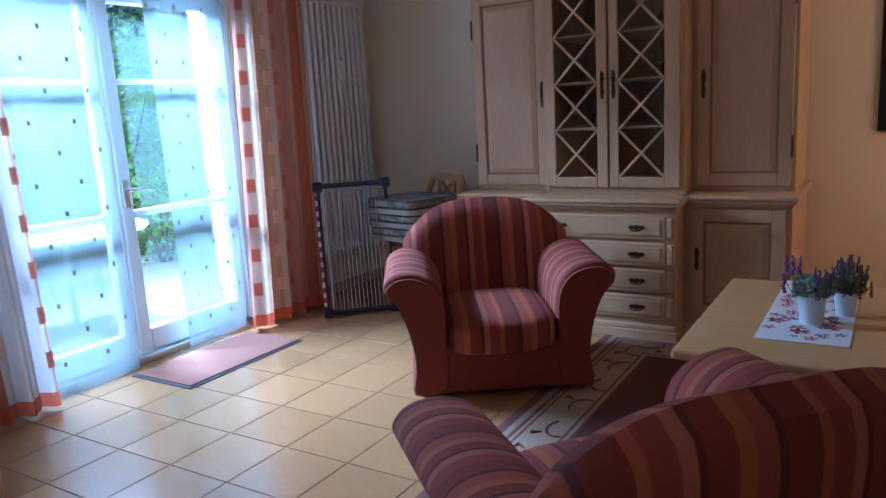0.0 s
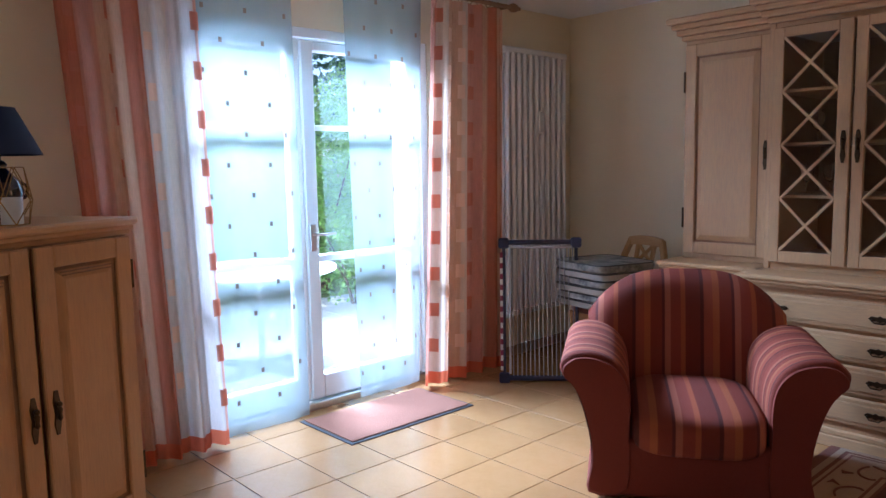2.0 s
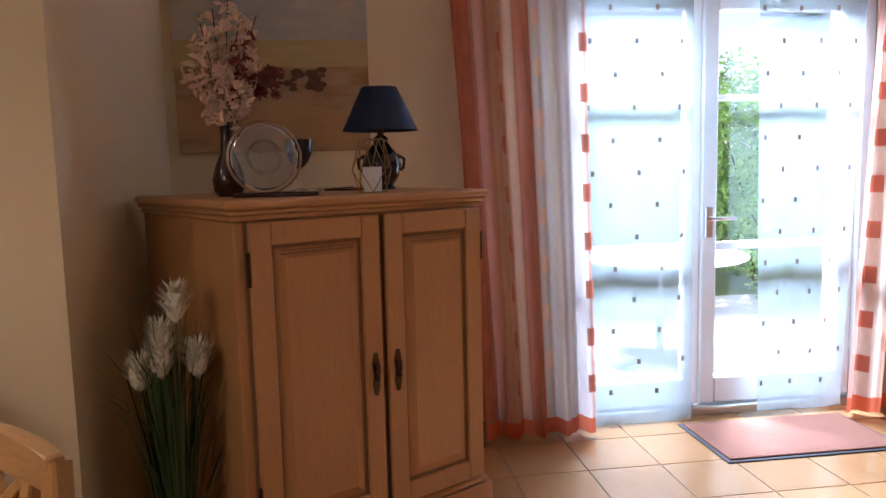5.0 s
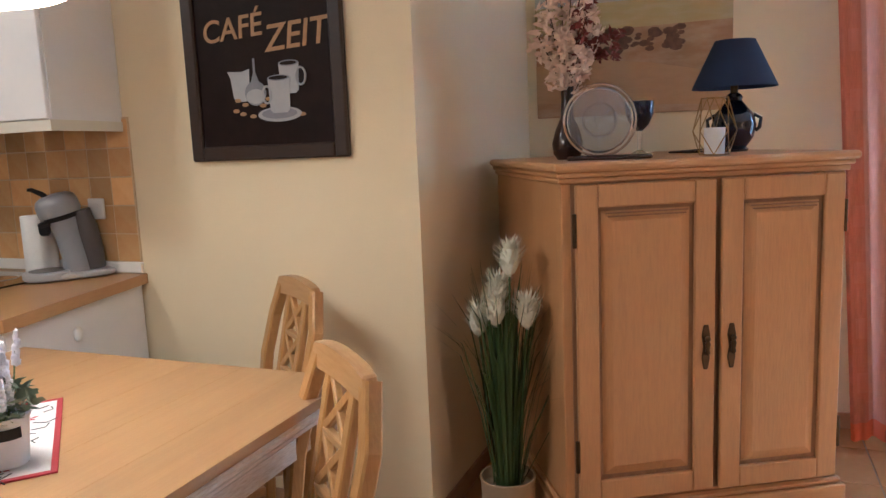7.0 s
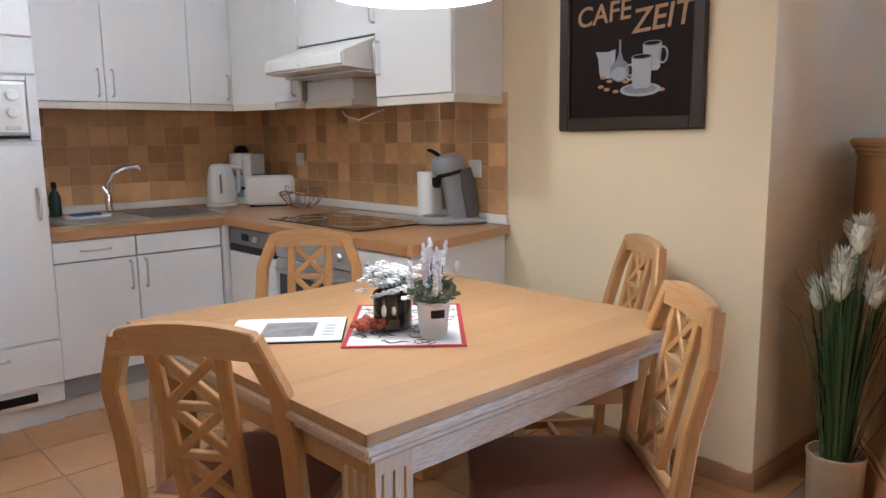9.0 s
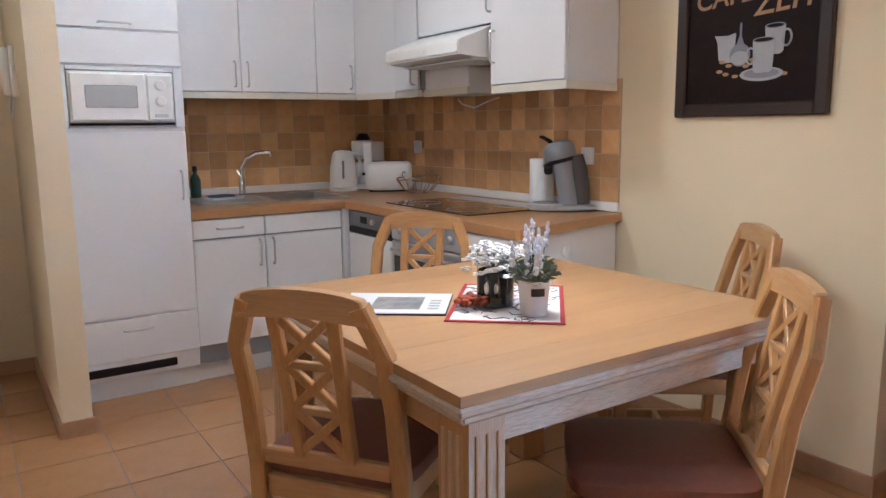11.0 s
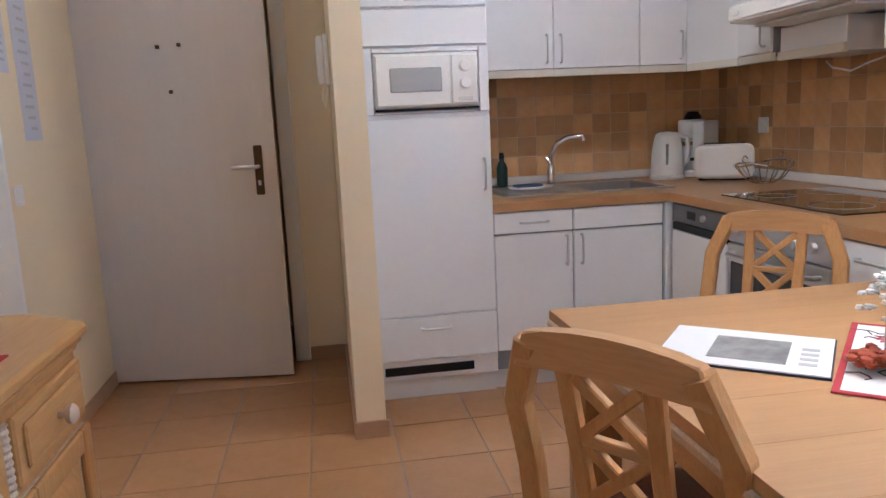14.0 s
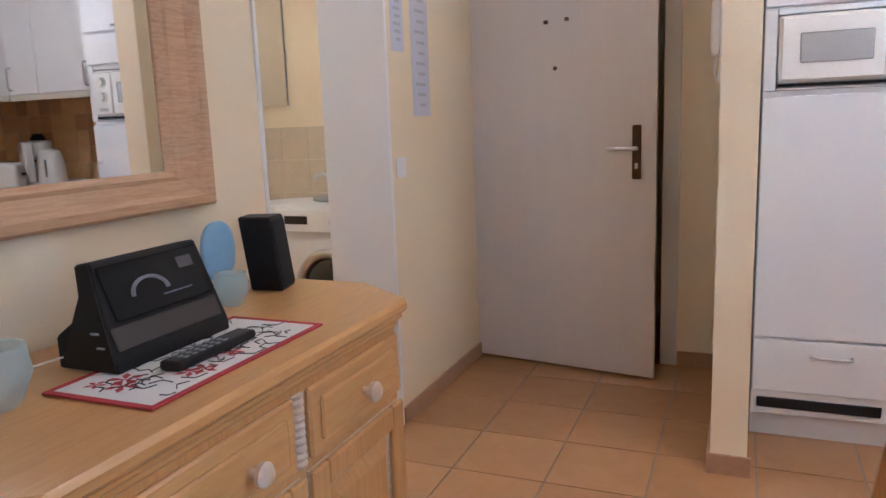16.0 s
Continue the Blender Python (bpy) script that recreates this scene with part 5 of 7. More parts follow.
bmesh.ops.transform(bm, matrix=Matrix(((0, 1, 0, 0.0274), (1, 0, 0, 0), (0, 0, 1, 0.02), (0, 0, 0, 1))), verts=bm.verts)
part("painted_path", bm, mat("painted_path", (0.52, 0.33, 0.18), 0.7, grain=0.6, grain_scale=9, stretch=(1, 1, 4), color2=(0.44, 0.28, 0.14)), t)

# ---- grass plant in a pot ----
t = thing("grass_plant", "artificial grass plant with white plumes in a pot", "plant", (-2.225, 0.893, 0.0))
part("pot", lathe([(0.080, 0.0), (0.084, 0.006), (0.090, 0.19), (0.093, 0.195), (0.093, 0.205), (0.086, 0.205), (0.084, 0.17), (0.001, 0.17)], seg=28), mat("beige_pot", (0.55, 0.44, 0.30), 0.5, grain=0.2, stain=0.1), t, smooth=True)
rng = random.Random(12)
blades = bmesh.new()
for i in range(170):
    a, r, h = rng.uniform(0, 6.28), abs(rng.gauss(0, 0.09)), rng.uniform(0.40, 0.78)
    c, s = math.cos(a), math.sin(a)
    b0 = Vector((c * rng.uniform(0, 0.05), s * rng.uniform(0, 0.05), 0.165))
    pts = [b0, b0 + Vector((c * r * 0.35, s * r * 0.35, h * 0.45)), b0 + Vector((c * r * 0.8, s * r * 0.8, h * 0.8)), b0 + Vector((c * r * 1.35, s * r * 1.35, h * (1.0 - 0.5 * r)))]
    sd = Vector((-s, c, 0)) * 0.0045
    prev = None
    for k, p in enumerate(pts):
        w = sd * (1, 0.9, 0.6, 0.1)[k]
        cur = (blades.verts.new(p - w), blades.verts.new(p + w))
        if prev:
            blades.faces.new((prev[0], prev[1], cur[1], cur[0]))
        prev = cur
part("foliage", blades, mat("grass_blade", (0.045, 0.085, 0.025), 0.5, grain=0.5, grain_scale=9, color2=(0.10, 0.14, 0.04)), t)
PLUME = mat("white_plume", (0.80, 0.78, 0.66), 0.9, grain=0.2, grain_scale=60)
for x, y, z in ((0.03, 0.035, 0.90), (-0.01, -0.02, 0.79), (0.0, -0.085, 0.69), (0.02, 0.085, 0.73), (0.05, -0.01, 0.74)):
    part("stem", tube([(x * 0.2, y * 0.2, 0.165), (x * 0.7, y * 0.7, z * 0.6), (x, y, z)], 0.003, seg=5), GREEN, t)
    bm = blob((x, y, z + 0.035), (0.030, 0.030, 0.050))
    for i in range(230):
        a, f = rng.uniform(0, 6.28), rng.random()
        r = 0.062 * (0.35 + math.sin(min(1, f + 0.12) * 2.6)) * 0.75
        p0, p1 = Vector((x, y, z - 0.02 + 0.075 * f)), Vector((x + math.cos(a) * r, y + math.sin(a) * r, z + 0.02 + 0.10 * f))
        sd = (p1 - p0).cross(Vector((0, 0, 1))).normalized() * 0.006
        bm.faces.new([bm.verts.new(v) for v in (p0 - sd, p0 + sd, p1)])
    part("plume", bm, PLUME, t, "fluffy white plume")

# ---- kitchen ----


def rod_handle(parent, a, b, off=0.028, r=0.005):
    """A slim bow handle from a to b that stands off a front facing -y."""
    a, b = Vector(a), Vector(b)
    d = (b - a).normalized() * 0.012
    o = Vector((0, -off, 0))
    return part("handle", tube([a, a + o * 0.7, a + o + d, b + o - d, b + o * 0.7, b], r, seg=8), STEEL, parent, "slim steel bow handle", smooth=True)


def front(parent, name, x0, x1, z0, z1, y=0.0, thick=0.018, material=LAMINATE):
    return part(name, box(x0 + 0.002, x1 - 0.002, y - thick, y, z0 + 0.002, z1 - 0.002, 0.003), material, parent)


PLINTH = mat("grey_white_plinth", (0.76, 0.76, 0.77), 0.45, stain=0.08)
# dark grey carcass: shade of the gaps between white fronts put into its colour
GAP_SHADE = mat("gap_shade_carcass", (0.25, 0.25, 0.26), 0.7)
# tall fridge unit, front towards +y
t = thing("fridge_unit", "tall white fridge unit with microwave niche", "kitchen unit", (-0.07, -1.798, 0), 180)
W = 0.53
bm = box(0, W, 0.0, 0.62, 0.10, 1.262, 0.002)
part("carcass", bm, LAMINATE, t)
part("upper_carcass", box(0, W, 0.0, 0.62, 1.53, 2.25, 0.002), LAMINATE, t)
part("niche_side", box(0, 0.016, 0.0, 0.62, 1.262, 1.53), LAMINATE, t)
part("niche_side", box(W - 0.016, W, 0.0, 0.62, 1.262, 1.53), LAMINATE, t)
for x0, x1, z0, z1 in ((0.0, 0.042, 1.262, 1.53), (W - 0.042, W, 1.262, 1.53), (0.042, W - 0.042, 1.262, 1.272), (0.042, W - 0.042, 1.510, 1.53)):
    part("niche_trim", box(x0 + 0.001, x1 - 0.001, -0.016, -0.001, z0 + 0.001, z1 - 0.001, 0.002), LAMINATE, t)
part("niche_back", box(0.016, W - 0.016, 0.5, 0.62, 1.262, 1.53), GAP_SHADE, t)
part("plinth", box(0, W, 0.045, 0.6, 0.0, 0.10), PLINTH, t)
part("vent_grille", box(0.02, 0.42, -0.012, 0.0, 0.125, 0.165, 0.003), BLACK, t, "black ventilation grille")
part("vent_rail", box(0.0, W, -0.008, 0.0, 0.165, 0.19), LAMINATE, t)
d = front(t, "drawer", 0, W, 0.19, 0.388)
rod_handle(d, (0.19, -0.018, 0.335), (0.32, -0.018, 0.335))
d = front(t, "fridge_door", 0, W, 0.392, 1.245)
rod_handle(d, (W - 0.035, -0.018, 0.93), (W - 0.035, -0.018, 1.06))
d = front(t, "flap_door", 0, W, 1.535, 1.685)
d = front(t, "upper_door", 0, W, 1.69, 2.25)
rod_handle(d, (0.19, -0.018, 1.715), (0.32, -0.018, 1.715))
m = thing("microwave", "white built-in microwave oven with two dials", "microwave", (-0.07, -1.798, 1.264), 180)
part("housing", box(0.045, W - 0.045, -0.020, 0.40, 0.020, 0.243, 0.006, seg=2), WHITE, m)
d = part("door", box(0.052, 0.362, -0.034, -0.0205, 0.028, 0.236, 0.006), WHITE, m)
part("window", box(0.110, 0.325, -0.0365, -0.033, 0.085, 0.182, 0.004), mat("microwave_window", (0.44, 0.44, 0.45), 0.25, grain=0.4, grain_scale=300), d)
part("control_panel", box(0.368, 0.480, -0.032, -0.021, 0.030, 0.234, 0.005), WHITE, m)
part("foot_rail", box(0.046, W - 0.046, -0.024, -0.004, 0.010, 0.019), BLACK, m)
for z in (0.115, 0.185):
    bm = lathe([(0.026, 0), (0.026, 0.004), (0.020, 0.006), (0.019, 0.016), (0.004, 0.017)], seg=20)
    bmesh.ops.transform(bm, matrix=pose(0.424, -0.032, z, 90, 0, 0), verts=bm.verts)
    part("dial", bm, WHITE, m, smooth=True)
part("button", box(0.395, 0.455, -0.036, -0.032, 0.045, 0.060, 0.002), STEEL, m)
# sink base
t = thing("sink_unit", "white sink base unit with drawer and doors", "kitchen unit", (-0.602, -1.815, 0), 180)
W = 0.80
part("carcass", box(0, W, 0, 0.8, 0.10, 0.822, 0.002), GAP_SHADE, t)
part("plinth", box(0, W, 0.045, 0.6, 0.0, 0.10), PLINTH, t)
d = front(t, "drawer", 0, 0.362, 0.722, 0.818)
rod_handle(d, (0.12, -0.018, 0.77), (0.245, -0.018, 0.77))
front(t, "blind_front", 0.365, W - 0.01, 0.722, 0.818)
d = front(t, "door", 0, 0.362, 0.19, 0.718)
rod_handle(d, (0.33, -0.018, 0.57), (0.33, -0.018, 0.70))
d = front(t, "door", 0.365, W - 0.01, 0.19, 0.718)
rod_handle(d, (0.40, -0.018, 0.57), (0.40, -0.018, 0.70))
# hob side bases, fronts towards +x
HXF = -1.44
t = thing("corner_filler", "white corner filler strip between kitchen units", "panel", (0, 0, 0), group="")
part("strip", box(-1.47, -1.403, -1.832, -1.793, 0.10, 0.821, 0.002), LAMINATE, t)
t = thing("dishwasher", "built-in dishwasher with steel control panel", "dishwasher", (HXF, -1.79, 0), 90)
part("carcass", box(0, 0.48, 0, 0.66, 0.10, 0.822, 0.002), GAP_SHADE, t)
part("plinth", box(-0.0, 0.48, 0.03, 0.6, 0.0, 0.10), PLINTH, t)
d = front(t, "control_panel", 0.02, 0.48, 0.735, 0.82, material=DARKSTEEL)
part("dial_window", box(0.16, 0.23, -0.021, -0.018, 0.76, 0.795, 0.002), BLACK, d)
bm = lathe([(0.016, 0), (0.014, 0.012), (0.003, 0.013)], seg=16)
bmesh.ops.transform(bm, matrix=pose(0.30, -0.018, 0.777, 90, 0, 0), verts=bm.verts)
part("dial", bm, STEEL, d, smooth=True)
part("grip_strip", box(0.022, 0.478, -0.016, 0.0, 0.70, 0.733, 0.002), BLACK, t)
front(t, "door", 0.02, 0.48, 0.12, 0.698)
t = thing("oven", "built-in oven with steel front and dark glass door", "oven", (HXF, -1.305, 0), 90)
part("carcass", box(0, 0.595, 0, 0.66, 0.10, 0.822, 0.002), GAP_SHADE, t)
part("plinth", box(0, 0.595, 0.03, 0.6, 0.0, 0.10), PLINTH, t)
d = front(t, "control_panel", 0, 0.595, 0.715, 0.82, material=STEEL)
for x in (0.08, 0.17, 0.42, 0.51):
    bm = lathe([(0.019, 0), (0.017, 0.016), (0.003, 0.018)], seg=16)
    bmesh.ops.transform(bm, matrix=pose(x, -0.018, 0.767, 90, 0, 0), verts=bm.verts)
    part("dial", bm, STEEL, d, smooth=True)
d = front(t, "oven_door", 0, 0.595, 0.24, 0.712, material=STEEL)
part("glass", box(0.03, 0.565, -0.021, -0.018, 0.27, 0.64, 0.003), BLACKGLASS, d)
rod_handle(d, (0.05, -0.018, 0.675), (0.545, -0.018, 0.675), 0.04, 0.008)
front(t, "lower_front", 0, 0.595, 0.12, 0.237)
t = thing("drawer_unit", "white drawer unit at the counter's end", "kitchen unit", (HXF, -0.705, 0), 90)
part("carcass", prism([(0, 0), (0.355, 0), (0.195, 0.69), (0, 0.69)], 0.10, 0.822), LAMINATE, t)
part("plinth", prism([(0, 0.006), (0.345, 0.006), (0.19, 0.66), (0, 0.66)], 0.0, 0.10), PLINTH, t)
for z0, z1 in ((0.665, 0.818), (0.42, 0.66), (0.12, 0.415)):
    d = front(t, "drawer", 0, 0.354, z0, z1)
    rod_handle(d, (0.12, -0.018, z1 - 0.05), (0.26, -0.018, z1 - 0.05))
bm = blob((0.292, 0.30, 0.735), (0.012, 0.018, 0.026))
part("towel_hook", bm, WHITE, t, "white oval towel hook", smooth=True)
# worktop with a hole for the sink
t = thing("worktop", "L-shaped beech laminate kitchen worktop", "worktop", (0, 0, 0))
S0, S1, T0, T1 = -1.52, -1.14, -2.44, -2.02
for x0, x1, y0, y1 in ((S1, -0.603, SY + 0.001, -1.79), (S0, S1, SY + 0.001, T0), (S0, S1, T1, -1.79), (-1.60, S0, SY + 0.001, -1.79)):
    part("worktop_board", box(x0, x1, y0, y1, 0.8235, 0.862), WORKTOP, t)
bm = prism([(CX + 0.001, SY + 0.001), (-1.60, SY + 0.001), (-1.60, -1.79), (-1.415, -1.79), (-1.415, -0.345), (-1.425, -0.330), (CX + 0.001, -0.495)], 0.8235, 0.862)
part("worktop_board", bm, WORKTOP, t)
part("upstand", box(-2.149, -0.603, SY + 0.001, SY + 0.018, 0.8625, 0.905, 0.003), WHITE, t, "white plastic upstand strip")
part("upstand", box(CX + 0.001, CX + 0.018, SY + 0.018, -0.505, 0.8625, 0.905, 0.003), WHITE, t, "white plastic upstand strip")
t = thing("sink", "stainless steel inset sink with drainer", "sink", (0, 0, 0.862))
bm = bmesh.new()
box(S1, -0.70, T0 - 0.03, T1 + 0.03, 0.0, 0.005, 0.002, bm)
box(S0 - 0.03, S1, T0 - 0.03, T0, 0.0, 0.006, 0.002, bm)
box(S0 - 0.03, S1, T1, T1 + 0.03, 0.0, 0.006, 0.002, bm)
box(S0 - 0.03, S0, T0, T1, 0.0, 0.006, 0.002, bm)
part("rim", bm, STEEL, t)
bm = bmesh.new()
box(S0, S0 + 0.006, T0, T1, -0.15, 0.0, 0, bm)
box(S1 - 0.006, S1, T0, T1, -0.15, 0.0, 0, bm)
box(S0, S1, T0, T0 + 0.006, -0.15, 0.0, 0, bm)
box(S0, S1, T1 - 0.006, T1, -0.15, 0.0, 0, bm)
box(S0, S1, T0, T1, -0.156, -0.15, 0, bm)
part("basin", bm, STEEL, t)
for i in range(7):
    part("drainer_rib", box(S1 + 0.05, -0.74, T0 + 0.03 + i * 0.055, T0 + 0.045 + i * 0.055, 0.005, 0.009, 0.002), STEEL, t)
t = thing("faucet", "chrome kitchen tap with a high curved spout", "tap", (-1.08, -2.47, 0.868))
part("body", lathe([(0.026, 0), (0.026, 0.006), (0.020, 0.01), (0.020, 0.085), (0.014, 0.10)], seg=18), CHROME, t, smooth=True)
part("spout", tube([(0, 0, 0.08), (-0.005, 0.0, 0.16), (-0.03, 0.015, 0.215), (-0.08, 0.04, 0.245), (-0.15, 0.075, 0.25), (-0.155, 0.078, 0.225)], 0.013, seg=10), CHROME, t, smooth=True)
part("lever", bar((0.0, 0, 0.10), (0.03, 0.015, 0.15), 0.016, 0.010, bevel=0.003), CHROME, t)
t = thing("dish_soap", "dark green washing-up liquid bottle", "bottle", (-0.82, -2.50, 0.868))
part("bottle", lathe([(0.026, 0), (0.030, 0.006), (0.030, 0.10), (0.020, 0.125), (0.012, 0.135), (0.012, 0.15)], seg=18), mat("dark_green_plastic", (0.008, 0.03, 0.022), 0.3), t, smooth=True)
part("cap", lathe([(0.014, 0.15), (0.013, 0.175), (0.006, 0.18)], seg=14), BLACK, t)
t = thing("dish_cloth", "folded blue and white dish cloth", "cloth", (-0.90, -2.24, 0.872), 12)
part("fold", superbox((0, 0, 0.008), (0.10, 0.06, 0.008), 6), LINEN, t, smooth=True)
part("fold", superbox((0.02, 0.01, 0.020), (0.07, 0.045, 0.006), 6), mat("blue_cloth", (0.06, 0.10, 0.20), 0.9, grain=0.4, grain_scale=60), t, smooth=True)
t = thing("hob", "black glass ceramic hob in the worktop", "hob", (-1.79, -1.18, 0.8625))
part("glass_plate", box(-0.26, 0.26, -0.37, 0.37, 0.0, 0.006, 0.002), BLACKGLASS, t)
for x, y, r in ((-0.12, -0.2, 0.09), (0.12, -0.2, 0.075), (-0.12, 0.18, 0.075), (0.12, 0.18, 0.105)):
    part("heating_ring", tube([(x + r * math.cos(a), y + r * math.sin(a), 0.0062) for a in [2 * math.pi * i / 36 for i in range(36)]], 0.0014, seg=4, closed=True), STEEL, t)
# small appliances
t = thing("kettle", "white electric kettle with a grey water gauge", "kettle", (-1.73, -2.45, 0.8625), 20)
t.scale = (1.15, 1.15, 1.12)
part("power_base", lathe([(0.078, 0), (0.080, 0.012), (0.070, 0.02)], seg=28), WHITE, t, smooth=True)
part("jug", lathe([(0.072, 0.021), (0.076, 0.04), (0.070, 0.14), (0.058, 0.20), (0.052, 0.212), (0.040, 0.222), (0.004, 0.226)], seg=28), WHITE, t, smooth=True)
part("grip", tube([(-0.055, 0.01, 0.205), (-0.105, 0.02, 0.195), (-0.118, 0.022, 0.14), (-0.105, 0.02, 0.075), (-0.07, 0.012, 0.05)], 0.012, seg=8), WHITE, t, smooth=True)
part("gauge", box(0.045, 0.058, 0.045, 0.055, 0.07, 0.17, 0.003), mat("grey_gauge", (0.2, 0.2, 0.22), 0.3), t)
t = thing("coffee_maker", "white filter coffee maker with black lid", "coffee maker", (-1.93, -2.50, 0.8625), 30)
t.scale = (0.95, 0.95, 1.12)
part("stand", box(-0.09, 0.09, -0.10, 0.09, 0.0, 0.03, 0.008, seg=2), WHITE, t)
part("tank", box(-0.085, 0.085, 0.02, 0.09, 0.03, 0.27, 0.012, seg=2), WHITE, t)
part("filter_holder", lathe([(0.055, 0.17), (0.075, 0.19), (0.078, 0.265), (0.070, 0.275), (0.004, 0.277)], seg=26, at=(0, -0.035, 0)), WHITE, t, smooth=True)
part("jug", lathe([(0.055, 0.032), (0.064, 0.05), (0.060, 0.12), (0.05, 0.15)], seg=24, at=(0, -0.035, 0)), POTWHITE, t, smooth=True)
part("lid", lathe([(0.048, 0.278), (0.050, 0.29), (0.030, 0.315), (0.004, 0.318)], seg=20, at=(0, -0.03, 0)), BLACK, t, "black lid", smooth=True)
t = thing("toaster", "white plastic two-slot toaster", "toaster", (-1.93, -2.22, 0.8625), -30)
part("housing", superbox((0, 0, 0.095), (0.145, 0.085, 0.09), 6, nu=36, nv=16), WHITE, t, smooth=True)
for y in (-0.028, 0.028):
    part("slot", box(-0.10, 0.10, y - 0.012, y + 0.012, 0.175, 0.1875, 0.002), BLACK, t)
part("lever", box(0.142, 0.165, -0.015, 0.015, 0.10, 0.115, 0.003), BLACK, t)
part("foot_plate", box(-0.12, 0.12, -0.065, 0.065, 0.0, 0.012, 0.003), BLACK, t)
t = thing("wire_basket", "chrome wire fruit basket on the worktop", "basket", (-1.97, -1.93, 0.8625), 25)
for k in range(12):
    a = 2 * math.pi * k / 12
    c, s = math.cos(a), math.sin(a)
    part("wire", tube([(c * 0.05, s * 0.05, 0.004), (c * 0.10, s * 0.08, 0.025), (c * 0.155, s * 0.12, 0.075 + 0.03 * c * c)], 0.0032, seg=5), CHROME, t)
part("rim_wire", tube([(0.155 * math.cos(a), 0.12 * math.sin(a), 0.075 + 0.03 * math.cos(a) ** 2) for a in [2 * math.pi * i / 32 for i in range(32)]], 0.005, seg=6, closed=True), CHROME, t)
part("foot_ring", tube([(0.05 * math.cos(a), 0.05 * math.sin(a), 0.004) for a in [2 * math.pi * i / 24 for i in range(24)]], 0.003, seg=6, closed=True), CHROME, t)
for s in (-1, 1):
    part("curl", tube([(s * (0.155 + 0.018 * math.sin(a)), 0.0, 0.12 + 0.016 * (1 - math.cos(a)) - 0.014) for a in [4.5 * i / 10 for i in range(11)]], 0.003, seg=6), CHROME, t)
GREYPL = mat("grey_machine_plastic", (0.25, 0.26, 0.29), 0.32, grain=0.1, stain=0.05)
GREYDK = mat("dark_grey_plastic", (0.07, 0.065, 0.07), 0.35)
t = thing("pad_coffee_machine", "grey coffee pad machine leaning forward", "coffee machine", (-2.005, -0.725, 0.8635), -37)
SILVERPL = mat("silver_plastic", (0.42, 0.43, 0.46), 0.3, grain=0.1, stain=0.05)
part("foot_plate", superbox((-0.01, 0.0, 0.014), (0.145, 0.075, 0.014), 3.5), SILVERPL, t, smooth=True)
part("drip_tray", lathe([(0.078, 0.006), (0.083, 0.012), (0.083, 0.032), (0.076, 0.037), (0.004, 0.037)], seg=30, at=(0.075, 0, 0)), SILVERPL, t, smooth=True)
part("drip_grid", lathe([(0.062, 0.036), (0.062, 0.0385), (0.004, 0.0385)], seg=26, at=(0.075, 0, 0)), GREYDK, t)


part("body", tube([(-0.030, 0, 0.02), (-0.024, 0, 0.09), (-0.010, 0, 0.16), (0.004, 0, 0.225)], [0.052, 0.048, 0.048, 0.054], seg=22), GREYPL, t, smooth=True)
part("tank_cover", tube([(-0.082, 0, 0.03), (-0.078, 0, 0.10), (-0.066, 0, 0.18), (-0.050, 0, 0.250)], [0.042, 0.045, 0.045, 0.040], seg=18), GREYDK, t, "dark grey water tank", smooth=True)
for name, prof, m in (("gap_band", [(0.060, 0.0), (0.062, 0.010), (0.060, 0.020)], BLACK), ("lid", [(0.070, 0.018), (0.074, 0.026), (0.074, 0.062), (0.066, 0.082), (0.045, 0.094), (0.004, 0.098)], GREYPL)):
    bm = lathe(prof, seg=28)
    bmesh.ops.transform(bm, matrix=pose(0.006, 0, 0.222, 0, 14, 0), verts=bm.verts)
    part(name, bm, m, t, smooth=True)
part("spout", superbox((0.068, 0.0, 0.190), (0.020, 0.020, 0.026), 3), BLACK, t, smooth=True)
part("spout_arm", bar((0.02, 0, 0.218), (0.088, 0, 0.200), 0.05, 0.018, bevel=0.004), BLACK, t)
part("lid_lever", tube([(0.045, 0, 0.298), (0.065, 0, 0.318), (0.095, 0, 0.335), (0.110, 0, 0.336)], [0.010, 0.010, 0.008, 0.005], seg=8), BLACK, t, smooth=True)
part("cable", tube([(-0.10, 0.02, 0.02), (-0.13, 0.03, 0.006), (-0.10, -0.09, 0.004), (-0.02, -0.085, 0.004)], 0.004, seg=6), BLACK, t)
t = thing("paper_towel", "white roll of kitchen paper standing upright", "paper roll", (-2.07, -0.945, 0.8625))
part("roll", lathe([(0.02, 0.0), (0.058, 0.0), (0.060, 0.004), (0.060, 0.225), (0.058, 0.23), (0.02, 0.23)], seg=28), mat("paper_white", (0.86, 0.86, 0.86), 0.9, grain=0.1, grain_scale=120, bump=0.4, bump_scale=200), t, smooth=True)
for y, z in ((-0.700, 1.11), (-2.2, 1.13)):
    t = thing("socket", "white wall socket on the tiled splashback", "socket", (CX + 0.010, y, z))
    part("plate", box(0, 0.012, -0.04, 0.04, -0.04, 0.04, 0.004), WHITE, t)
    bm = lathe([(0.022, 0.0), (0.022, 0.002), (0.019, 0.003), (0.004, 0.001)], seg=18)
    bmesh.ops.transform(bm, matrix=pose(0.012, 0, 0, 0, 90, 0), verts=bm.verts)
    part("insert", bm, WHITE, t)
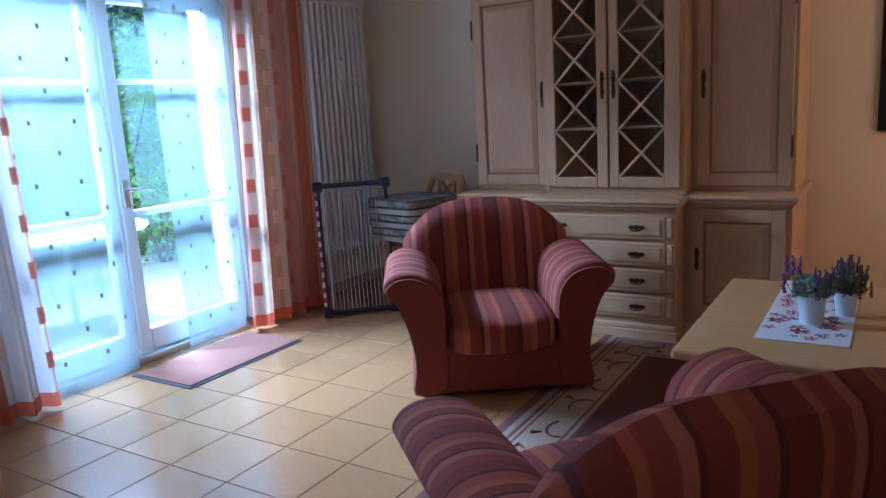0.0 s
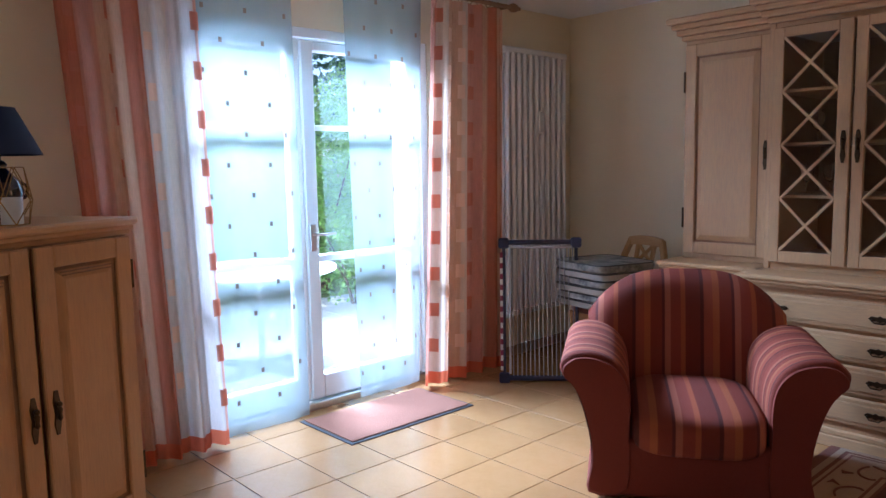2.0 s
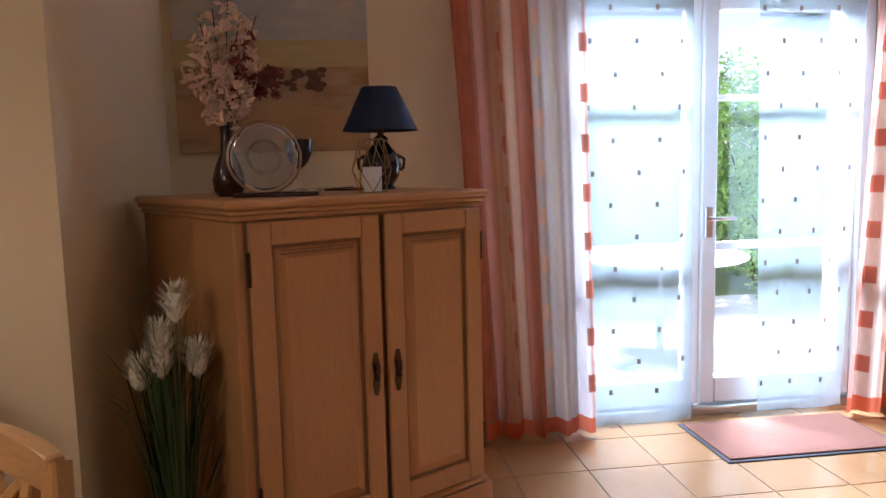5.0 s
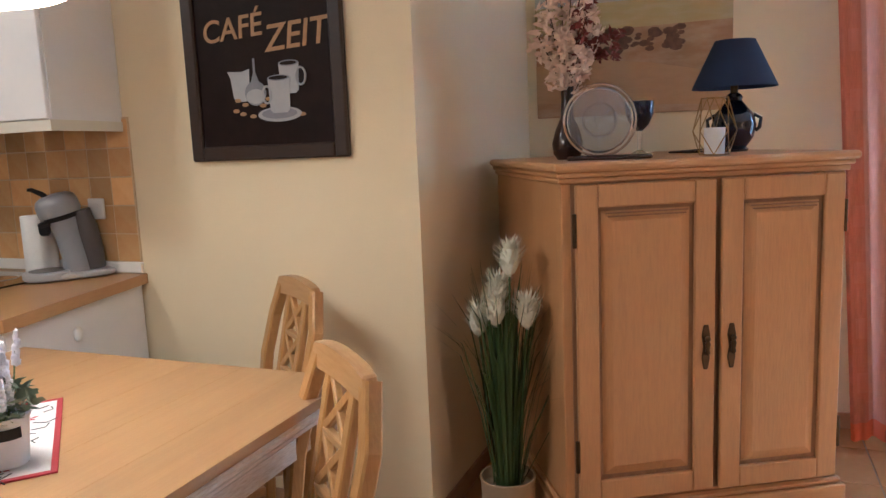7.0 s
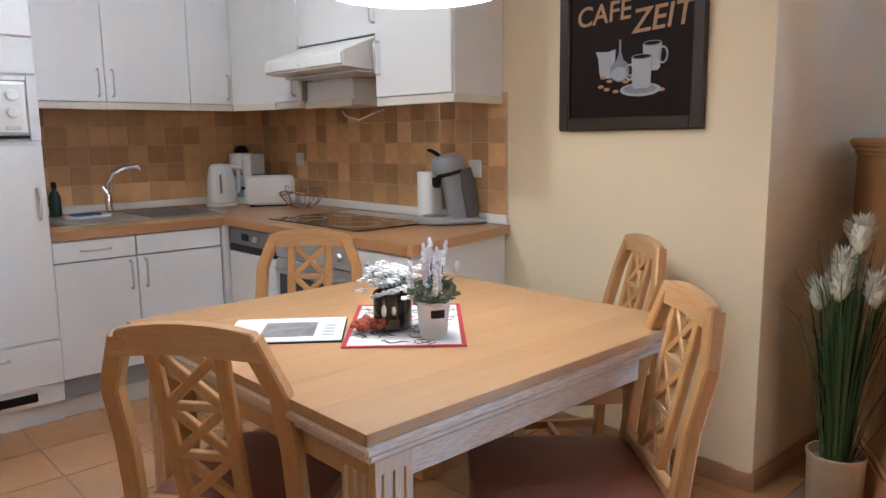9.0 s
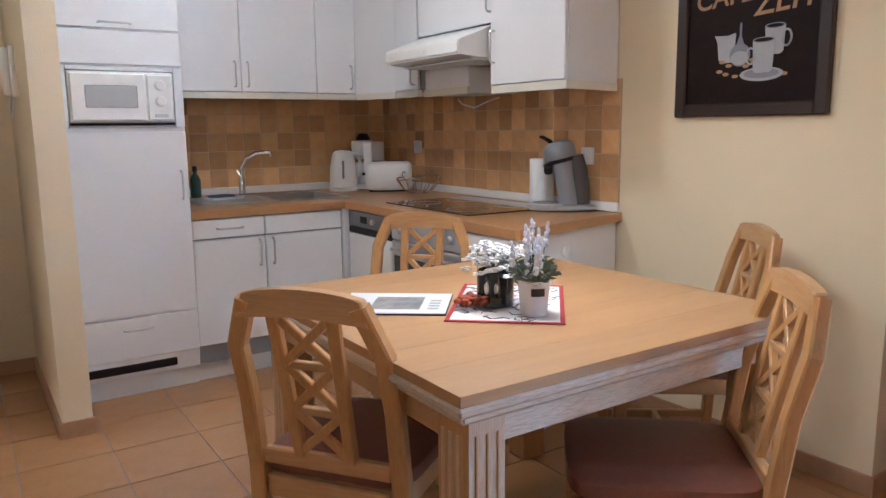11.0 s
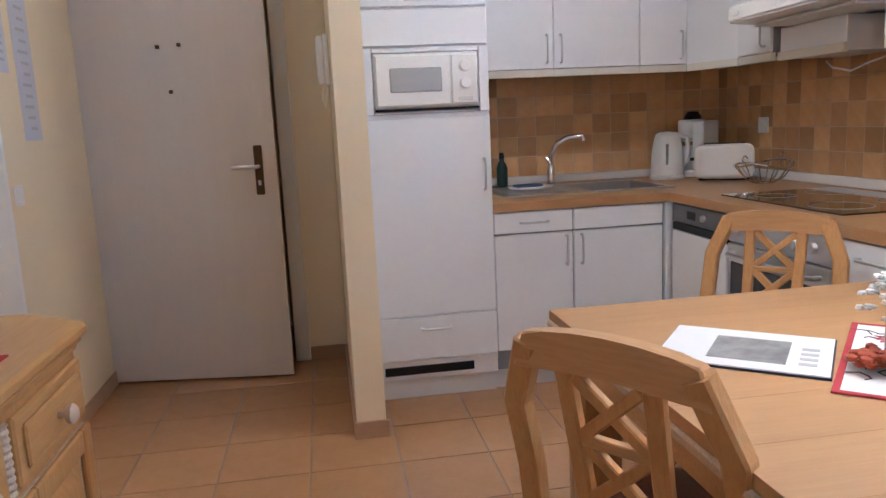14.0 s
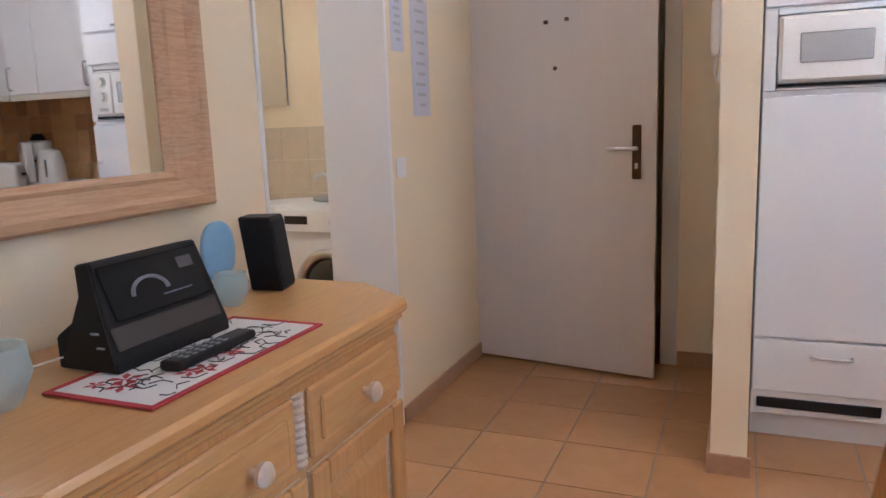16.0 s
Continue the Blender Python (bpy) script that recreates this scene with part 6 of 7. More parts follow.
# wall units
ZB, ZT = 1.45, 2.25
PELMET = mat("cream_pelmet", (0.70, 0.67, 0.58), 0.4)
FY = -2.20
xs = [-0.602, -1.02, -1.46, -1.71]
for i in range(3):
    x1, x0 = xs[i], xs[i + 1]
    t = thing("wall_unit", "white wall cupboard over the sink", "kitchen unit", (x1, FY - 0.018, ZB), 180, group="white wall units")
    w = x1 - x0
    part("carcass", box(0, w, 0, -SY + FY - 0.019, 0.0, ZT - ZB, 0.002), GAP_SHADE, t)
    d = front(t, "door", 0, w, 0.0, ZT - ZB)
    hxx = (w - 0.035, 0.035, w - 0.035)[i]
    rod_handle(d, (hxx, -0.018, 0.03), (hxx, -0.018, 0.16))
    part("light_rail", box(0, w, -0.012, 0.012, -0.035, 0.0, 0.002), PELMET, t)
t = thing("wall_unit", "white diagonal corner wall cupboard", "kitchen unit", (0, 0, ZB), 0, group="white wall units")
part("carcass", prism([(-1.712, SY + 0.001), (-1.712, FY - 0.016), (-1.818, -1.90), (CX + 0.001, -1.90), (CX + 0.001, SY + 0.001)], 0, ZT - ZB), LAMINATE, t)
part("light_rail", prism([(-1.712, FY + 0.004), (-1.80, -1.90), (-1.82, -1.90), (-1.72, FY - 0.02)], -0.035, 0.0), PELMET, t)
t = thing("wall_unit", "narrow white wall cupboard beside the hood", "kitchen unit", (-1.818, -1.898, ZB), 90, group="white wall units")
part("carcass", box(0, 0.25, 0, 0.33, 0.0, ZT - ZB, 0.002), GAP_SHADE, t)
d = front(t, "door", 0, 0.25, 0, ZT - ZB)
rod_handle(d, (0.215, -0.018, 0.03), (0.215, -0.018, 0.16))
part("light_rail", box(0, 0.25, -0.012, 0.012, -0.035, 0.0, 0.002), PELMET, t)
t = thing("wall_unit", "short white wall cupboard above the hood", "kitchen unit", (-1.818, -1.643, 1.72), 90, group="white wall units")
part("carcass", box(0, 0.70, 0, 0.33, 0.0, ZT - 1.72, 0.002), GAP_SHADE, t)
d = front(t, "door", 0, 0.70, 0, ZT - 1.72)
rod_handle(d, (0.64, -0.018, 0.05), (0.64, -0.018, 0.18))
t = thing("wall_unit", "white wall cupboard with a slanted end", "kitchen unit", (-1.768, -0.94, 1.432), 90, group="white wall units")
part("carcass", prism([(0, 0), (0.49, 0), (0.40, 0.38), (0, 0.38)], 0.0, 0.82), LAMINATE, t)
d = front(t, "door", 0, 0.489, 0, 0.82)
rod_handle(d, (0.03, -0.018, 0.10), (0.03, -0.018, 0.24))
part("light_rail", prism([(0, -0.012), (0.495, -0.012), (0.405, 0.378), (0.39, 0.378), (0.475, 0.012), (0, 0.012)], -0.035, 0.0), PELMET, t)
t = thing("cooker_hood", "white slim cooker hood with slanted front", "cooker hood", (-1.60, -1.63, 1.55), 90)
bm = bmesh.new()
pts = [(0.0, 0.02), (0.30, 0.0), (0.50, 0.0), (0.50, 0.168), (0.22, 0.168), (0.0, 0.085)]
a = [bm.verts.new((0.0, y, z)) for y, z in pts]
b = [bm.verts.new((0.66, y, z)) for y, z in pts]
bm.faces.new(a)
bm.faces.new(b[::-1])
for i in range(len(pts)):
    bm.faces.new((a[(i + 1) % 6], a[i], b[i], b[(i + 1) % 6]))
part("body", bm, WHITE, t)
part("front_strip", box(0.005, 0.655, -0.008, 0.0, 0.028, 0.078, 0.003), WHITE, t)
for x in (0.05, 0.30, 0.36):
    part("switch", box(x, x + 0.035, -0.011, -0.008, 0.045, 0.06, 0.001), PLINTH, t)
part("filter", box(0.03, 0.63, 0.09, 0.48, 0.0, 0.010, 0.002), PLINTH, t, "pale grey grease filter")
t = thing("hood_pelmet", "white board under the cooker hood", "panel", (-2.146, -1.60, 1.40))
part("board", box(0.0, 0.30, -0.046, 0.36, 0.018, 0.149, 0.003), LAMINATE, t)
part("light_rail", box(0.29, 0.312, -0.046, 0.36, 0.012, 0.048, 0.002), PELMET, t)
part("cable", tube([(0.15, 0.05, -0.002), (0.16, 0.10, -0.03), (0.12, 0.16, -0.05), (0.10, 0.25, -0.02), (0.08, 0.32, -0.002)], 0.004, seg=6), WHITE, t)

# ---- dining table ----
LIMEWASH = mat("thin_limewash", (0.56, 0.42, 0.29), 0.55, grain=0.7, grain_scale=22, stretch=(8, 8, 1.0), stain=0.25, bump=0.3, bump_scale=40, color2=(0.42, 0.26, 0.13))
TABLEPINE = mat("table_pine", (0.43, 0.248, 0.102), 0.45, grain=0.45, grain_scale=9, stretch=(0.5, 5, 5), stain=0.25, stain_scale=2.0, bump=0.12, bump_scale=30, random_value=0.03, color2=(0.35, 0.195, 0.08))
t = thing("dining_table", "square pine dining table with limed edges", "table", (-0.945, 0.20, 0))
hw = 0.548
for i in range(7):
    part("board", box(-hw, hw, -hw + i * 2 * hw / 7 + 0.0001, -hw + (i + 1) * 2 * hw / 7 - 0.0001, 0.742, 0.765, 0.0006), TABLEPINE, t)
part("edge_moulding", box(-hw - 0.006, hw + 0.006, -hw - 0.006, hw + 0.006, 0.722, 0.7415, 0.005), LIMED, t, "white limed edge")
part("edge_moulding", box(-hw + 0.012, hw - 0.012, -hw + 0.012, hw - 0.012, 0.700, 0.7215, 0.006), LIMED, t, "white limed edge")
for s in (-1, 1):
    part("apron", box(-hw + 0.13, hw - 0.13, s * (hw - 0.055) - 0.011, s * (hw - 0.055) + 0.011, 0.632, 0.70, 0.003), LIMED, t, "limed apron board")
    part("apron", box(s * (hw - 0.055) - 0.011, s * (hw - 0.055) + 0.011, -hw + 0.13, hw - 0.13, 0.632, 0.70, 0.003), PINE, t)
    for r in (-1, 1):
        cx, cy = s * (hw - 0.082), r * (hw - 0.082)
        leg = part("leg", box(cx - 0.05, cx + 0.05, cy - 0.05, cy + 0.05, 0, 0.699, 0.008), PINE_V, t)
        part("leg_face", box(cx - 0.044, cx + 0.044, cy + r * 0.0515 - 0.0012, cy + r * 0.0515 + 0.0012, 0.02, 0.697, 0.0008), LIMEWASH, leg, "white limed face")
        for k in (-0.026, 0.0, 0.026):
            part("flute", box(cx + k - 0.003, cx + k + 0.003, cy + r * 0.053 - 0.0025, cy + r * 0.053 + 0.0025, 0.10, 0.665, 0.0015), PINE_V, leg)
            part("flute", box(cx + s * 0.050 - 0.002, cx + s * 0.050 + 0.002, cy + k - 0.006, cy + k + 0.006, 0.10, 0.665, 0.0015), LIMEWASH, leg)
TZ = 0.7655


def printed_mat(name, label, loc, rz, w, h, seed):
    """A white place mat printed in black and red, with a red bound edge."""
    t = thing(name, label, "place mat", loc, rz)
    part("cloth", box(-w / 2 + 0.012, w / 2 - 0.012, -h / 2 + 0.012, h / 2 - 0.012, 0.0, 0.003), LINEN, t)
    bm = bmesh.new()
    for s in (-1, 1):
        box(s * (w / 2 - 0.006) - 0.006, s * (w / 2 - 0.006) + 0.006, -h / 2, h / 2, 0.0, 0.004, 0.001, bm)
        box(-w / 2 + 0.012, w / 2 - 0.012, s * (h / 2 - 0.006) - 0.006, s * (h / 2 - 0.006) + 0.006, 0.0, 0.004, 0.001, bm)
    part("bound_edge", bm, PRINTRED, t, "dark red bound edge")
    rng = random.Random(seed)
    bm = bmesh.new()
    for _ in range(70):
        x, y, a = rng.uniform(-w / 2 + 0.03, w / 2 - 0.03), rng.uniform(-h / 2 + 0.03, h / 2 - 0.03), rng.uniform(0, 6.28)
        l = rng.uniform(0.012, 0.03)
        tube([(x, y, 0.0032), (x + l * math.cos(a), y + l * math.sin(a), 0.0032), (x + 1.6 * l * math.cos(a + 0.6), y + 1.6 * l * math.sin(a + 0.6), 0.0032)], 0.0014, bm, 4)
    tagged(part("black_print", bm, PRINTBLACK, t, "fine black printed twigs"), kind="stuff")
    bm = bmesh.new()
    for _ in range(9):
        petals(bm, rng, rng.uniform(-w / 2 + 0.04, w / 2 - 0.04), rng.uniform(-h / 2 + 0.04, h / 2 - 0.04), 0.0036, rng.uniform(0.016, 0.034), 5)
    tagged(part("red_print", bm, PRINTRED, t, "dark red printed flowers"), kind="stuff")
    return t


printed_mat("place_mat", "white place mat with red edge on the table", (-0.920, 0.235, TZ), 138, 0.30, 0.44, 3)
potted_lavender("white pot of pale artificial lavender on the mat", (-0.880, 0.385, TZ + 0.0045), PALELAV, 0.88, True, 9, 16)
# candle glass with white blossom
t = thing("candle_vase", "black glass candle vase with white blossom", "vase", (-0.862, 0.248, TZ + 0.0045))
part("vessel", lathe([(0.045, 0.0), (0.050, 0.004), (0.050, 0.095), (0.048, 0.098), (0.046, 0.095), (0.045, 0.01)], seg=28), BLACKGLASS, t, smooth=True)
part("glass_upper", lathe([(0.0495, 0.098), (0.0495, 0.155), (0.0475, 0.155), (0.0475, 0.099)], seg=28, cap=False), GLASS, t, smooth=True)
bm = bmesh.new()
for x, y, r in ((0.046, 0.022, 0.017), (0.030, 0.041, 0.013)):
    blob((x, y, 0.055), (r * 0.4, r * 0.4, r), bm, 2)
part("heart_motif", bm, WHITE, t, "white painted motif", smooth=True)
rng = random.Random(44)
stems, bl = bmesh.new(), bmesh.new()
for i in range(22):
    a, r, h = rng.uniform(0, 6.28), rng.uniform(0.020, 0.080), rng.uniform(0.105, 0.170)
    top = Vector((math.cos(a) * r, math.sin(a) * r, h))
    tube([(top.x * 0.1, top.y * 0.1, 0.02), (top.x * 0.4, top.y * 0.4, 0.11), top], 0.0016, stems, 5)
    for k in range(3):
        c = top + Vector((rng.uniform(-0.014, 0.014), rng.uniform(-0.014, 0.014), rng.uniform(-0.03, 0.012)))
        for j in range(5):
            b = 6.283 * j / 5 + rng.uniform(-0.2, 0.2)
            tilt = rng.uniform(0.1, 0.5)
            blob((c.x + 0.011 * math.cos(b), c.y + 0.011 * math.sin(b), c.z + 0.006 * math.sin(b + tilt)), (0.0085, 0.0085, 0.0035), bl, 1)
part("flower_stems", stems, GREYGREEN, t)
part("blossom", bl, WHITEBLOOM, t, "white artificial blossom")
t = thing("berry_wreath", "small red wooden rose wreath on the mat", "ornament", (-0.785, 0.240, TZ + 0.0045))
rng = random.Random(6)
bm = bmesh.new()
for i in range(46):
    a, r = rng.uniform(0, 6.28), rng.uniform(0.012, 0.042)
    blob((r * math.cos(a), r * math.sin(a), 0.012 + rng.uniform(0, 0.02)), (0.011, 0.011, 0.008), bm, 1)
part("wreath", bm, mat("rust_rose", (0.33, 0.06, 0.018), 0.6, grain=0.4, grain_scale=60), t, smooth=True)
t = thing("photo_folder", "clear folder with a printed grey picture", "folder", (-0.655, 0.068, TZ), 141)
part("back_sheet", box(-0.15, 0.15, -0.118, 0.118, 0.0, 0.004, 0.001), NAVYPL, t)
part("paper", box(-0.147, 0.147, -0.115, 0.115, 0.004, 0.006), mat("white_paper", (0.74, 0.75, 0.78), 0.35), t)
part("printed_picture", box(-0.06, 0.075, -0.075, 0.065, 0.006, 0.0066), mat("grey_print", (0.28, 0.28, 0.28), 0.4, grain=0.8, grain_scale=22, color2=(0.10, 0.09, 0.09)), t)
for k in range(4):
    part("text_bar", box(0.095, 0.125, -0.07 + k * 0.03, -0.055 + k * 0.03, 0.006, 0.0066), mat("text_grey", (0.45, 0.45, 0.47), 0.5) if k == 0 else bpy.data.materials["text_grey"], t)

# ---- pendant lamp ----
t = thing("pendant_lamp", "round white glass pendant lamp over the table", "lamp", (-0.905, 0.31, 1.602))
t.scale = (0.85, 0.85, 1.0)
part("shade", lathe([(0.252, 0.0), (0.256, 0.012), (0.245, 0.045), (0.19, 0.10), (0.10, 0.135), (0.035, 0.15), (0.03, 0.19), (0.012, 0.20)], seg=44, cap=False), glowing("lit_glass", (1.0, 0.80, 0.55), 1.1), t, "lit white glass shade", smooth=True)
part("diffuser", lathe([(0.002, -0.018), (0.12, -0.014), (0.21, -0.002), (0.250, 0.008)], seg=44, cap=False), glowing("lit_diffuser", (1.0, 0.80, 0.55), 4.0), t, "lit opal glass bottom", smooth=True)
part("cord", tube([(0, 0, 0.19), (0, 0, 0.87)], 0.004, seg=6), WHITE, t)
part("ceiling_rose", lathe([(0.05, 0.868), (0.05, 0.885), (0.03, 0.90)], seg=20), WHITE, t)

# ---- coffee picture ----
PICDARK = mat("painted_dark_brown", (0.011, 0.0055, 0.005), 0.55, grain=0.6, grain_scale=14, stain=0.4, color2=(0.022, 0.010, 0.008), spec=0.15)
PICFRAME = mat("brown_picture_frame", (0.028, 0.013, 0.008), 0.45, grain=0.6, grain_scale=30, stretch=(1, 1, 4), stain=0.3)
PICWHITE = mat("painted_white", (0.42, 0.43, 0.46), 0.6, grain=0.5, grain_scale=14, color2=(0.30, 0.31, 0.36))
PICGREY = mat("painted_grey", (0.25, 0.26, 0.30), 0.6, grain=0.5, grain_scale=14)
PICGOLD = mat("painted_gold", (0.42, 0.25, 0.11), 0.6, grain=0.4, grain_scale=30)
t = thing("cafe_picture", "brown framed coffee picture with painted cups", "picture", (CX, 0.105, 1.275), 90)
w, h = 0.315, 0.70
bm = bmesh.new()
box(-w, -w + 0.05, -0.028, -0.001, 0, h, 0.006, bm)
box(w - 0.05, w, -0.028, -0.001, 0, h, 0.006, bm)
box(-w + 0.05, w - 0.05, -0.028, -0.001, 0, 0.05, 0.006, bm)
box(-w + 0.05, w - 0.05, -0.028, -0.001, h - 0.05, h, 0.006, bm)
part("picture_frame", bm, PICFRAME, t)
part("panel", box(-w + 0.05, w - 0.05, -0.014, -0.001, 0.05, h - 0.05), PICDARK, t)


def lettering(body, size, x, z, y, material, parent, shear=0.15, turn=0.0):
    c = bpy.data.curves.new("lettering", "FONT")
    c.body, c.size, c.extrude, c.shear = body, size, 0.0012, shear
    c.offset = 0.001
    o = bpy.data.objects.new("lettering", c)
    scene.collection.objects.link(o)
    d = bpy.data.meshes.new_from_object(o.evaluated_get(bpy.context.evaluated_depsgraph_get()))
    bpy.data.objects.remove(o)
    d.materials.clear()
    d.materials.append(material)
    ob = new("lettering", d)
    ob.parent = parent
    ob.matrix_local = pose(x, y, z, 90, 0, 0) @ pose(0, 0, 0, 0, 0, turn)
    return ob


lettering("CAFÉ", 0.105, -0.235, 0.40, -0.016, PICGOLD, t, 0.12, 3)["label"] = "gold painted lettering"
lettering("ZEIT", 0.122, 0.015, 0.355, -0.016, PICGOLD, t, 0.2, 3)["label"] = "gold painted lettering"


K = 0.82
shrink = lambda pts: [(x * K + 0.02, z * K + 0.03) for x, z in pts]


def ellipse(cx, cz, rx, rz, y, material, name):
    cx, cz, rx, rz = cx * K + 0.02, cz * K + 0.03, rx * K, rz * K
    part(name, slab([(cx + rx * math.cos(a), cz + rz * math.sin(a)) for a in [2 * math.pi * i / 28 for i in range(28)]], y, y + 0.0015), material, t)


def painted_mug(x0, x1, z0, z1, y):
    part("painted_cup", slab(shrink([(x0, z1), (x0 + 0.006, z0 + 0.012), (x0 + 0.02, z0), (x1 - 0.02, z0), (x1 - 0.006, z0 + 0.012), (x1, z1)]), y, y + 0.0015), PICWHITE, t)
    ellipse((x0 + x1) / 2, z1, (x1 - x0) / 2, 0.012, y - 0.001, PICGREY, "painted_rim")
    ellipse((x0 + x1) / 2, z1, (x1 - x0) / 2 - 0.008, 0.008, y - 0.002, PICDARK, "painted_coffee")


ellipse(0.045, 0.145, 0.105, 0.030, -0.0165, PICWHITE, "painted_saucer")
ellipse(0.045, 0.148, 0.085, 0.021, -0.0175, PICGREY, "painted_saucer_well")
part("painted_cup", slab(shrink([(-0.20, 0.33), (-0.185, 0.30), (-0.175, 0.22), (-0.15, 0.205), (-0.11, 0.205), (-0.095, 0.23), (-0.09, 0.335), (-0.13, 0.325)]), -0.016, -0.0145), PICWHITE, t)
ellipse(-0.065, 0.235, 0.052, 0.05, -0.0168, PICGREY, "painted_carafe")
ellipse(-0.065, 0.222, 0.046, 0.03, -0.0178, PICWHITE, "painted_carafe_milk")
part("painted_carafe_neck", slab(shrink([(-0.085, 0.28), (-0.045, 0.28), (-0.06, 0.32), (-0.06, 0.375), (-0.07, 0.375), (-0.07, 0.32)]), -0.0168, -0.0155), PICGREY, t)
painted_mug(0.055, 0.150, 0.225, 0.345, -0.0172)
painted_mug(0.0, 0.105, 0.150, 0.290, -0.0195)
for cx, cz in ((-0.008, 0.225), (0.158, 0.29)):
    part("painted_grip", tube([(cx * K + 0.02 + 0.018 * math.cos(a), -0.018, cz * K + 0.03 + 0.028 * math.sin(a)) for a in [2 * math.pi * i / 18 for i in range(18)]], 0.004, seg=5, closed=True), PICWHITE, t)
rng = random.Random(9)
for i in range(14):
    ellipse(rng.uniform(-0.17, 0.19), rng.uniform(0.135, 0.20) + (0.05 if i % 5 == 0 else 0), 0.016, 0.008, -0.0160 - 0.0001 * i, PICGOLD, "painted_bean")

# ---- entrance ----
t = thing("door_1", "plain greige flush entrance door standing slightly ajar", "door", (1.212, -2.485, 0), 170.8, kind="structure")
part("leaf", box(0.0, 0.89, -0.04, 0.0, 0.008, 2.005, 0.003), DOORPAINT, t)
part("rebate_edge", box(-0.01, 0.90, -0.054, -0.04, 0.012, 2.015, 0.002), DOORPAINT, t)
t2 = part("back_plate", box(0.795, 0.835, -0.062, -0.0542, 0.92, 1.155, 0.004), BRASS, t, "dark bronze lock plate")
part("lever", tube([(0.815, -0.062, 1.055), (0.815, -0.098, 1.055), (0.80, -0.106, 1.055), (0.70, -0.106, 1.055)], 0.009, seg=8), STEEL, t2, "steel lever", smooth=True)
part("keyhole", box(0.808, 0.822, -0.066, -0.062, 0.965, 0.99, 0.002), STEEL, t2)
for x, z in ((0.395, 1.625), (0.495, 1.63)):
    part("coat_hook", box(x - 0.008, x + 0.008, -0.072, -0.0542, z - 0.008, z + 0.008, 0.002), BRASS, t)
bm = lathe([(0.010, 0.0), (0.010, 0.004), (0.004, 0.005)], seg=14)
bmesh.ops.transform(bm, matrix=pose(0.435, -0.0542, 1.42, 90, 0, 0), verts=bm.verts)
part("peephole", bm, BRASS, t)
for z in (0.30, 1.10, 1.75):
    part("hinge", tube([(-0.012, -0.058, z - 0.045), (-0.012, -0.058, z + 0.045)], 0.009, seg=8), STEEL, t)
bm = bmesh.new()
box(0.255, 0.331, DY - 0.24, DY + 0.014, 0, 2.06, 0.003, bm)
box(1.195, 1.219, DY - 0.02, DY + 0.014, 0, 2.06, 0.003, bm)
box(0.331, 1.195, DY - 0.24, DY + 0.014, 2.02, 2.06, 0.003, bm)
structure("door_frame_1", bm, WHITE, "white frame round the entrance door", "door frame")
t = thing("intercom", "white wall intercom handset with a cord", "intercom", (0.055, -2.02, 1.40))
part("base_plate", box(0, 0.022, -0.045, 0.045, 0.0, 0.22, 0.006), WHITE, t)
part("handset", superbox((0.038, 0.0, 0.11), (0.018, 0.024, 0.105), 4), WHITE, t, smooth=True)
part("cord", tube([(0.03, 0.0, 0.005), (0.04, 0.02, -0.05), (0.03, 0.03, -0.09), (0.02, 0.01, -0.04), (0.012, -0.02, 0.002)], 0.004, seg=6), WHITE, t)
PAPER = mat("notice_paper", (0.60, 0.60, 0.68), 0.6)
for y0, y1, z0, z1, k in ((-1.655, -1.545, 1.47, 1.86, 11), (-1.895, -1.725, 1.225, 1.80, 12)):
    t = thing("notice", "printed paper notice pinned to the wall", "notice", (MX, (y0 + y1) / 2, z0))
    w = (y1 - y0) / 2
    part("sheet", box(-0.003, -0.001, -w, w, 0, z1 - z0), PAPER, t)
    for i in range(k):
        z = 0.04 + (z1 - z0 - 0.08) * i / k
        part("text_bar", box(-0.0042, -0.003, -w * 0.5, w * (0.2 + 0.5 * ((i * 7) % 5) / 5), z, z + 0.012), bpy.data.materials["text_grey"], t)
t = thing("light_switch", "white square light switch", "switch", (MX, -1.58, 1.03))
part("plate", box(-0.009, -0.001, -0.038, 0.038, -0.038, 0.038, 0.003), WHITE, t)
part("rocker", box(-0.014, -0.009, -0.026, 0.026, -0.026, 0.026, 0.003), WHITE, t)
# bathroom opening and what shows in it
bm = bmesh.new()
box(MX - 0.008, MX + 0.278, B0 - 0.002, B0 + 0.012, 0, 2.02, 0.003, bm)
box(MX - 0.008, MX + 0.278, B1 - 0.012, B1 + 0.002, 0, 2.02, 0.003, bm)
box(MX - 0.008, MX + 0.278, B0 + 0.012, B1 - 0.012, 2.008, 2.022, 0.003, bm)
structure("door_frame_2", bm, WHITE, "white lining of the bathroom doorway", "door frame")
BATHTILE = mat("beige_bath_tile", (0.66, 0.56, 0.40), 0.25, grain=0.2, grain_scale=12, stain=0.1)
bm = bmesh.new()
for i in range(8):
    for j in range(6):
        box(1.495 + i * 0.19, 1.683 + i * 0.19, -2.849, -2.842, 0.002 + j * 0.2, 0.199 + j * 0.2, 0.0015, bm)
structure("bath_wall_tiles", bm, BATHTILE, "glossy beige bathroom wall tiles", "tiles")
t = thing("washing_machine", "white front-loading washing machine in the bathroom", "washing machine", (1.83, -2.02, 0.0), 180)
part("housing", box(-0.30, 0.30, 0.0, 0.58, 0.01, 0.82, 0.01, seg=2), WHITE, t)
part("control_strip", box(-0.295, 0.295, -0.012, 0.0, 0.69, 0.80, 0.004), WHITE, t)
bm = lathe([(0.030, 0), (0.027, 0.02), (0.004, 0.022)], seg=20)
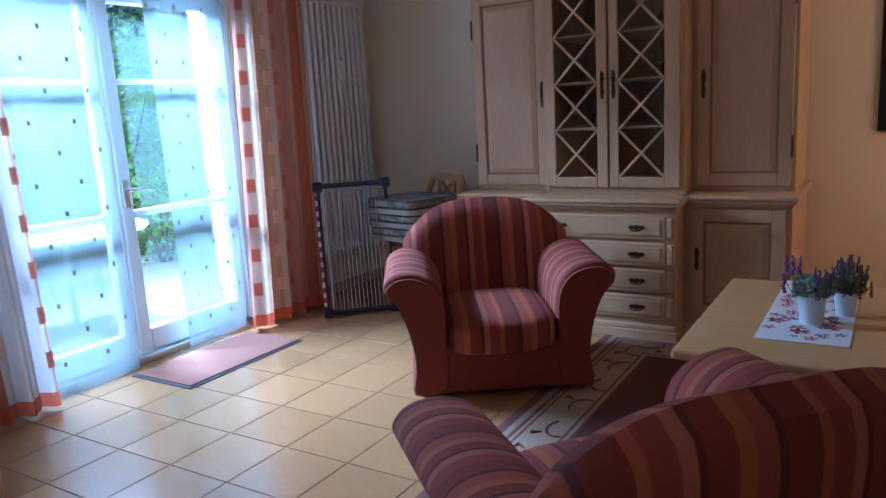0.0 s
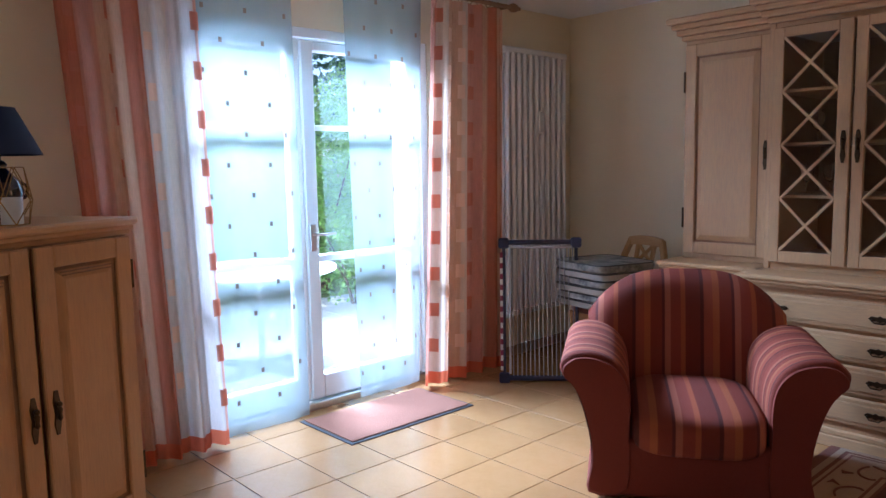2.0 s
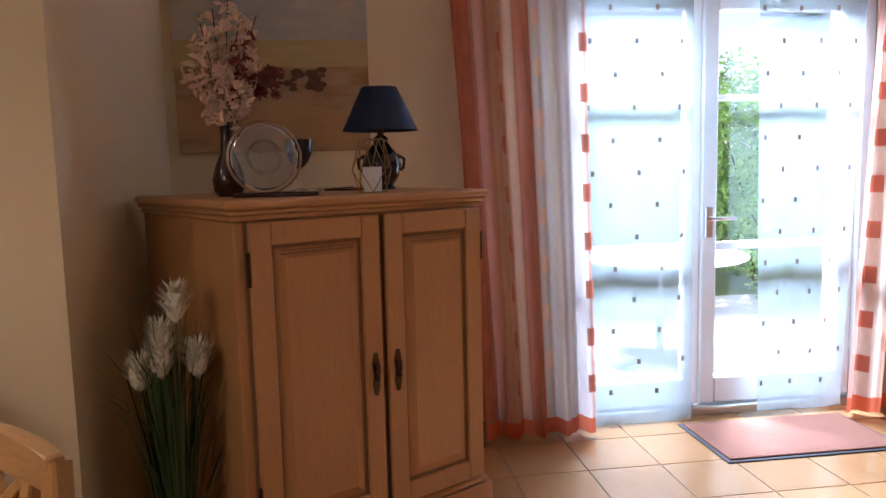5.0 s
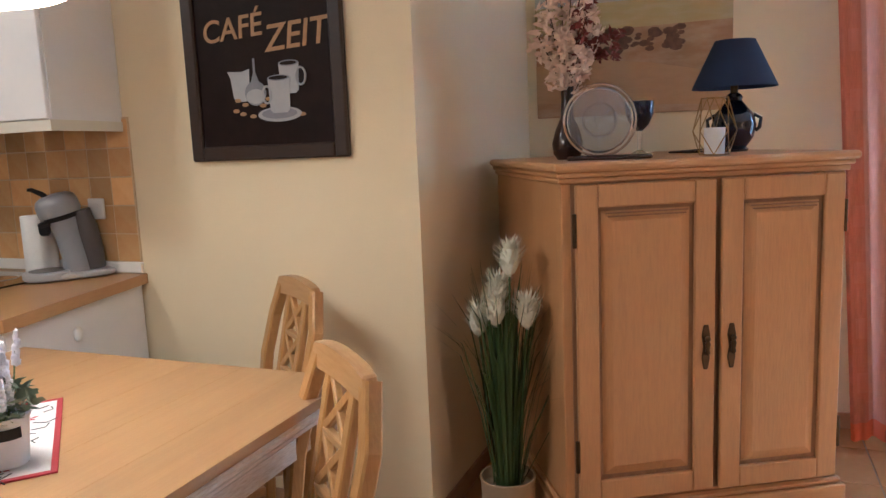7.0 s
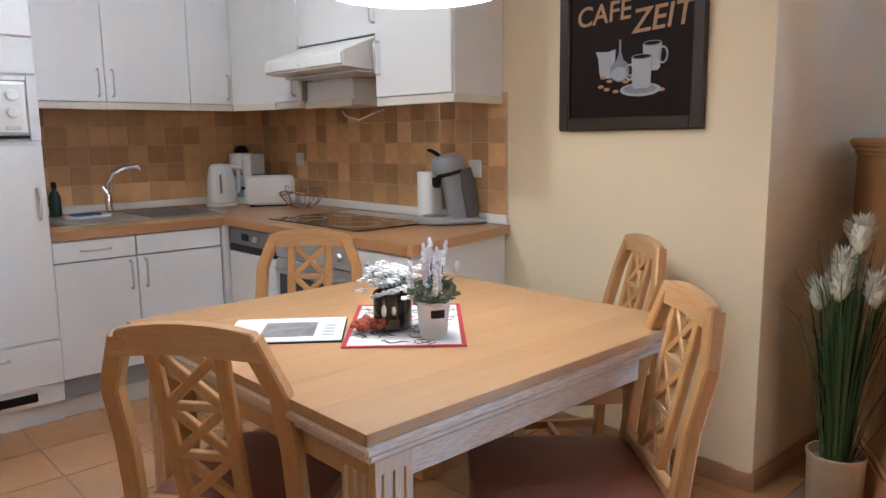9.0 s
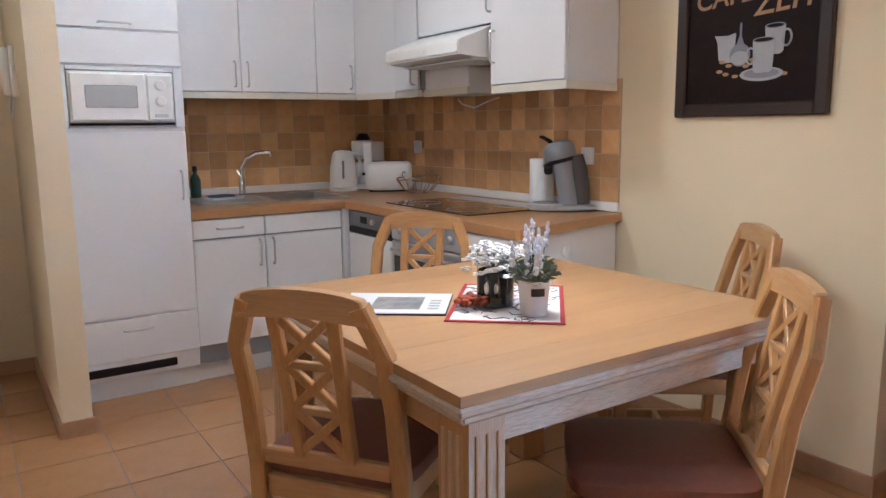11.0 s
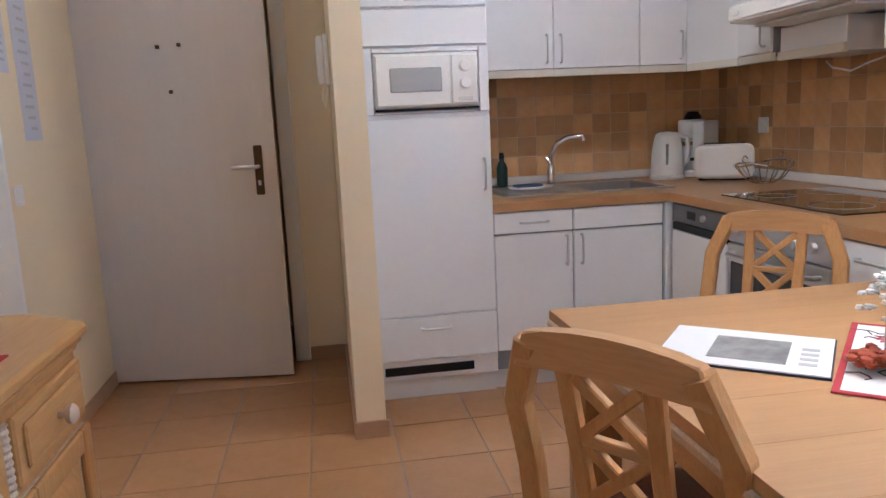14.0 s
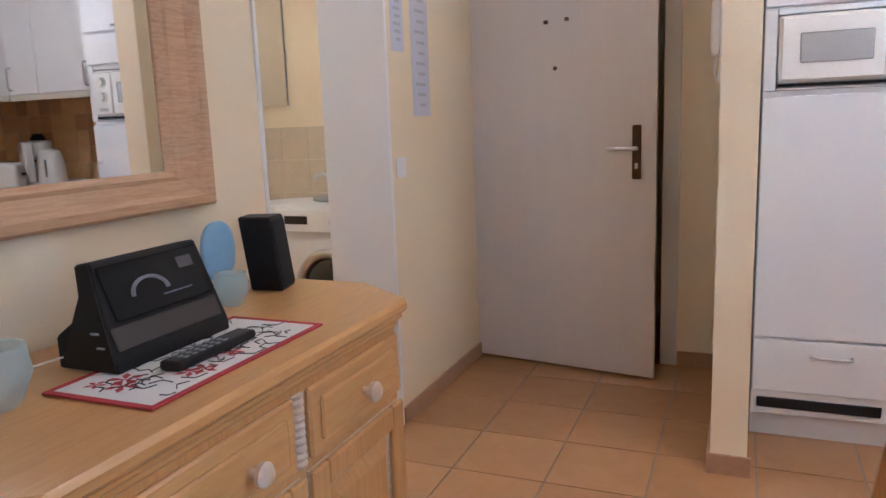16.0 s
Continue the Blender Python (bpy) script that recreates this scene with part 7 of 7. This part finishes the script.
bmesh.ops.transform(bm, matrix=pose(0.05, -0.012, 0.745, 90, 0, 0), verts=bm.verts)
part("dial", bm, STEEL, t, smooth=True)
part("display", box(-0.24, -0.11, -0.016, -0.012, 0.73, 0.77, 0.001), BLACKGLASS, t, "black display window")
d = part("door_ring", tube([(0.0 + 0.17 * math.cos(a), -0.012, 0.42 + 0.17 * math.sin(a)) for a in [2 * math.pi * i / 40 for i in range(40)]], 0.024, seg=10, closed=True), STEEL, t, "grey door ring", smooth=True)
bm = lathe([(0.15, 0), (0.11, 0.02), (0.004, 0.03)], seg=30)
bmesh.ops.transform(bm, matrix=pose(0, -0.005, 0.42, 90, 0, 0), verts=bm.verts)
part("door_glass", bm, BLACKGLASS, d, smooth=True)
t = thing("bath_tray", "folded dark towel on the washing machine", "towel", (1.85, -2.25, 0.822))
part("fold", superbox((0, 0, 0.016), (0.16, 0.10, 0.016), 6), GREYCLOTH, t, smooth=True)
t = thing("washbasin", "white washbasin with a brushed steel tap", "washbasin", (2.40, -2.72, 0.62))
part("bowl", lathe([(0.10, 0.0), (0.20, 0.05), (0.24, 0.13), (0.24, 0.15), (0.22, 0.15), (0.18, 0.06), (0.004, 0.03)], seg=30, at=(0, 0.12, 0)), WHITE, t, smooth=True)
part("tap", tube([(-0.17, 0.0, 0.14), (-0.17, 0.0, 0.25), (-0.155, 0.003, 0.29), (-0.12, 0.006, 0.305), (-0.085, 0.01, 0.29), (-0.075, 0.01, 0.265)], 0.013, seg=10), STEEL, t, "brushed steel tap", smooth=True)
part("pedestal", lathe([(0.09, -0.619), (0.075, -0.4), (0.085, 0.01)], seg=20, at=(0, 0.10, 0)), WHITE, t, smooth=True)
t = thing("bath_mirror", "flat frameless bathroom mirror on the wall", "mirror", (2.65, -2.85, 1.33))
part("backing", box(-0.09, 0.25, 0.001, 0.02, 0, 0.66, 0.002), GREYPL, t)
part("mirror_glass", box(-0.092, 0.252, 0.0205, 0.026, -0.002, 0.662, 0.002), mat("bath_mirror_silver", (0.8, 0.8, 0.8), 0.03, 1.0), t)
t = thing("bath_lamp", "lit round white bathroom ceiling lamp", "lamp", (2.2, -1.3, H))
part("bowl", lathe([(0.004, -0.09), (0.10, -0.075), (0.15, -0.03), (0.155, -0.001)], seg=30, cap=False), glowing("lit_bath_glass", (1.0, 0.80, 0.55), 9.0), t, "lit white glass bowl", smooth=True)

# ---- sideboard and mirror ----
HONEY = mat("honey_pine", (0.56, 0.315, 0.105), 0.30, grain=0.55, grain_scale=12, stretch=(0.6, 6, 6), stain=0.2, bump=0.2, bump_scale=30, color2=(0.42, 0.21, 0.055))
HONEY_V = mat("honey_pine_upright", (0.54, 0.295, 0.095), 0.36, grain=0.6, grain_scale=14, stretch=(6, 6, 0.6), stain=0.2, bump=0.2, bump_scale=30, color2=(0.40, 0.195, 0.05))
t = thing("sideboard", "honey pine sideboard with turned knobs", "sideboard", (1.215, -0.01, 0), -90)
plan = lambda o: [(-0.58 - o, 0.0), (-0.58 - o, -0.33 - 0.4 * o), (-0.47 - 0.4 * o, -0.49 - o), (0.47 + 0.4 * o, -0.49 - o), (0.58 + o, -0.33 - 0.4 * o), (0.58 + o, 0.0)]
part("carcass", prism(plan(0.0), 0.08, 0.735, bevel=0.003), HONEY_V, t)
part("plinth", prism(plan(0.015), 0.0, 0.082, bevel=0.005), HONEY_V, t)
part("top_moulding", prism(plan(0.008), 0.735, 0.752, bevel=0.004), HONEY, t)
part("top_moulding", prism(plan(0.020), 0.752, 0.768, bevel=0.005), HONEY, t)
part("tabletop", prism(plan(0.034), 0.768, 0.800, bevel=0.009), HONEY, t)
part("rope_pilaster", lathe([(0.014 + 0.003 * (i % 2), 0.575 + i * 0.0075) for i in range(20)], seg=12, at=(0.055, -0.488, 0)), LIMED, t, "limed turned pilaster", smooth=True)
KNOB = mat("limed_knob", (0.66, 0.52, 0.38), 0.4, grain=0.5, grain_scale=30)
for x0, x1, kx in ((-0.46, 0.03, -0.21), (0.08, 0.46, 0.27)):
    d = part("drawer", box(x0, x1, -0.504, -0.489, 0.58, 0.72, 0.005), HONEY, t)
    part("drawer_field", box(x0 + 0.03, x1 - 0.03, -0.512, -0.503, 0.605, 0.695, 0.006), HONEY, d)
    for k in ((-0.1, 0.1) if x1 - x0 > 0.45 else (0.0,)):
        bm = lathe([(0.008, 0), (0.008, 0.012), (0.020, 0.02), (0.022, 0.03), (0.015, 0.038), (0.003, 0.04)], seg=18)
        bmesh.ops.transform(bm, matrix=pose((x0 + x1) / 2 + k, -0.512, 0.65, 90, 0, 0), verts=bm.verts)
        part("knob", bm, KNOB, d, "pale turned wooden knob", smooth=True)
for x0, x1 in ((-0.46, -0.205), (-0.20, 0.05), (0.07, 0.46)):
    panel_door(t, x0, x1, 0.11, 0.56, -0.510, HONEY_V, 0.055, groove=LIMED)
MIRROR = mat("mirror_silver", (0.86, 0.87, 0.86), 0.015, 1.0)
t = thing("wall_mirror", "large mirror in a wide limed pine frame", "mirror", (MX, 0.16, 1.02))
y0, y1, z1, f = -0.615, 0.615, 0.92, 0.145


def mitred(a, b, inner_a, inner_b):
    """One mitred side of a frame: outer edge a-b, inner edge inner_a-inner_b, (y, z) on the wall."""
    bm = bmesh.new()
    mid = lambda p, q, k: (p[0] + (q[0] - p[0]) * k, p[1] + (q[1] - p[1]) * k)
    prof = ((0.0, -0.001), (0.0, -0.030), (0.10, -0.045), (0.30, -0.046), (0.42, -0.034), (0.75, -0.026), (0.86, -0.030), (1.0, -0.016), (1.0, -0.001))
    ra = [bm.verts.new((x, *mid(a, inner_a, k))) for k, x in prof]
    rb = [bm.verts.new((x, *mid(b, inner_b, k))) for k, x in prof]
    for i in range(len(prof)):
        j = (i + 1) % len(prof)
        bm.faces.new((ra[i], ra[j], rb[j], rb[i]))
    bm.faces.new(ra)
    bm.faces.new(rb[::-1])
    return bm


o = ((y0, 0), (y1, 0), (y1, z1), (y0, z1))
q = ((y0 + f, 0.09), (y1 - f, 0.09), (y1 - f, z1 - 0.09), (y0 + f, z1 - 0.09))
FRAMEPINE = mat("limed_frame_pine", (0.62, 0.40, 0.22), 0.5, grain=0.7, grain_scale=20, stretch=(4, 0.5, 8), stain=0.15, bump=0.4, color2=(0.40, 0.21, 0.09))
for i in range(4):
    j = (i + 1) % 4
    part("frame_side", mitred(o[i], o[j], q[i], q[j]), FRAMEPINE, t)
part("mirror_glass", box(-0.012, -0.004, y0 + f - 0.004, y1 - f + 0.004, 0.086, z1 - 0.086), MIRROR, t)
SB = 0.801
printed_mat("place_mat", "white place mat with red edge on the sideboard", (0.872, 0.005, SB), 0, 0.225, 0.47, 7)
t = thing("stereo", "black compact radio with a tilted display", "radio", (0.985, -0.022, SB + 0.0045), -90)
t.scale = (1.0, 0.92, 0.67)
bm = bmesh.new()
pts = [(-0.066, 0.0), (0.080, 0.0), (0.080, 0.082), (0.040, 0.135), (0.050, 0.262), (0.012, 0.270), (-0.060, 0.030)]
a = [bm.verts.new((-0.165, y, z)) for y, z in pts]
b = [bm.verts.new((0.125, y, z)) for y, z in pts]
bm.faces.new(a[::-1])
bm.faces.new(b)
for i in range(7):
    bm.faces.new((a[i], a[(i + 1) % 7], b[(i + 1) % 7], b[i]))
bmesh.ops.bevel(bm, geom=list(bm.edges), offset=0.004, segments=2, affect="EDGES")
for v in bm.verts:
    if v.co.z > 0.10 and v.co.x < -0.1:
        v.co.x += 0.028
part("housing", bm, BLACK, t)
tilt = math.degrees(math.atan2(0.072, 0.240))
p = part("display_glass", box(-0.130, 0.112, -0.003, 0.0, -0.072, 0.072, 0.003), mat("dark_display", (0.006, 0.006, 0.007), 0.22, spec=0.25), t, "dark glass front with cd window")
p.matrix_local = pose(0, -0.0145, 0.186, -tilt, 0, 0)
bm = tube([(0.042 * math.cos(x) - 0.035, -0.0035, 0.042 * math.sin(x) - 0.022) for x in [math.pi * i / 16 for i in range(17)]], 0.005, seg=5)
part("cd_arc", bm, GREYPL, p, "dim grey disc edge")
part("text_bar", box(-0.010, 0.065, -0.004, -0.0028, -0.040, -0.036), GREYPL, p)
part("text_bar", box(0.050, 0.090, -0.004, -0.0028, 0.018, 0.050), GREYDK, p)
q = part("lower_strip", box(-0.150, 0.112, -0.006, 0.0, -0.030, 0.030, 0.003), mat("bronze_strip", (0.045, 0.035, 0.03), 0.35), t)
q.matrix_local = pose(0, -0.0455, 0.078, -tilt, 0, 0)
for k in range(4):
    part("button", box(-0.168 + (0.028 if k > 1 else 0.0), -0.163 + (0.028 if k > 1 else 0.0), -0.040 + k * 0.011, -0.022 + k * 0.011, 0.062 + k * 0.036, 0.067 + k * 0.036, 0.001), GREYPL, t)
for k in range(8):
    part("side_key", box(0.124, 0.130, -0.036 + k * 0.006, -0.020 + k * 0.006, 0.070 + k * 0.020, 0.080 + k * 0.020, 0.002), BLACK, t)
part("cable", tube([(-0.15, 0.066, 0.03), (-0.22, 0.10, 0.02), (-0.30, 0.16, 0.06), (-0.35, 0.225, 0.10)], 0.003, seg=6), WHITE, t)
t = thing("loudspeaker", "small black loudspeaker box", "loudspeaker", (1.075, -0.505, SB), -78)
t.scale = (0.85, 0.8, 0.97)
bm = prism([(-0.050, -0.055), (0.050, -0.055), (0.040, 0.055), (-0.040, 0.055)], 0.0, 0.19, bevel=0.005)
for v in bm.verts:
    v.co.y += 0.028 * v.co.z / 0.19
part("housing", bm, BLACK, t)
p = part("speaker_cloth", box(-0.044, 0.044, -0.003, 0.0, 0.01, 0.18, 0.002), mat("speaker_cloth", (0.012, 0.012, 0.015), 0.95, bump=0.6, bump_scale=500), t)
p.matrix_local = pose(0, -0.056, 0.0, -8.5, 0, 0)
t = thing("remote_control", "black remote control on the place mat", "remote control", (0.852, 0.0, SB + 0.0045), 90)
part("housing", box(-0.105, 0.105, -0.022, 0.022, 0.0, 0.018, 0.006, seg=2), BLACK, t)
for i in range(6):
    for j in (-1, 0, 1):
        part("button", box(-0.03 + i * 0.02, -0.018 + i * 0.02, j * 0.013 - 0.004, j * 0.013 + 0.004, 0.018, 0.020, 0.001), GREYPL, t)
BLUE = mat("pale_blue_glaze", (0.25, 0.42, 0.62), 0.35, grain=0.2, stain=0.15)
t = thing("blue_ornament", "pale blue glazed shell ornament", "ornament", (1.13, -0.375, SB))
part("stand", lathe([(0.035, 0.0), (0.03, 0.01), (0.012, 0.02), (0.012, 0.05)], seg=16), BLUE, t, smooth=True)
part("shell", superbox((0, 0, 0.115), (0.016, 0.058, 0.072), 2.4), BLUE, t, smooth=True)
TEAL = see_through("frosted_teal_glass", (0.64, 0.77, 0.82), 0.42, translucent=0.45)
for x, y, s in ((1.06, -0.325, 0.8), (1.0, 0.30, 1.0)):
    t = thing("glass_bowl", "pale teal glass tealight holder", "glass", (x, y, SB))
    part("bowl", lathe([(0.028 * s, 0.0), (0.034 * s, 0.008), (0.052 * s, 0.05 * s), (0.046 * s, 0.095 * s), (0.040 * s, 0.095 * s), (0.045 * s, 0.05 * s), (0.02 * s, 0.015)], seg=22), TEAL, t, smooth=True)
t = thing("wall_socket", "white wall socket above the sideboard", "socket", (MX, 0.36, 0.93))
part("plate", box(-0.010, -0.001, -0.075, 0.075, -0.04, 0.04, 0.003), WHITE, t)
for y in (-0.037, 0.037):
    bm = lathe([(0.022, 0.0), (0.022, 0.003), (0.019, 0.004), (0.004, 0.002)], seg=18)
    bmesh.ops.transform(bm, matrix=pose(-0.010, y, 0, 0, -90, 0), verts=bm.verts)
    part("insert", bm, WHITE, t)

# ---- ceiling lamps of kitchen and hall ----
LIT = glowing("lit_ceiling_glass", (1.0, 0.79, 0.54), 11.0)
DIM = glowing("dim_ceiling_glass", (1.0, 0.79, 0.54), 3.0)
for x, y, glow in ((-0.75, -0.95, LIT), (0.64, -1.35, DIM)):
    t = thing("ceiling_lamp", "lit round white glass ceiling lamp", "lamp", (x, y, H))
    part("ceiling_plate", lathe([(0.15, -0.012), (0.15, -0.001)], seg=32), WHITE, t)
    part("glass_bowl", lathe([(0.004, -0.085), (0.07, -0.078), (0.125, -0.05), (0.145, -0.013)], seg=32, cap=False), glow, t, "lit white glass bowl", smooth=True)

# ---- floor tiles and skirting ----
P = 0.328
tile_mesh = mesh("tile", box(-P / 2 + 0.003, P / 2 - 0.003, -P / 2 + 0.003, P / 2 - 0.003, -0.010, 0.0, 0.0006), TILE)
wide_mesh = mesh("tile", box(-P / 2 - 0.0005, P / 2 + 0.0005, -P / 2 + 0.003, P / 2 - 0.003, -0.010, 0.0, 0.0006), TILE)
floor = bpy.data.objects["floor"]
far = bmesh.new()
count = 0
# the living room and the kitchen with its hall are laid from different starting lines
for pitch, x0, y0, j0, j1, kind_mesh in ((0.334, -2.268, -1.844, 8, 24, wide_mesh), (P, 0.237, -1.870, -4, 8, tile_mesh)):
    for j in range(j0, j1):
        for i in range(-12, 18):
            x, y = x0 + (i + 0.5) * pitch, y0 + (j + 0.5) * P
            if not (WX - 0.2 < x < 3.1 and -2.9 < y < HY + 0.1):
                continue
            if x < CX - 0.2 and y < RY - 0.2 or x < -0.3 and y < SY - 0.2:
                continue
            if x < MX + 0.2 and count < 300 and not (x > -1.0 and y > 2.6):
                ob = new("tile", kind_mesh)
                ob.parent = floor
                ob.location = (x, y, 0)
                count += 1
            else:
                w = pitch / 2 - 0.003
                box(x - w, x + w, y - P / 2 + 0.003, y + P / 2 - 0.003, -0.010, 0.0, 0, far)
tagged(part("more_tiles", far, TILE, floor, "floor tiles further off"), kind="stuff")


def skirting(name, x0, x1, y0, y1):
    structure(name, box(x0, x1, y0, y1, 0.0, 0.07, 0.002), SKIRT, "low terracotta tile skirting along the wall", "skirting")


skirting("baseboard", CX, CX + 0.012, -0.46, RY)
skirting("baseboard", WX, CX + 0.012, RY, RY + 0.012)
skirting("baseboard", WX, WX + 0.012, RY + 0.012, O0)
skirting("baseboard", WX, WX + 0.012, O1, HY)
skirting("baseboard", WX + 0.012, MX, HY - 0.012, HY)
skirting("baseboard", -0.072, 0.067, -1.46, -1.448)
skirting("baseboard", 0.055, 0.067, DY, -1.46)
skirting("baseboard", MX - 0.012, MX, DY, B0 - 0.01)
skirting("baseboard", MX - 0.012, MX, B1, HY - 0.012)
skirting("baseboard", 0.067, 0.25, DY, DY + 0.012)

# ---- splashback tiles ----
Q = 0.108
sink_tile = mesh("splash_tile", box(-Q / 2 + 0.0024, Q / 2 - 0.0024, 0.0, 0.007, -Q / 2 + 0.0024, Q / 2 - 0.0024, 0.0012), SPLASH)
hob_tile = mesh("splash_tile", box(0.0, 0.007, -Q / 2 + 0.0024, Q / 2 - 0.0024, -Q / 2 + 0.0024, Q / 2 - 0.0024, 0.0012), SPLASH)
wall_s, wall_k = bpy.data.objects["wall_sink"], bpy.data.objects["wall_kitchen"]
part("tile_bed", box(CX, -0.61, SY, SY + 0.0078, 0.87, 1.45), SPLASH_GROUT, wall_s)
part("tile_bed", box(CX, CX + 0.0078, SY + 0.0078, -0.512, 0.87, 1.45), SPLASH_GROUT, wall_k)
for j in range(5):
    z = 0.905 + Q * (j + 0.5)
    for i in range(14):
        x = CX + 0.012 + Q * (i + 0.5)
        if x + Q / 2 < -0.605:
            ob = new("splash_tile", sink_tile)
            ob.parent = wall_s
            ob.location = (x, SY + 0.0025, z)
for j in range(5):
    z = 0.905 + Q * (j + 0.5)
    for i in range(20):
        y = -0.514 - Q * (i + 0.5)
        ob = new("splash_tile", hob_tile)
        ob.parent = wall_k
        ob.location = (CX + 0.0025, y, z)
